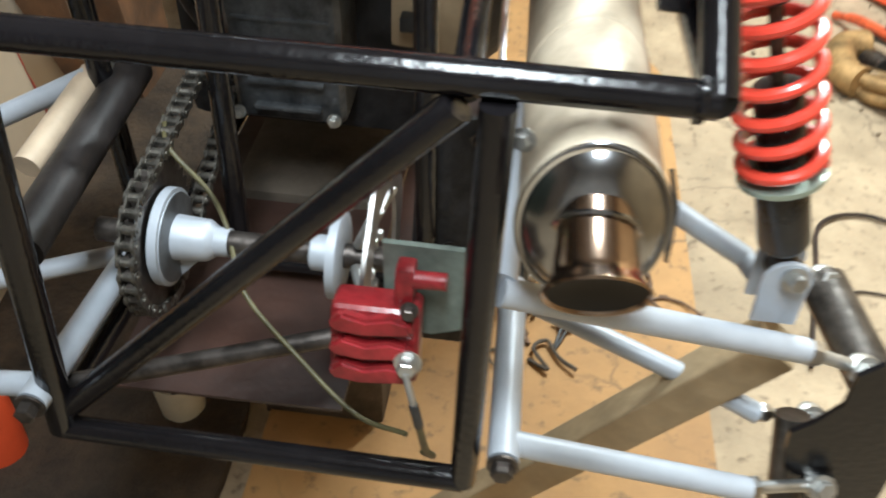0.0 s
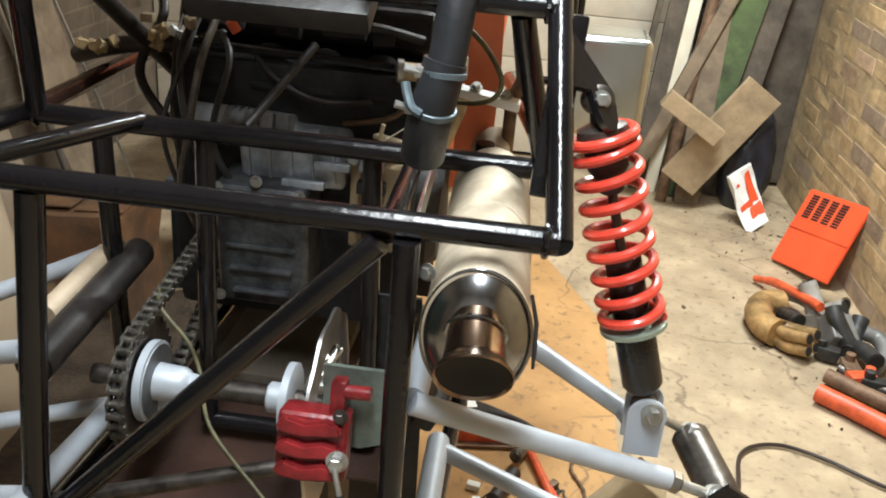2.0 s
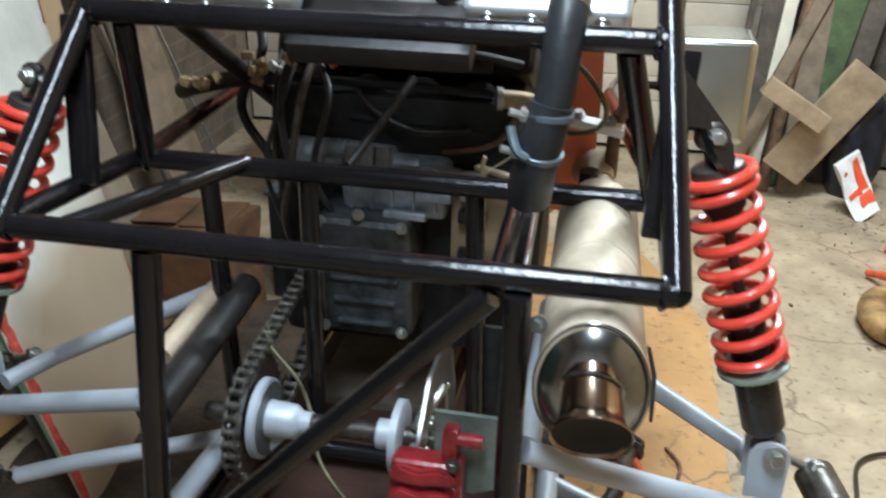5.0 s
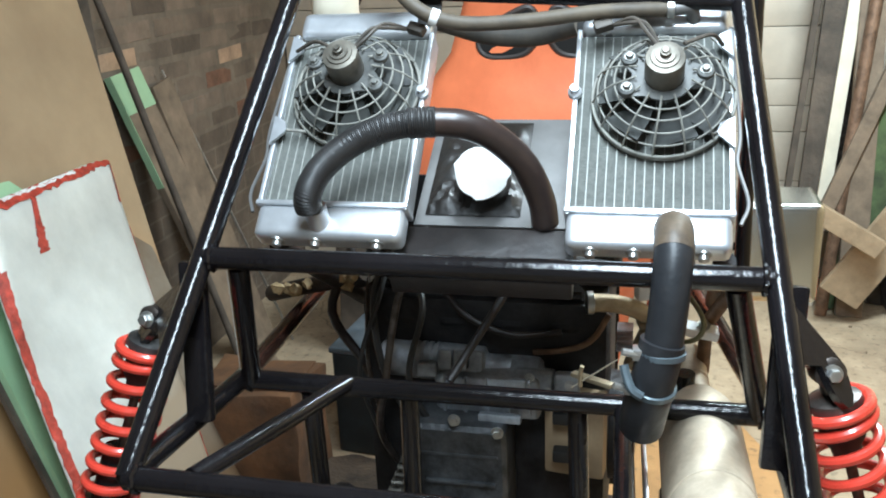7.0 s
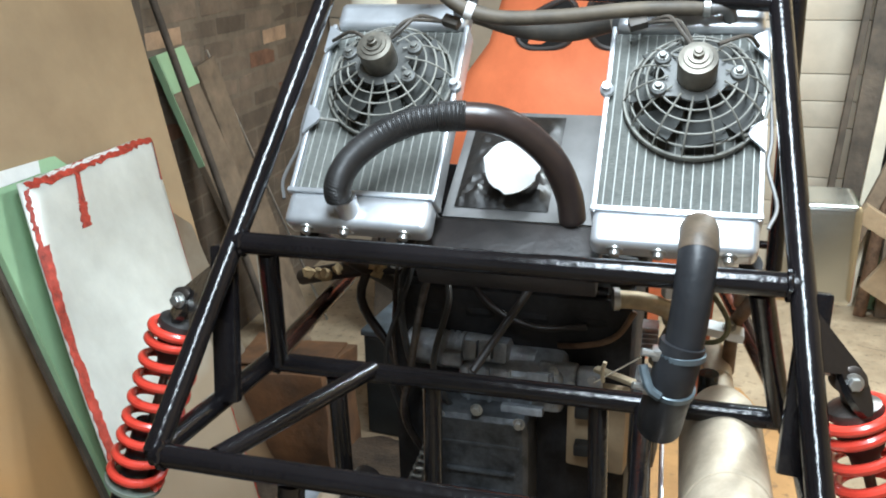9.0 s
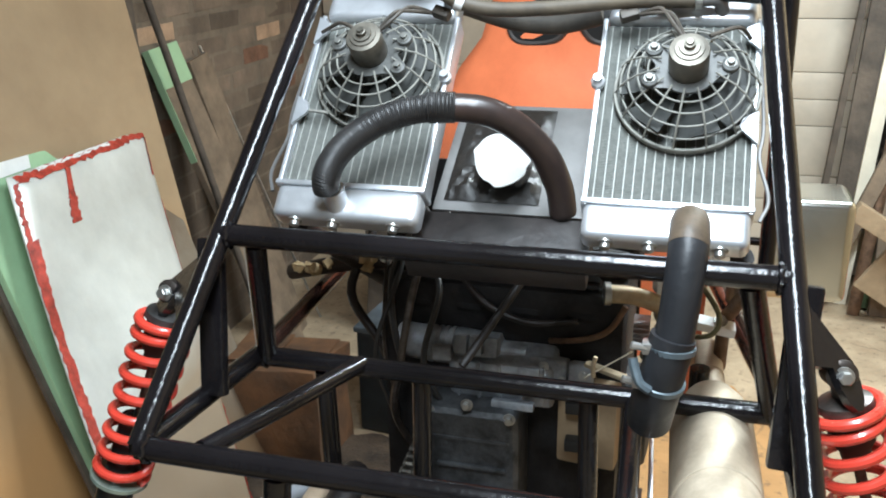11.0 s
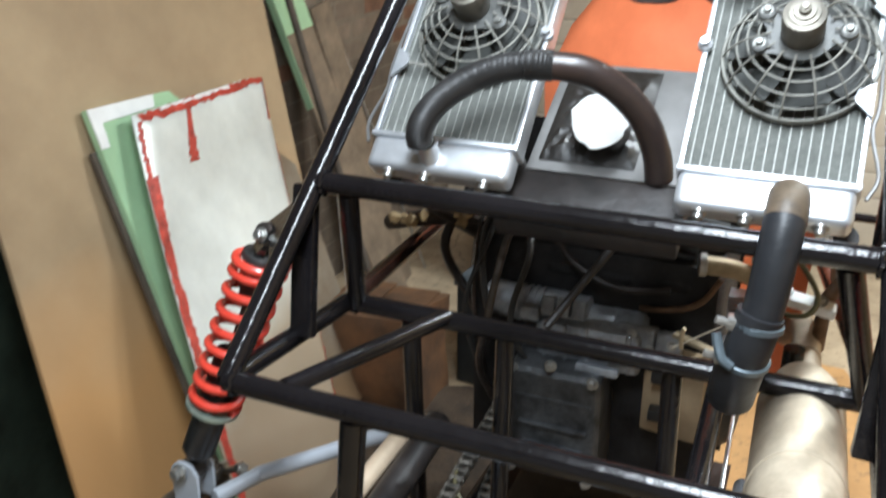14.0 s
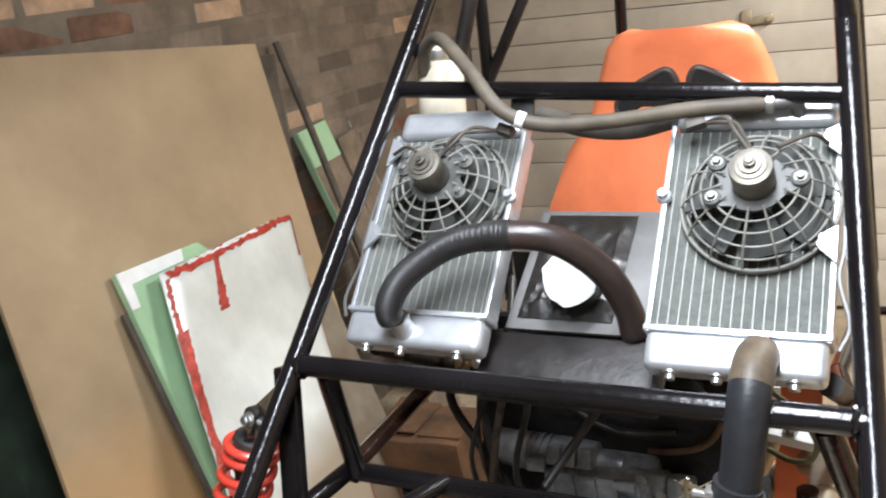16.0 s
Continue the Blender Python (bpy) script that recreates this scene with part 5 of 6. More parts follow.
for k in range(5):
    x = -0.225 + 0.024 * k
    y = 0.82 + rng.uniform(-0.03, 0.08)
    pts = [(x + rng.uniform(-0.02, 0.02), y + 0.05, 1.12 - rng.uniform(0, 0.04)), (x + rng.uniform(-0.03, 0.02), y, 1.05), (x + rng.uniform(-0.02, 0.03), y - 0.02, 0.95), (x + rng.uniform(-0.03, 0.03), y, 0.85), (x + 0.02, y + 0.05, 0.72)]
    bar("cable", curve_points(pts, 6), rng.uniform(0.003, 0.006), plastic_black if k % 3 else dark_steel, kart, seg=8)
for k in range(5):
    p = Vector((-0.245 + 0.03 * k, 0.86 + 0.02 * (k % 2), 1.09 - 0.02 * (k % 2)))
    part("plug", box(bmesh.new(), p, (0.018, 0.014, 0.012), pose(0, 0, 0, 20 * k, 30 * k, 50 * k), bevel=0.002), (brass_pipe, white_paper, brass_pipe, plastic_black, orange_paint)[k], kart)
for k in range(5):
    x, y = -0.275 + 0.034 * k, 0.90 + 0.03 * (k % 3)
    pts = [(x - 0.03, y + 0.12, 1.13 - 0.01 * (k % 2)), (x + rng.uniform(-0.02, 0.03), y + 0.05, 1.08), (x + rng.uniform(-0.02, 0.05), y, 1.00), (x + rng.uniform(0.0, 0.06), y - 0.02, 0.91), (x + 0.05, y + 0.02, 0.78)]
    bar("cable", curve_points(pts, 6), rng.uniform(0.0045, 0.0085), (brown_cable, plastic_black)[k % 2], kart, seg=10)
for k, (x, y, z) in enumerate(((-0.365, 0.90, 1.036), (-0.350, 0.91, 1.030), (-0.336, 0.90, 1.034), (-0.322, 0.91, 1.040), (-0.262, 0.90, 1.056), (-0.252, 0.91, 1.064), (-0.242, 0.90, 1.060), (-0.250, 0.90, 1.046))):
    bm = box(bmesh.new(), (0, 0, 0), (0.018, 0.013, 0.011), None, bevel=0.003)
    bmesh.ops.subdivide_edges(bm, edges=[e for e in bm.edges if e.calc_length() > 0.006], cuts=2, use_grid_fill=True)
    for v in bm.verts:
        v.co += 0.006 * noise.noise_vector(v.co * 110 + Vector((k, 2, 0)))
    part("torn_foam", bm, foam_mat, kart, "torn yellow foam lagging", auto=40).matrix_world = pose(x, y, z, 20 * k, 35, 40 * k)
part("lagged_pipe", sweep(bmesh.new(), curve_points([(-0.40, 0.95, 1.005), (-0.36, 0.935, 1.020), (-0.30, 0.93, 1.035), (-0.22, 0.95, 1.040)], 6), 0.013, 12), brown_cable, kart, "dark lagged pipe")
part("undertray", plate(bmesh.new(), [(-0.215, 0.50, 0.535), (0.05, 0.50, 0.54), (0.05, 1.23, 0.515), (-0.215, 1.23, 0.515)], (0, 0.03, 1), 0.004), tray_rust, kart, "dark rust-stained undertray sheet")
part("undertray_wing", plate(bmesh.new(), [(0.054, 0.64, 0.538), (0.165, 0.64, 0.538), (0.165, 1.20, 0.516), (0.054, 1.20, 0.516)], (0, 0.03, 1), 0.004), tray_rust, kart, "dark rust-stained undertray sheet")
# The bulkhead stands in front of the engine.
part("bulkhead", plate(bmesh.new(), [(-0.27, 1.235, 0.52), (0.14, 1.235, 0.52), (0.14, 1.12, 1.16), (-0.25, 1.12, 1.16)], (0, 1, 0.15), 0.003), engine_dark, kart, "dark painted bulkhead sheet")
mount = part("engine_mount_plate", plate(bmesh.new(), [(0.088, 0.72, 0.43), (0.190, 0.72, 0.43), (0.186, 0.72, 0.66), (0.176, 0.72, 0.785), (0.10, 0.72, 0.785)], (0, 1, 0.1), 0.006), engine_dark, kart, "greasy black engine mount plate")
for x, z in ((0.11, 0.76), (0.165, 0.76), (0.14, 0.60)):
    part("bolt", bolt(bmesh.new(), (x, 0.716, z), (0, -1, -0.1), 0.006, 0.008), dark_steel, mount)
part("mount_bush", lathe(bmesh.new(), (0.192, 0.60, 0.735), (0.3, -1, 0.2), [(0, 0.012), (0.002, 0.018), (0.03, 0.018), (0.034, 0.010)], 20), dark_steel, kart, "greasy rubber mount bush")
part("mount_clip", box(bmesh.new(), (0.205, 0.62, 0.690), (0.03, 0.05, 0.05), pose(0, 0, 0, 15, 20, 10), bevel=0.006), engine_dark, kart)


# The kart is drawn about its own axle line; here it takes its place on the floor.
kart.location = (-0.010, 0.0, -0.035)


# ---- sheets and timber along the west wall ----
def leaning(name, tr, width, height, lean, roll, thick, mat, label, category, yaw=0.0):
    """A sheet that leans on the west wall. tr: its far top corner; lean: metres that it comes out per metre down; roll: degrees that its top dips."""
    turn = Matrix.Rotation(radians(yaw), 3, "Z")
    n = turn @ Vector((1, 0, lean)).normalized()
    down = turn @ Vector((lean, 0, -1)).normalized()
    y = turn @ Vector((0, 1, 0))
    c, s = math.cos(radians(roll)), math.sin(radians(roll))
    ey, ed = (y * c + down * s), (down * c - y * s)
    tr = Vector(tr)
    pts = [tr, tr - ey * width, tr - ey * width + ed * height, tr + ed * height]
    ob = part(name, plate(bmesh.new(), pts, n, thick, bevel=0.001), mat, smooth=False)
    tagged(ob, label, category)
    return ob, tr, ey, ed, n


leaning("plywood_sheet", (-1.395, 1.98, 1.450), 1.035, 1.50, 0.24, 5.2, 0.012, ply, "large tan plywood sheet leaning on the brick wall", "plywood sheet")
leaning("dark_board", (-1.455, 2.14, 1.405), 0.30, 1.41, 0.05, 3, 0.010, dark_wood, "narrow dark hardboard offcut leaning behind the plywood", "board")
ob, tr, ey, ed, nn = leaning("green_board", (-1.312, 1.735, 0.985), 0.572, 1.06, 0.35, 4.0, 0.016, green_paint, "pale green painted board leaning on the plywood", "board", yaw=6)
part("white_edge", plate(bmesh.new(), [tr - ey * 0.572 + nn * 0.010, tr - ey * 0.34 + nn * 0.010, tr - ey * 0.35 + ed * 0.03 + nn * 0.010, tr - ey * 0.54 + ed * 0.035 + nn * 0.010, tr - ey * 0.545 + ed * 0.09 + nn * 0.010, tr - ey * 0.572 + ed * 0.09 + nn * 0.010], nn, 0.003), white_paper, ob, "white painted corner")
# This dark strip puts the board's shade along its left side into shape.
part("shade_strip", plate(bmesh.new(), [tr - ey * 0.587 + ed * 0.09 - nn * 0.012, tr - ey * 0.562 + ed * 0.09 - nn * 0.012, tr - ey * 0.562 + ed * 1.15 - nn * 0.012, tr - ey * 0.587 + ed * 1.15 - nn * 0.012], nn, 0.010), dark_wood, ob, "dark strip for the green board's shade")

# The metal sheet stands askew: its top edge is level and its sides run down towards the south.
CORNERS = [Vector(p) for p in ((-1.211, 1.252, 0.999), (-1.286, 1.862, 0.970), (-0.812, 1.440, 0.004), (-0.748, 0.985, 0.004))]
SHEET_N = (CORNERS[2] - CORNERS[0]).cross(CORNERS[1] - CORNERS[0]).normalized()
if SHEET_N.x < 0:
    SHEET_N = -SHEET_N
SW, SH = 0.61, 1.10


def on_sheet(p, q, off=0.0):
    """A point p metres across and q metres down the dented sheet, off metres proud of it."""
    u, v = p / SW, q / SH
    at = CORNERS[0].lerp(CORNERS[3], v).lerp(CORNERS[1].lerp(CORNERS[2], v), u)
    at = at + Vector((0, -0.028 * 4 * v * (1 - v) * (1 - u), 0))
    fold = 0.31 - 0.32 * p
    rim = max(0.0, min(1, p / 0.03, (SW - p) / 0.03, q / 0.03, (SH - q) / 0.1))
    dent = rim * (0.020 - 0.070 * min(q, fold) + 0.030 * max(0.0, min(q, 0.7) - fold) + 0.0015 * math.sin(11 * p + 7 * q))
    return at + SHEET_N * (dent + off)


bm = bmesh.new()
ci, cj = 32, 56
front = [[bm.verts.new(on_sheet(SW * i / ci, SH * j / cj)) for j in range(cj + 1)] for i in range(ci + 1)]
back = [[bm.verts.new(on_sheet(SW * i / ci, SH * j / cj, -0.003)) for j in range(cj + 1)] for i in range(ci + 1)]
for i in range(ci):
    for j in range(cj):
        bm.faces.new((front[i][j], front[i][j + 1], front[i + 1][j + 1], front[i + 1][j]))
        bm.faces.new((back[i][j], back[i + 1][j], back[i + 1][j + 1], back[i][j + 1]))
for j in range(cj):
    for i in (0, ci):
        bm.faces.new((front[i][j], back[i][j], back[i][j + 1], front[i][j + 1]))
for i in range(ci):
    for j in (0, cj):
        bm.faces.new((front[i][j], front[i + 1][j], back[i + 1][j], back[i][j]))
bmesh.ops.recalc_face_normals(bm, faces=bm.faces[:])
sheet = tagged(part("metal_sheet", bm, galv, auto=60), "pale grey metal sheet edged with flaking red paint", "metal sheet")
rng = random.Random(3)


def red_strip(a, b, w0, w1, jag, mat=None, name="red_edge", n=22):
    """A ragged strip of paint on the sheet from a to b (metres across and down it)."""
    a, b = Vector(a), Vector(b)
    d = (b - a).normalized()
    q = Vector((-d.y, d.x))
    left, right = [], []
    bm = bmesh.new()
    for k in range(n + 1):
        p = a.lerp(b, k / n)
        w = w0 + (w1 - w0) * k / n
        for side, sg in ((left, 1), (right, -1)):
            e = p + q * sg * (w + rng.uniform(-jag, jag))
            side.append([bm.verts.new(on_sheet(min(SW, max(0, e.x)), max(0, e.y), h)) for h in (0.0006, 0.0022)])
    for k in range(n):
        for h in (0, 1):
            bm.faces.new((left[k][h], left[k + 1][h], right[k + 1][h], right[k][h]))
        bm.faces.new((left[k][0], left[k][1], left[k + 1][1], left[k + 1][0]))
        bm.faces.new((right[k][0], right[k + 1][0], right[k + 1][1], right[k][1]))
    bmesh.ops.recalc_face_normals(bm, faces=bm.faces[:])
    return part(name, bm, mat or red_flake, sheet, "ragged flaking paint strip", smooth=False)


red_strip((0.015, 0.014), (0.600, 0.011), 0.010, 0.010, 0.006, n=40)
red_strip((0.595, 0.01), (0.585, 0.130), 0.009, 0.006, 0.004)
red_strip((0.195, 0.02), (0.190, 0.080), 0.009, 0.011, 0.003)
red_strip((0.190, 0.080), (0.186, 0.150), 0.013, 0.019, 0.005)
red_strip((0.010, 0.02), (0.010, 0.150), 0.004, 0.006, 0.003)
red_strip((0.014, 0.145), (0.016, 0.62), 0.015, 0.013, 0.004, n=40)
red_strip((0.014, 0.62), (0.012, 1.06), 0.011, 0.008, 0.004)
red_strip((0.603, 0.20), (0.603, 0.70), 0.003, 0.003, 0.002)
red_strip((0.600, 0.70), (0.592, 1.06), 0.005, 0.014, 0.006, name="rusty_edge")
red_strip((0.10, 0.006), (0.42, 0.005), 0.004, 0.004, 0.004, white_paper, "bare_edge", n=30)
leaning("metal_offcut", (-1.318, 1.925, 0.955), 0.34, 1.00, 0.40, 9, 0.003, lower_tone(material("dull_tarnished_sheet", (0.27, 0.24, 0.19), 0.5, metal=0.4, vary=0.2, scale=7, second=(0.20, 0.15, 0.10)), (0.22, 0.14, 0.07), 0.22, 0.10), "narrow dull metal offcut leaning behind the sheet", "metal sheet", yaw=8)


def plank(name, a, b, w, t, mat, label, category="plank", up=(0, 0, 1), cap=None):
    a, b = Vector(a), Vector(b)
    d = b - a
    L = d.length
    d.normalize()
    side = d.cross(Vector(up)).normalized()
    n = side.cross(d)
    m = Matrix((side, n, d)).transposed().to_4x4()
    bm = box(bmesh.new(), (0, 0, 0), (w, t, L), None, bevel=min(0.003, t / 4))
    if L > 0.5:
        bmesh.ops.bisect_plane(bm, geom=bm.verts[:] + bm.edges[:] + bm.faces[:], plane_co=(0, 0, 0.1 * L), plane_no=(0, 0, 1))
    ob = part(name, bm, mat, smooth=False)
    ob.matrix_world = Matrix.Translation((a + b) / 2) @ m
    tagged(ob, label, category)
    if cap:
        c = part("painted_end", box(bmesh.new(), (0, 0, L / 2 - cap / 2 + 0.001), (w + 0.003, t + 0.003, cap), None, bevel=0.001), green_paint, None, "pale green painted end", smooth=False)
        c.parent = ob
    return ob


first = plank("timber_plank", (-1.10, 2.36, 0.0), (-1.47, 2.285, 1.14), 0.17, 0.022, old_wood, "weathered plank with a pale green painted end", up=(1, 0, 0.2), cap=0.13)
strip = part("painted_edge", box(bmesh.new(), (-0.0860, 0, 0.36), (0.006, 0.024, 0.27), None, bevel=0.001), green_paint, None, "pale green painted edge", smooth=False)
strip.parent = first
plank("timber_plank", (-1.22, 2.62, 0.0), (-1.445, 2.46, 1.085), 0.13, 0.018, old_wood, "short weathered grey plank leaning on the wall", up=(1, 0, 0.2))
st = part("broom_handle", sweep(bmesh.new(), [(-1.13, 2.27, 0.0), (-1.455, 2.165, 1.44)], 0.012, 12), dark_wood)
tagged(st, "dark brown wooden pole leaning on the brick wall", "pole")
st = part("metal_rod", sweep(bmesh.new(), [(-1.20, 2.78, 0.0), (-1.465, 2.52, 1.115)], 0.005, 8), zinc)
tagged(st, "thin grey metal rod leaning on the wall", "rod")

# A dark covered heap at the south end of the wall.
bm = bmesh.new()
nu, nv = 26, 24
grid = []
for i in range(nu + 1):
    row = []
    for j in range(nv + 1):
        u, v = i / nu, j / nv
        y = -0.70 + 1.85 * u
        z = 1.30 * min(1, v * 1.25)
        x = -1.36 - 0.03 * min(1, v * 1.25) - 0.10 * max(0, (v - 0.8) / 0.2)
        f = noise.noise(Vector((y * 3.1, v * 4.2, 0.3))) * 0.035 + noise.noise(Vector((y * 8, v * 9, 2.3))) * 0.016
        row.append(bm.verts.new((x + f, y + 0.4 * f, max(0, z + 0.5 * f))))
    grid.append(row)
for i in range(nu):
    for j in range(nv):
        bm.faces.new((grid[i][j], grid[i + 1][j], grid[i + 1][j + 1], grid[i][j + 1]))
for i in (0, nu):
    side = [bm.verts.new((-1.49, grid[i][j].co.y, grid[i][j].co.z)) for j in range(nv + 1)]
    for j in range(nv):
        bm.faces.new((grid[i][j], grid[i][j + 1], side[j + 1], side[j]))
bmesh.ops.recalc_face_normals(bm, faces=bm.faces[:])
tagged(part("tarpaulin", bm, dark_tarp, auto=80), "dark green crumpled tarpaulin hanging on the brick wall", "tarpaulin")

# ---- the east corner ----
plank("timber_plank", (0.915, 3.19, 0.122), (1.186, 3.22, 0.532), 0.175, 0.022, dusty_board, "pale sawn board lying aslant against the wall", up=(0.3, -1, 0.2))
plank("timber_block", (0.80, 3.13, 0.485), (1.03, 3.13, 0.345), 0.07, 0.05, dusty_board, "short pale timber block on the timber stack", category="block", up=(0, -1, 0))
plank("mossy_plank", (0.975, 3.36, 0.0), (1.26, 3.585, 1.75), 0.135, 0.04, moss_paint, "mossy green-stained plank leaning on the door", up=(0, -1, 0))
plank("timber_plank", (1.12, 3.45, 0.0), (1.34, 3.60, 1.55), 0.09, 0.04, dark_wood, "dark damp plank leaning in the corner", up=(0, -1, 0))
plank("timber_plank", (0.985, 3.30, 0.0), (1.00, 3.58, 1.65), 0.10, 0.03, old_wood, "weathered grey plank leaning on the garage door", up=(0, -1, 0))
plank("timber_plank", (0.74, 3.28, 0.10), (1.14, 3.45, 1.15), 0.055, 0.03, old_wood, "grey batten leaning aslant across the planks", up=(0, -1, 0))
plank("timber_plank", (0.84, 3.40, 0.0), (0.985, 3.58, 1.95), 0.05, 0.02, white_plastic, "cream painted trim board leaning on the door", up=(0, -1, 0))
plank("timber_plank", (0.80, 3.42, 0.0), (0.915, 3.60, 1.9), 0.10, 0.02, dark_wood, "dark timber board leaning on the door", up=(0, -1, 0))
plank("timber_plank", (0.70, 3.44, 0.0), (0.86, 3.61, 1.95), 0.025, 0.03, dark_wood, "thin dark batten leaning on the door", up=(0, -1, 0))
st = part("drain_pipe", sweep(bmesh.new(), [(0.88, 3.30, 0.0), (1.06, 3.56, 1.9)], 0.024, 16), rust)
tagged(st, "brown rusty pipe leaning on the garage door", "pipe")

# Polished tank on the kart's east side.
bm = box(bmesh.new(), (0.442, 1.575, 0.908), (0.160, 0.15, 0.210), None, bevel=0.018, segments=4)
part("side_tank", bm, material("satin_tank_metal", (0.62, 0.64, 0.61), 0.2, metal=1.0, vary=0.1, scale=3), kart, "polished metal side tank")
tube((0.272, 1.62, 0.885), (0.37, 1.60, 0.89), r=0.009, name="panel_stay")

# ---- on the floor ----
# Brown carpet; its dark tone and reach also stand for shade beside the kart.
carpet = bmesh.new()
nx, ny = 30, 54
cg = [[carpet.verts.new((-1.02 + 0.80 * i / nx + 0.02 * noise.noise(Vector((j * 0.4, 3, 0))), -0.1 + 2.05 * j / ny + 0.02 * noise.noise(Vector((i * 0.4, 9, 0))), 0.022 + 0.016 * noise.noise(Vector((i * 0.3, j * 0.3, 5))))) for j in range(ny + 1)] for i in range(nx + 1)]
for i in range(nx):
    for j in range(ny):
        carpet.faces.new((cg[i][j], cg[i + 1][j], cg[i + 1][j + 1], cg[i][j + 1]))
ret = bmesh.ops.extrude_face_region(carpet, geom=carpet.faces[:])
for v in [e for e in ret["geom"] if isinstance(e, bmesh.types.BMVert)]:
    v.co.z = 0.0
bmesh.ops.recalc_face_normals(carpet, faces=carpet.faces[:])
tagged(part("carpet", carpet, material("dirty_brown_carpet", (0.060, 0.040, 0.024), 0.95, vary=0.4, scale=9, bump=0.6, bump_scale=90, spots=0.5), auto=80), "dirty brown carpet offcut, darkened for shade beside the kart", "carpet")
# A thin sheet gives the floor under the kart its orange-brown tone.
bm = plate(bmesh.new(), [(-0.18, 0.34, 0.006), (0.60, 0.30, 0.006), (0.585, 2.10, 0.006), (0.40, 2.55, 0.006), (-0.18, 2.60, 0.006)], (0, 0, 1), 0.012)
tagged(part("floor_board", bm, board_mat, smooth=False), "flat orange-brown sheet over the concrete floor", "board")
plank("prop_stick", (0.075, 0.625, 0.02), (0.474, 0.550, 0.640), 0.046, 0.046, pine, "squared pine stick propping up the suspension arm", category="stick", up=(0, -1, 0.3))
bm = box(bmesh.new(), (-0.085, 1.02, 0.254), (0.21, 0.34, 0.508), None, bevel=0.008)
crate = part("stand", bm, dark_wood)
tagged(crate, "dark timber stand under the kart's undertray", "stand")

# Red tool-case lid against the wall.
a, c, d = Vector((1.325, 2.820, 0.282)), Vector((1.232, 2.780, 0.010)), Vector((1.366, 2.545, 0.036))
b = a + d - c + Vector((0, 0.01, 0.0))
nrm = (b - a).cross(c - a).normalized()
if nrm.x > 0:
    nrm = -nrm
lid = part("red_case", plate(bmesh.new(), [a, b, d, c], nrm, 0.012, bevel=0.003), red_plastic, smooth=False)
tagged(lid, "red-orange plastic case lid propped near the wall", "case")
e1, e2 = (b - a), (c - a)
# Black plates paint the shade inside the vent slots.
for i in range(4):
    for k in range(9):
        p = a + e1 * (0.16 + 0.165 * i) + e2 * (0.07 + 0.035 * k) + nrm * 0.0075
        w1, w2 = e1 * 0.055, e2 * 0.011
        part("vent_slot", plate(bmesh.new(), [p - w1 - w2, p + w1 - w2, p + w1 + w2, p - w1 + w2], nrm, 0.003), soot_shade, lid)
p = a + e2 * 0.5 + nrm * 0.008
part("fold", plate(bmesh.new(), [p, p + e1, p + e1 + e2 * 0.02, p + e2 * 0.02], nrm, 0.006), red_plastic, lid)

# A dark bag slumped behind the board.
bm = bmesh.new()
bmesh.ops.create_icosphere(bm, subdivisions=4, radius=1.0)
for v in bm.verts:
    q = v.co.copy()
    k = 1 + 0.16 * noise.noise(q * 1.8) + 0.10 * abs(noise.noise(q * 4.2 + Vector((3, 0, 1)))) - 0.05 * abs(noise.noise(q * 9))
    v.co = Vector((1.215 + 0.105 * k * q.x, 3.335 + 0.085 * k * q.y, max(0.0, 0.19 + 0.23 * k * q.z)))
bag = part("rubbish_bag", bm, material("dark_blue_black_film", (0.018, 0.020, 0.030), 0.34, vary=0.3, scale=12, bump=0.25, bump_scale=28), auto=70)
tagged(bag, "slumped dark blue-black plastic bag behind the boards", "bag")

# White and red carton.
bm = box(bmesh.new(), (0, 0, 0), (0.098, 0.04, 0.235), None, bevel=0.003)
bmesh.ops.subdivide_edges(bm, edges=[e for e in bm.edges if e.calc_length() > 0.09], cuts=4, use_grid_fill=True)


def crush(v):
    """The carton is bent in its middle and dented."""
    v = Vector(v)
    v.x += 0.035 * math.sin(v.z * 9) + 0.010 * noise.noise(v * 16)
    v.y += 0.018 * math.cos(v.z * 14) + 0.010 * noise.noise(v * 19 + Vector((5, 0, 0)))
    return v


for v in bm.verts:
    v.co = crush(v.co)
ct = part("carton", bm, white_paper, smooth=False)
ct.matrix_world = pose(1.185, 3.10, 0.120, -14, -40, 10)
tagged(ct, "crushed white carton with red print", "carton")
for i, (x, z, w, h) in enumerate(((0.022, 0.04, 0.03, 0.13), (-0.01, -0.02, 0.045, 0.03), (0.02, -0.055, 0.055, 0.05), (-0.03, 0.07, 0.014, 0.02))):
    rim = [(x - w / 2, z - h / 2), (x, z - h / 2 + 0.006), (x + w / 2, z - h / 2), (x + w / 2, z), (x + w / 2 - 0.006, z + h / 2), (x - w / 2 + 0.004, z + h / 2 - 0.008), (x - w / 2, z)]
    pts = [crush((u, -0.020, q)) + Vector((0, -0.003, 0)) for u, q in rim]
    o = part("print_patch", plate(bmesh.new(), pts, (0, 1, 0), 0.002), red_plastic, None, smooth=False)
    o.parent = ct
o = part("torn_flap", plate(bmesh.new(), [crush((-0.05, 0.0, -0.13)), crush((0.04, 0.0, -0.13)), crush((0.03, 0.0, -0.13)) + Vector((0.01, -0.04, -0.03)), crush((-0.04, 0.0, -0.13)) + Vector((0, -0.05, -0.02))], (0, 0.5, -1), 0.002), dusty_board, None, smooth=False)
o.parent = ct


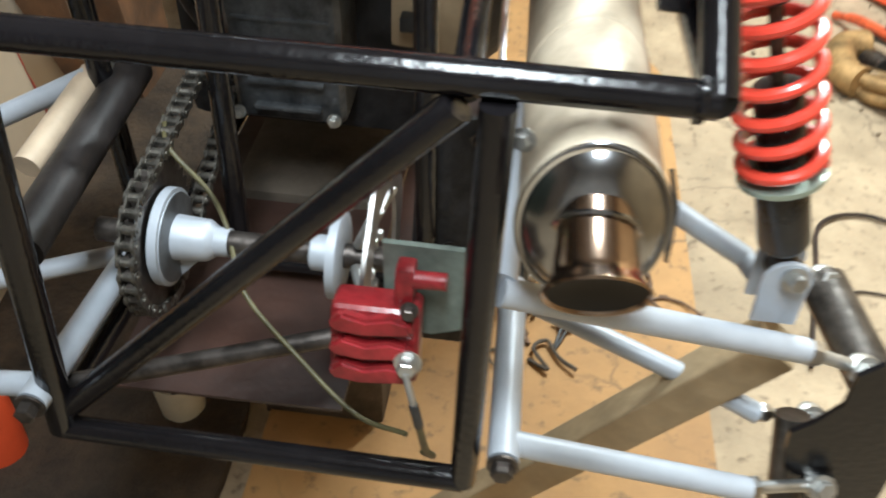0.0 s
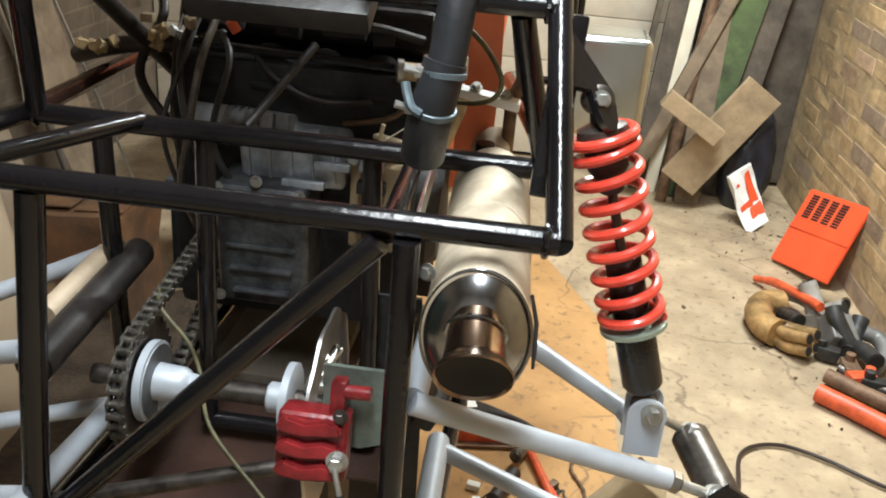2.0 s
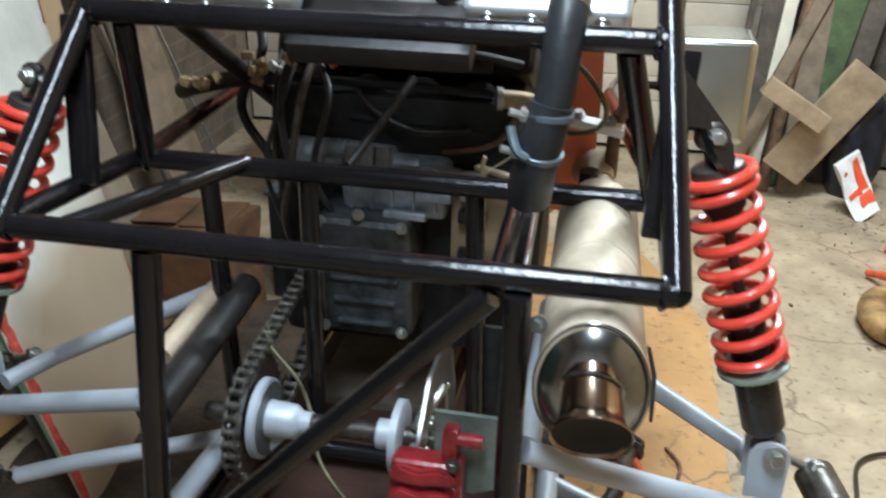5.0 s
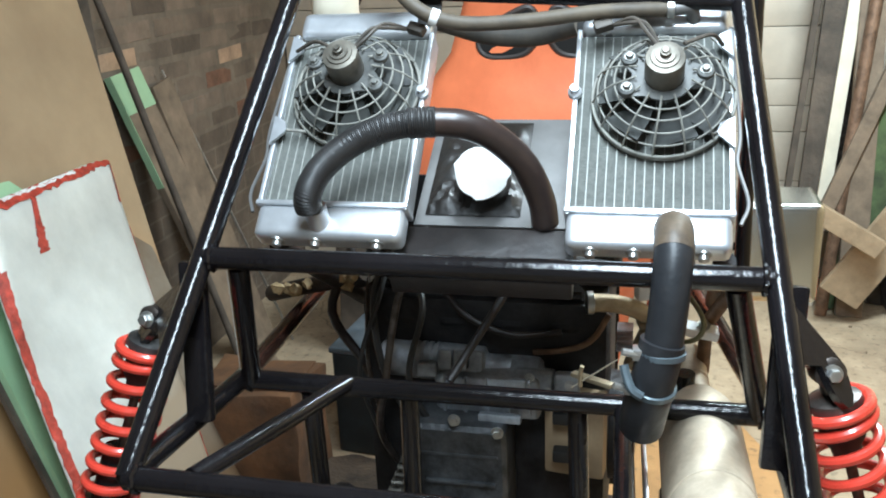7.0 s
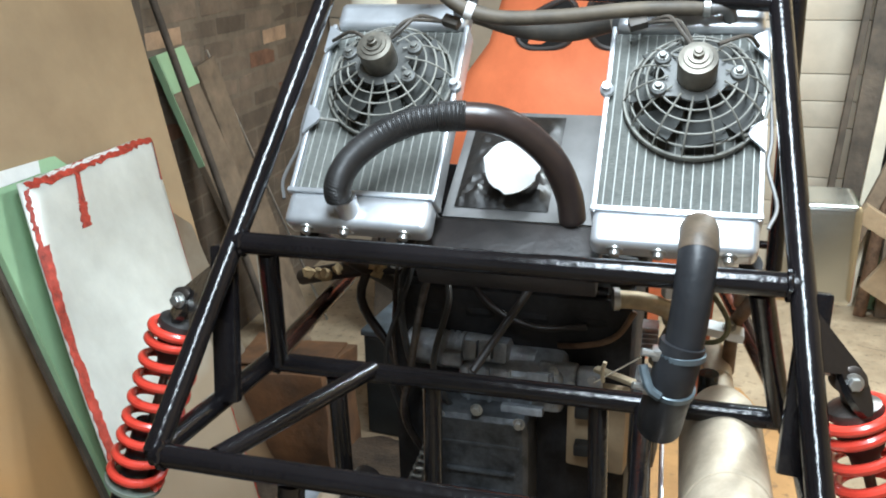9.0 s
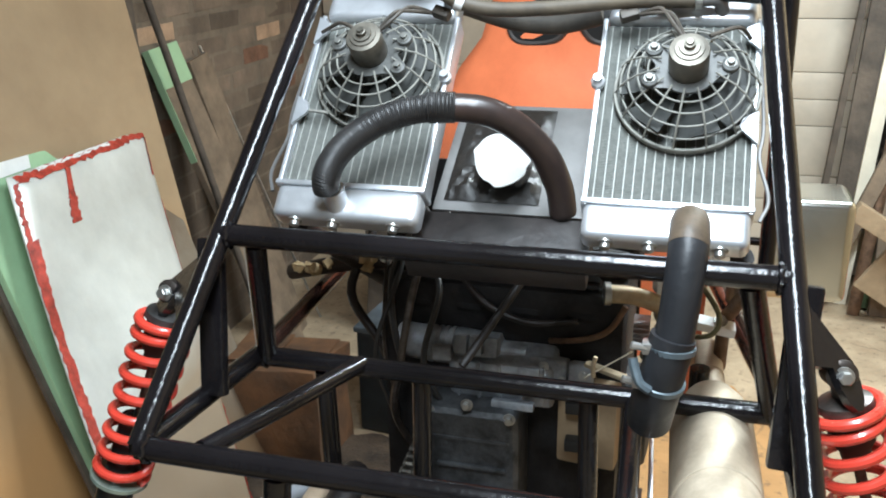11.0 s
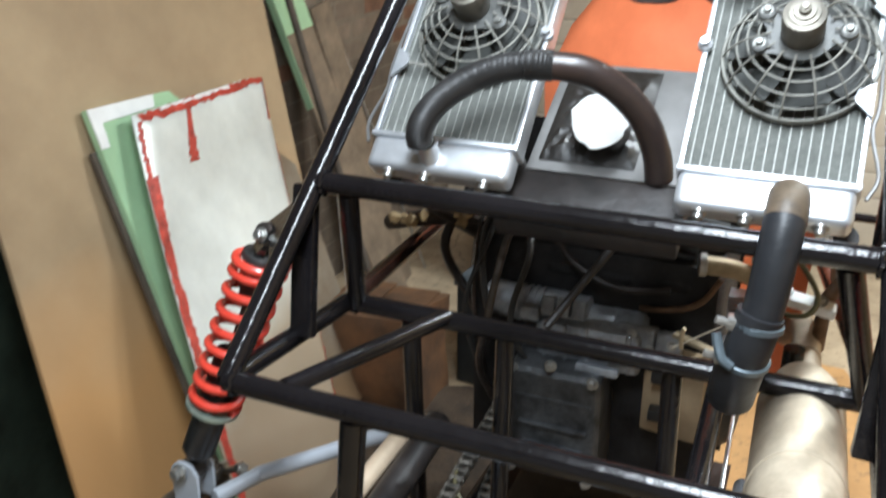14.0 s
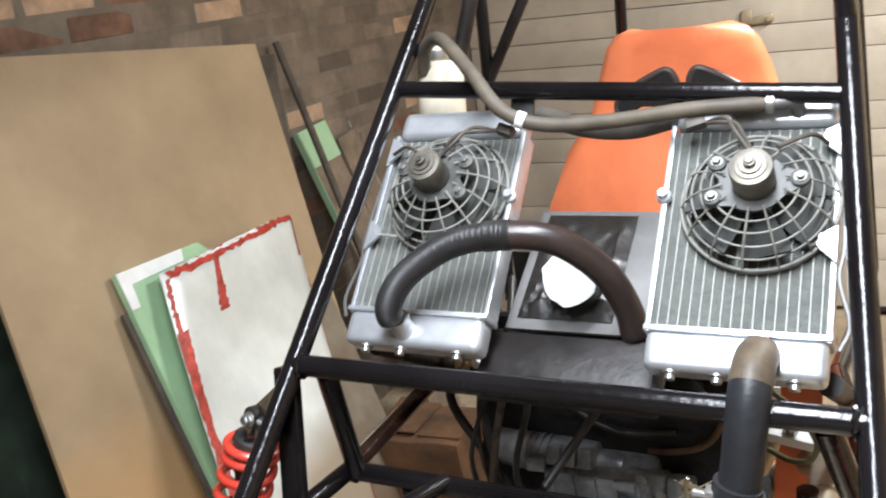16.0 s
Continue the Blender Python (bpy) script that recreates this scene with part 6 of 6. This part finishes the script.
def pipes(name, lines, r, mat, label, category, holes=True):
    """A thing of bent open pipes."""
    first = None
    for pts in lines:
        path = curve_points(pts, 7)
        ob = part(name if first is None else "branch", sweep(bmesh.new(), path, r, 16), mat, first)
        if first is None:
            first = tagged(ob, label, category)
        # A black disc paints the shade inside the open end.
        if holes:
            e, q = path[-1], (path[-1] - path[-2]).normalized()
            part("mouth", lathe(bmesh.new(), e - q * 0.002, q, [(0, r * 0.78), (0.004, r * 0.78)], 18), soot_shade, first)
    return first


# Four pipes that end side by side in one collector.
end_d = Vector((0.62, -0.72, 0.25)).normalized()
end_u = end_d.cross(Vector((0, 0, 1))).normalized()
end_v = end_u.cross(end_d)
lines = []
for k, (du, dv) in enumerate(((-0.019, 0.016), (0.019, 0.012), (-0.012, -0.020), (0.022, -0.024))):
    e = Vector((1.185, 2.050, 0.068)) + end_u * du + end_v * dv
    lines.append([Vector((1.135, 2.31, 0.046 + 0.3 * dv)), Vector((1.085, 2.27 + du, 0.050 + 0.4 * dv)), Vector((1.075 + 0.5 * du, 2.17, 0.055 + 0.6 * dv)), e - end_d * 0.085, e])
pipes("exhaust_manifold", lines, 0.0185, ochre, "scorched ochre four-into-one exhaust manifold on the floor", "exhaust manifold")
pipes("curved_pipe", [[Vector((1.16, 2.335, 0.046)), Vector((1.10, 2.31, 0.046)), Vector((1.068, 2.23, 0.046)), Vector((1.075, 2.15, 0.046)), Vector((1.10, 2.11, 0.05))]], 0.043, ochre, "scorched ochre bent exhaust pipe on the floor", "exhaust pipe", holes=False)
for a, b, r, mat, label in (((1.275, 2.40, 0.05), (1.335, 2.285, 0.085), 0.030, dusty_board, "dusty tan pipe stub on the floor"), ((1.19, 2.41, 0.05), (1.245, 2.275, 0.080), 0.024, alu_dull, "dull grey pipe stub on the floor"), ((1.16, 2.28, 0.03), (1.185, 2.21, 0.045), 0.028, dark_steel, "dark steel pipe collar on the floor"), ((1.33, 2.10, 0.04), (1.345, 1.985, 0.062), 0.026, plastic_black, "black rubber elbow on the floor")):
    pipes("pipe_stub", [[Vector(a), Vector(a).lerp(Vector(b), 0.5) + Vector((0, 0, 0.006)), Vector(b)]], r, mat, label, "pipe")
pipes("hose_tee", [[(1.23, 2.22, 0.04), (1.28, 2.28, 0.05), (1.33, 2.26, 0.09)], [(1.25, 2.24, 0.05), (1.24, 2.30, 0.09), (1.22, 2.33, 0.13)]], 0.030, material("dusty_silicone", (0.30, 0.28, 0.25), 0.6, vary=0.2, scale=20), "dusty grey branched hose on the floor", "hose")
pipes("hose_tee", [[(1.30, 2.08, 0.03), (1.34, 2.16, 0.05), (1.36, 2.20, 0.09)], [(1.31, 2.10, 0.04), (1.27, 2.14, 0.10), (1.26, 2.17, 0.13)]], 0.026, plastic_black, "black rubber pipe elbow on the floor", "hose")
pipes("hose_tee", [[(1.35, 2.00, 0.03), (1.40, 2.06, 0.05), (1.40, 2.13, 0.06), (1.36, 2.15, 0.07)]], 0.024, alu_dull, "grey bent alloy pipe on the floor", "pipe")
pipes("orange_tube", [[(1.15, 1.83, 0.03), (1.22, 1.77, 0.03), (1.30, 1.69, 0.032)]], 0.026, orange_paint, "orange painted steel tube on the floor", "tube")
pipes("steel_tube", [[(1.20, 1.93, 0.03), (1.30, 1.84, 0.03), (1.42, 1.75, 0.035)]], 0.022, rust, "brown rusty steel tube on the floor", "tube")
pipes("steel_tube", [[(1.25, 1.98, 0.025), (1.34, 1.90, 0.025), (1.43, 1.83, 0.03)]], 0.020, dark_steel, "dark steel tube on the floor", "tube")
st = part("crowbar", sweep(bmesh.new(), curve_points([(1.13, 2.56, 0.02), (1.15, 2.52, 0.035), (1.17, 2.45, 0.06), (1.22, 2.26, 0.10), (1.235, 2.20, 0.11)], 6), [0.012] * 8 + [0.015] * 17, 12), orange_paint)
tagged(st, "red painted bar resting on the pile of pipes", "bar")
st = part("bracket_plate", box(bmesh.new(), (1.285, 2.15, 0.065), (0.085, 0.10, 0.055), pose(0, 0, 0, 25, 8, 12), bevel=0.006), alu_dull, smooth=False)
tagged(st, "grey alloy bracket block among the pipes", "bracket")
rng = random.Random(11)
for k in range(5):
    c = Vector((1.24 + 0.035 * k + rng.uniform(-0.02, 0.02), 2.06 - 0.06 * k + rng.uniform(-0.03, 0.03), 0.03))
    a = rng.uniform(0, 3)
    bm = box(bmesh.new(), (0, 0, 0), (rng.uniform(0.05, 0.09), rng.uniform(0.03, 0.05), 0.04), None, bevel=0.006)
    lathe(bm, (0.02, 0, 0.02), (0, 0, 1), [(0, 0.014), (0.02, 0.014), (0.022, 0.01)], 14)
    ob = part("engine_fitting", bm, (plastic_black, rust, orange_paint, plastic_black, dark_steel)[k])
    ob.matrix_world = Matrix.Translation(c) @ Matrix.Rotation(a, 4, "Z")
    tagged(ob, ("black plastic engine fitting on the floor", "rusty metal fitting on the floor", "orange painted bracket on the floor", "black plastic engine fitting on the floor", "dark steel fitting on the floor")[k], "fitting", group="loose fittings on the floor")
st = part("air_hose", sweep(bmesh.new(), curve_points([(0.80, 1.10, 0.01), (0.86, 1.38, 0.01), (0.895, 1.53, 0.011), (0.99, 1.585, 0.010), (1.10, 1.55, 0.010), (1.22, 1.47, 0.010), (1.38, 1.40, 0.010)], 10), 0.0052, 10), rust_rubber)
tagged(st, "thin brown-black hose curving over the floor", "hose")
st = part("wire", sweep(bmesh.new(), curve_points([(0.86, 1.30, 0.006), (0.95, 1.33, 0.006), (1.06, 1.31, 0.006), (1.15, 1.27, 0.006)], 8), 0.003, 6), rust_rubber)
tagged(st, "thin brown wire lying on the floor", "wire")
rng = random.Random(21)
for k in range(10):
    c = Vector((0.21 + 0.29 * rng.random(), 1.02 + 0.28 * rng.random(), 0.017))
    pts = [c]
    for j in range(5):
        pts.append(pts[-1] + Vector((rng.uniform(-0.05, 0.05), rng.uniform(-0.05, 0.05), 0)))
        pts[-1].z = 0.016 + rng.uniform(0, 0.012)
    st = part("wire", sweep(bmesh.new(), curve_points(pts, 5), rng.uniform(0.002, 0.0045), 6), (plastic_black, rust, dark_wood)[k % 3])
    tagged(st, ("tangled black wire on the floor board", "rusty curled wire on the floor board", "dark brown cord on the floor board")[k % 3], "wire", group="tangled wires under the kart")
for k in range(6):
    c = Vector((0.24 + 0.26 * rng.random(), 1.04 + 0.26 * rng.random(), 0.022))
    ob = part("wire_plug", box(bmesh.new(), (0, 0, 0), (0.03, 0.018, 0.016), None, bevel=0.003), (plastic_black, white_paper, rust)[k % 3])
    ob.matrix_world = Matrix.Translation(c) @ Matrix.Rotation(rng.uniform(0, 3), 4, "Z")
    tagged(ob, ("small black wiring plug on the floor board", "small white wiring plug on the floor board", "small rusty clip on the floor board")[k % 3], "plug", group="small plugs under the kart")
chips = bmesh.new()
for k in range(70):
    u = rng.random()
    c = Vector((1.40 - 0.62 * u * rng.random(), 1.62 + 1.75 * rng.random(), 0.004))
    r = rng.uniform(0.002, 0.006)
    box(chips, c, (r * rng.uniform(1, 2.4), r * rng.uniform(0.7, 1.5), 0.006 + 0.3 * r), pose(0, 0, 0, rng.uniform(-12, 12), rng.uniform(-12, 12), rng.uniform(0, 180)))
tagged(part("floor_grit", chips, material("dark_floor_grit", (0.24, 0.18, 0.115), 0.9, vary=0.5, scale=30), smooth=False), "brown grit and chips scattered over the concrete", "grit", kind="stuff")
st = part("tool_handle", sweep(bmesh.new(), [(0.40, 1.34, 0.022), (0.47, 1.17, 0.022)], 0.008, 8), red_plastic)
tagged(st, "thin red tool handle on the floor board", "tool")
st = part("plastic_cup", lathe(bmesh.new(), (-0.33, 0.83, 0), (0, 0, 1), [(0, 0.035), (0.005, 0.037), (0.10, 0.044), (0.103, 0.044), (0.10, 0.041), (0.01, 0.033)], 24), white_plastic)
tagged(st, "cloudy white plastic cup on the floor", "cup")
st = part("red_bottle", lathe(bmesh.new(), (-0.60, 0.70, 0), (0, 0, 1), [(0, 0.04), (0.004, 0.045), (0.13, 0.045), (0.15, 0.035), (0.165, 0.015), (0.19, 0.014)], 24), red_plastic)
tagged(st, "red plastic bottle on the floor", "bottle")


def sagging_box(name, x0, x1, y0, y1, h, seed, mat, label, category):
    """A damp box whose walls bulge and whose closed top sags."""
    bm = box(bmesh.new(), ((x0 + x1) / 2, (y0 + y1) / 2, h / 2), (x1 - x0, y1 - y0, h), None, bevel=0.006)
    bmesh.ops.subdivide_edges(bm, edges=[e for e in bm.edges if e.calc_length() > 0.1], cuts=7, use_grid_fill=True)
    for v in bm.verts:
        k = min(1, v.co.z / 0.05)
        v.co += k * Vector((noise.noise(v.co * 5 + Vector((seed, 0, 0))), noise.noise(v.co * 5 + Vector((0, seed, 9))), 0.8 * noise.noise(v.co * 4 + Vector((3, 0, seed))))) * 0.028
        v.co.z = max(0.0, v.co.z)
    ob = part(name, bm, mat, auto=50)
    tagged(ob, label, category)
    zt = h + 0.004
    for a, b in ((x0 + 0.02, (x0 + x1) / 2 - 0.004), ((x0 + x1) / 2 + 0.004, x1 - 0.02)):
        part("flap", plate(bmesh.new(), [(a, y0 + 0.02, zt), (b, y0 + 0.02, zt + 0.008), (b, y1 - 0.02, zt + 0.008), (a, y1 - 0.02, zt)], (0, 0, 1), 0.004), mat, ob)
    return ob


# This box takes the place of a crumpled orange-tan bag.
sagging_box("cardboard_box", -1.06, -0.74, 1.74, 1.96, 0.33, 4.1, brown_card, "brown flapped box in place of a crumpled orange-tan bag", "box")
# Added box that hides bright floor, so the gap behind the kart stays dark.
tub = part("dark_filler_box", box(bmesh.new(), (-0.56, 2.16, 0.17), (0.32, 0.34, 0.34), pose(0, 0, 0, 0, 0, -6), bevel=0.012, segments=3), material("dark_teal_card", (0.020, 0.026, 0.029), 0.55, vary=0.25, scale=12), smooth=False)
tagged(tub, "added dark box with a dusty blue-grey lid", "box")
part("lid", box(bmesh.new(), (-0.56, 2.16, 0.349), (0.332, 0.352, 0.020), pose(0, 0, 0, 0, 0, -6), bevel=0.006), material("dusty_blue_grey_plastic", (0.075, 0.092, 0.11), 0.5, vary=0.35, scale=10), tub, "dusty blue-grey lid", smooth=False)
sagging_box("cardboard_box", -0.95, -0.40, 2.68, 3.25, 0.46, 7.3, dark_wood, "dark mould-stained cardboard box near the garage door", "box")

# A salvaged linkage on the floor board.
link = part("pedal_linkage", box(bmesh.new(), (0.28, 1.430, 0.040), (0.185, 0.030, 0.035), Matrix.Rotation(0.16, 4, "Z"), bevel=0.004), orange_paint)
tagged(link, "orange painted steel linkage with black cables on the board", "linkage")
part("lower_flange", box(bmesh.new(), (0.28, 1.425, 0.018), (0.19, 0.05, 0.010), Matrix.Rotation(0.16, 4, "Z"), bevel=0.002), rust, link)
part("diagonal_strut", sweep(bmesh.new(), [(0.365, 1.43, 0.03), (0.43, 1.25, 0.022)], 0.010, 10), orange_paint, link)
part("joint_boot", lathe(bmesh.new(), (0.375, 1.425, 0.045), (-0.3, -0.9, 0.1), [(0, 0.016), (0.006, 0.024), (0.012, 0.026), (0.016, 0.012), (0.06, 0.009), (0.062, 0.016), (0.10, 0.016), (0.105, 0.012)], 20), carrier_steel, link, "greasy grey joint with a rubber boot")
for k in range(4):
    part("cable", sweep(bmesh.new(), curve_points([(0.10, 1.50 + 0.02 * k, 0.03), (0.17, 1.49 + 0.012 * k, 0.06), (0.25, 1.47 + 0.008 * k, 0.072), (0.33, 1.465, 0.066), (0.385, 1.45, 0.05), (0.39, 1.42, 0.055)], 6), 0.007, 10), brown_cable, link)
part("tape_flag", box(bmesh.new(), (0.215, 1.475, 0.080), (0.05, 0.022, 0.006), pose(0, 0, 0, 15, 5, 25), bevel=0.001), white_paper, link, "white tape flag")
for a, b in (((0.165, 1.36, 0.03), (0.185, 1.235, 0.028)), ((0.345, 1.31, 0.03), (0.315, 1.235, 0.028))):
    st = part("hand_grip", lathe(bmesh.new(), a, Vector(b) - Vector(a), [(0, 0.012), (0.004, 0.017), (0.06, 0.016), (0.11, 0.018), (0.115, 0.012)], 18), brown_cable)
    tagged(st, "worn black rubber grip on the floor board", "grip")
st = part("frayed_cord", sweep(bmesh.new(), curve_points([(0.45, 1.48, 0.018), (0.48, 1.42, 0.020), (0.475, 1.36, 0.018), (0.50, 1.30, 0.018), (0.505, 1.24, 0.018)], 8), [0.004 + 0.0012 * math.sin(i * 2.1) for i in range(33)], 8), rust)
tagged(st, "frayed brown cord lying on the floor board", "cord")


# ---- bricks, last ----
def brick_meshes(n, depth):
    rng = random.Random(9)
    made = []
    for k in range(n):
        bm = box(bmesh.new(), (0, 0, 0), (depth, 0.2175, 0.0665), None)
        for v in bm.verts:
            v.co += Vector((rng.uniform(-0.0015, 0.0015), rng.uniform(-0.006, 0.006), rng.uniform(-0.005, 0.005)))
        bmesh.ops.bevel(bm, geom=bm.edges[:], offset=0.0055, segments=1, affect="EDGES")
        me = bpy.data.meshes.new("brick")
        bm.to_mesh(me)
        bm.free()
        made.append(me)
    return made


def brick_wall(wall, x, y0, y1, z0, z1, count, inward, mats, seed):
    """Running-bond bricks that stand a few millimetres proud of the wall's mortar; those in the box are parts, the rest is one mesh."""
    rng = random.Random(seed)
    meshes = {}
    for mat in mats:
        meshes[mat.name] = brick_meshes(5, 0.02)
        for me in meshes[mat.name]:
            me.materials.append(mat)
    rest = bmesh.new()
    made = 0
    rows = int(H / 0.076)
    for r in range(rows):
        z = 0.038 + 0.076 * r
        k = 0
        y = YB + (0.0575 if r % 2 else -0.0575)
        while y < YF:
            yc = y + 0.115
            y += 0.229
            if yc - 0.11 < YB or yc + 0.11 > YF:
                continue
            px = x + inward * (-0.010 + rng.uniform(0.0002, 0.0014))
            if y0 < yc < y1 and z0 < z < z1 and made < count:
                mat = mats[0] if rng.random() < 0.78 else rng.choice(mats[1:])
                ob = new("brick", rng.choice(meshes[mat.name]))
                ob.parent = wall
                ob.location = (px, yc + rng.uniform(-0.005, 0.005), z + rng.uniform(-0.003, 0.003))
                ob.rotation_euler = (rng.uniform(-0.022, 0.022), 0, rng.uniform(-0.008, 0.008))
                made += 1
            else:
                box(rest, (px, yc, z), (0.02, 0.2175, 0.0665))
    me = bpy.data.meshes.new("brickwork")
    rest.to_mesh(me)
    rest.free()
    me.materials.append(mats[0])
    ob = new("brickwork", me)
    ob.parent = wall
    ob["kind"] = "stuff"


brick_pale = material("pale_scraped_brick", (0.44, 0.30, 0.19), 0.9, vary=0.25, scale=9, bump=0.5, bump_scale=28, obj_random=0.15, world_space=True)
brick_dark = material("dark_brown_brick", (0.165, 0.125, 0.09), 0.9, vary=0.4, scale=7, second=(0.11, 0.085, 0.06), bump=0.6, bump_scale=26, spots=0.4, spot_scale=6, obj_random=0.38, world_space=True)
brick_grey = material("purple_grey_brick", (0.29, 0.215, 0.15), 0.9, vary=0.3, scale=9, second=(0.21, 0.15, 0.10), bump=0.6, bump_scale=24, spots=0.4, spot_scale=6, obj_random=0.2, world_space=True)
brick_orange = material("scraped_orange_brick", (0.21, 0.11, 0.065), 0.9, vary=0.3, scale=9, bump=0.5, bump_scale=28, obj_random=0.15, world_space=True)
brick_wall(wall_right, XR, 1.5, 3.6, 0.0, 1.35, 160, -1, (brick_mat, brick_pale, brick_grey), 1)
brick_wall(wall_left, XL, 0.9, 3.6, 0.85, 2.0, 170, 1, (brick_dark, brick_pale, brick_orange), 2)
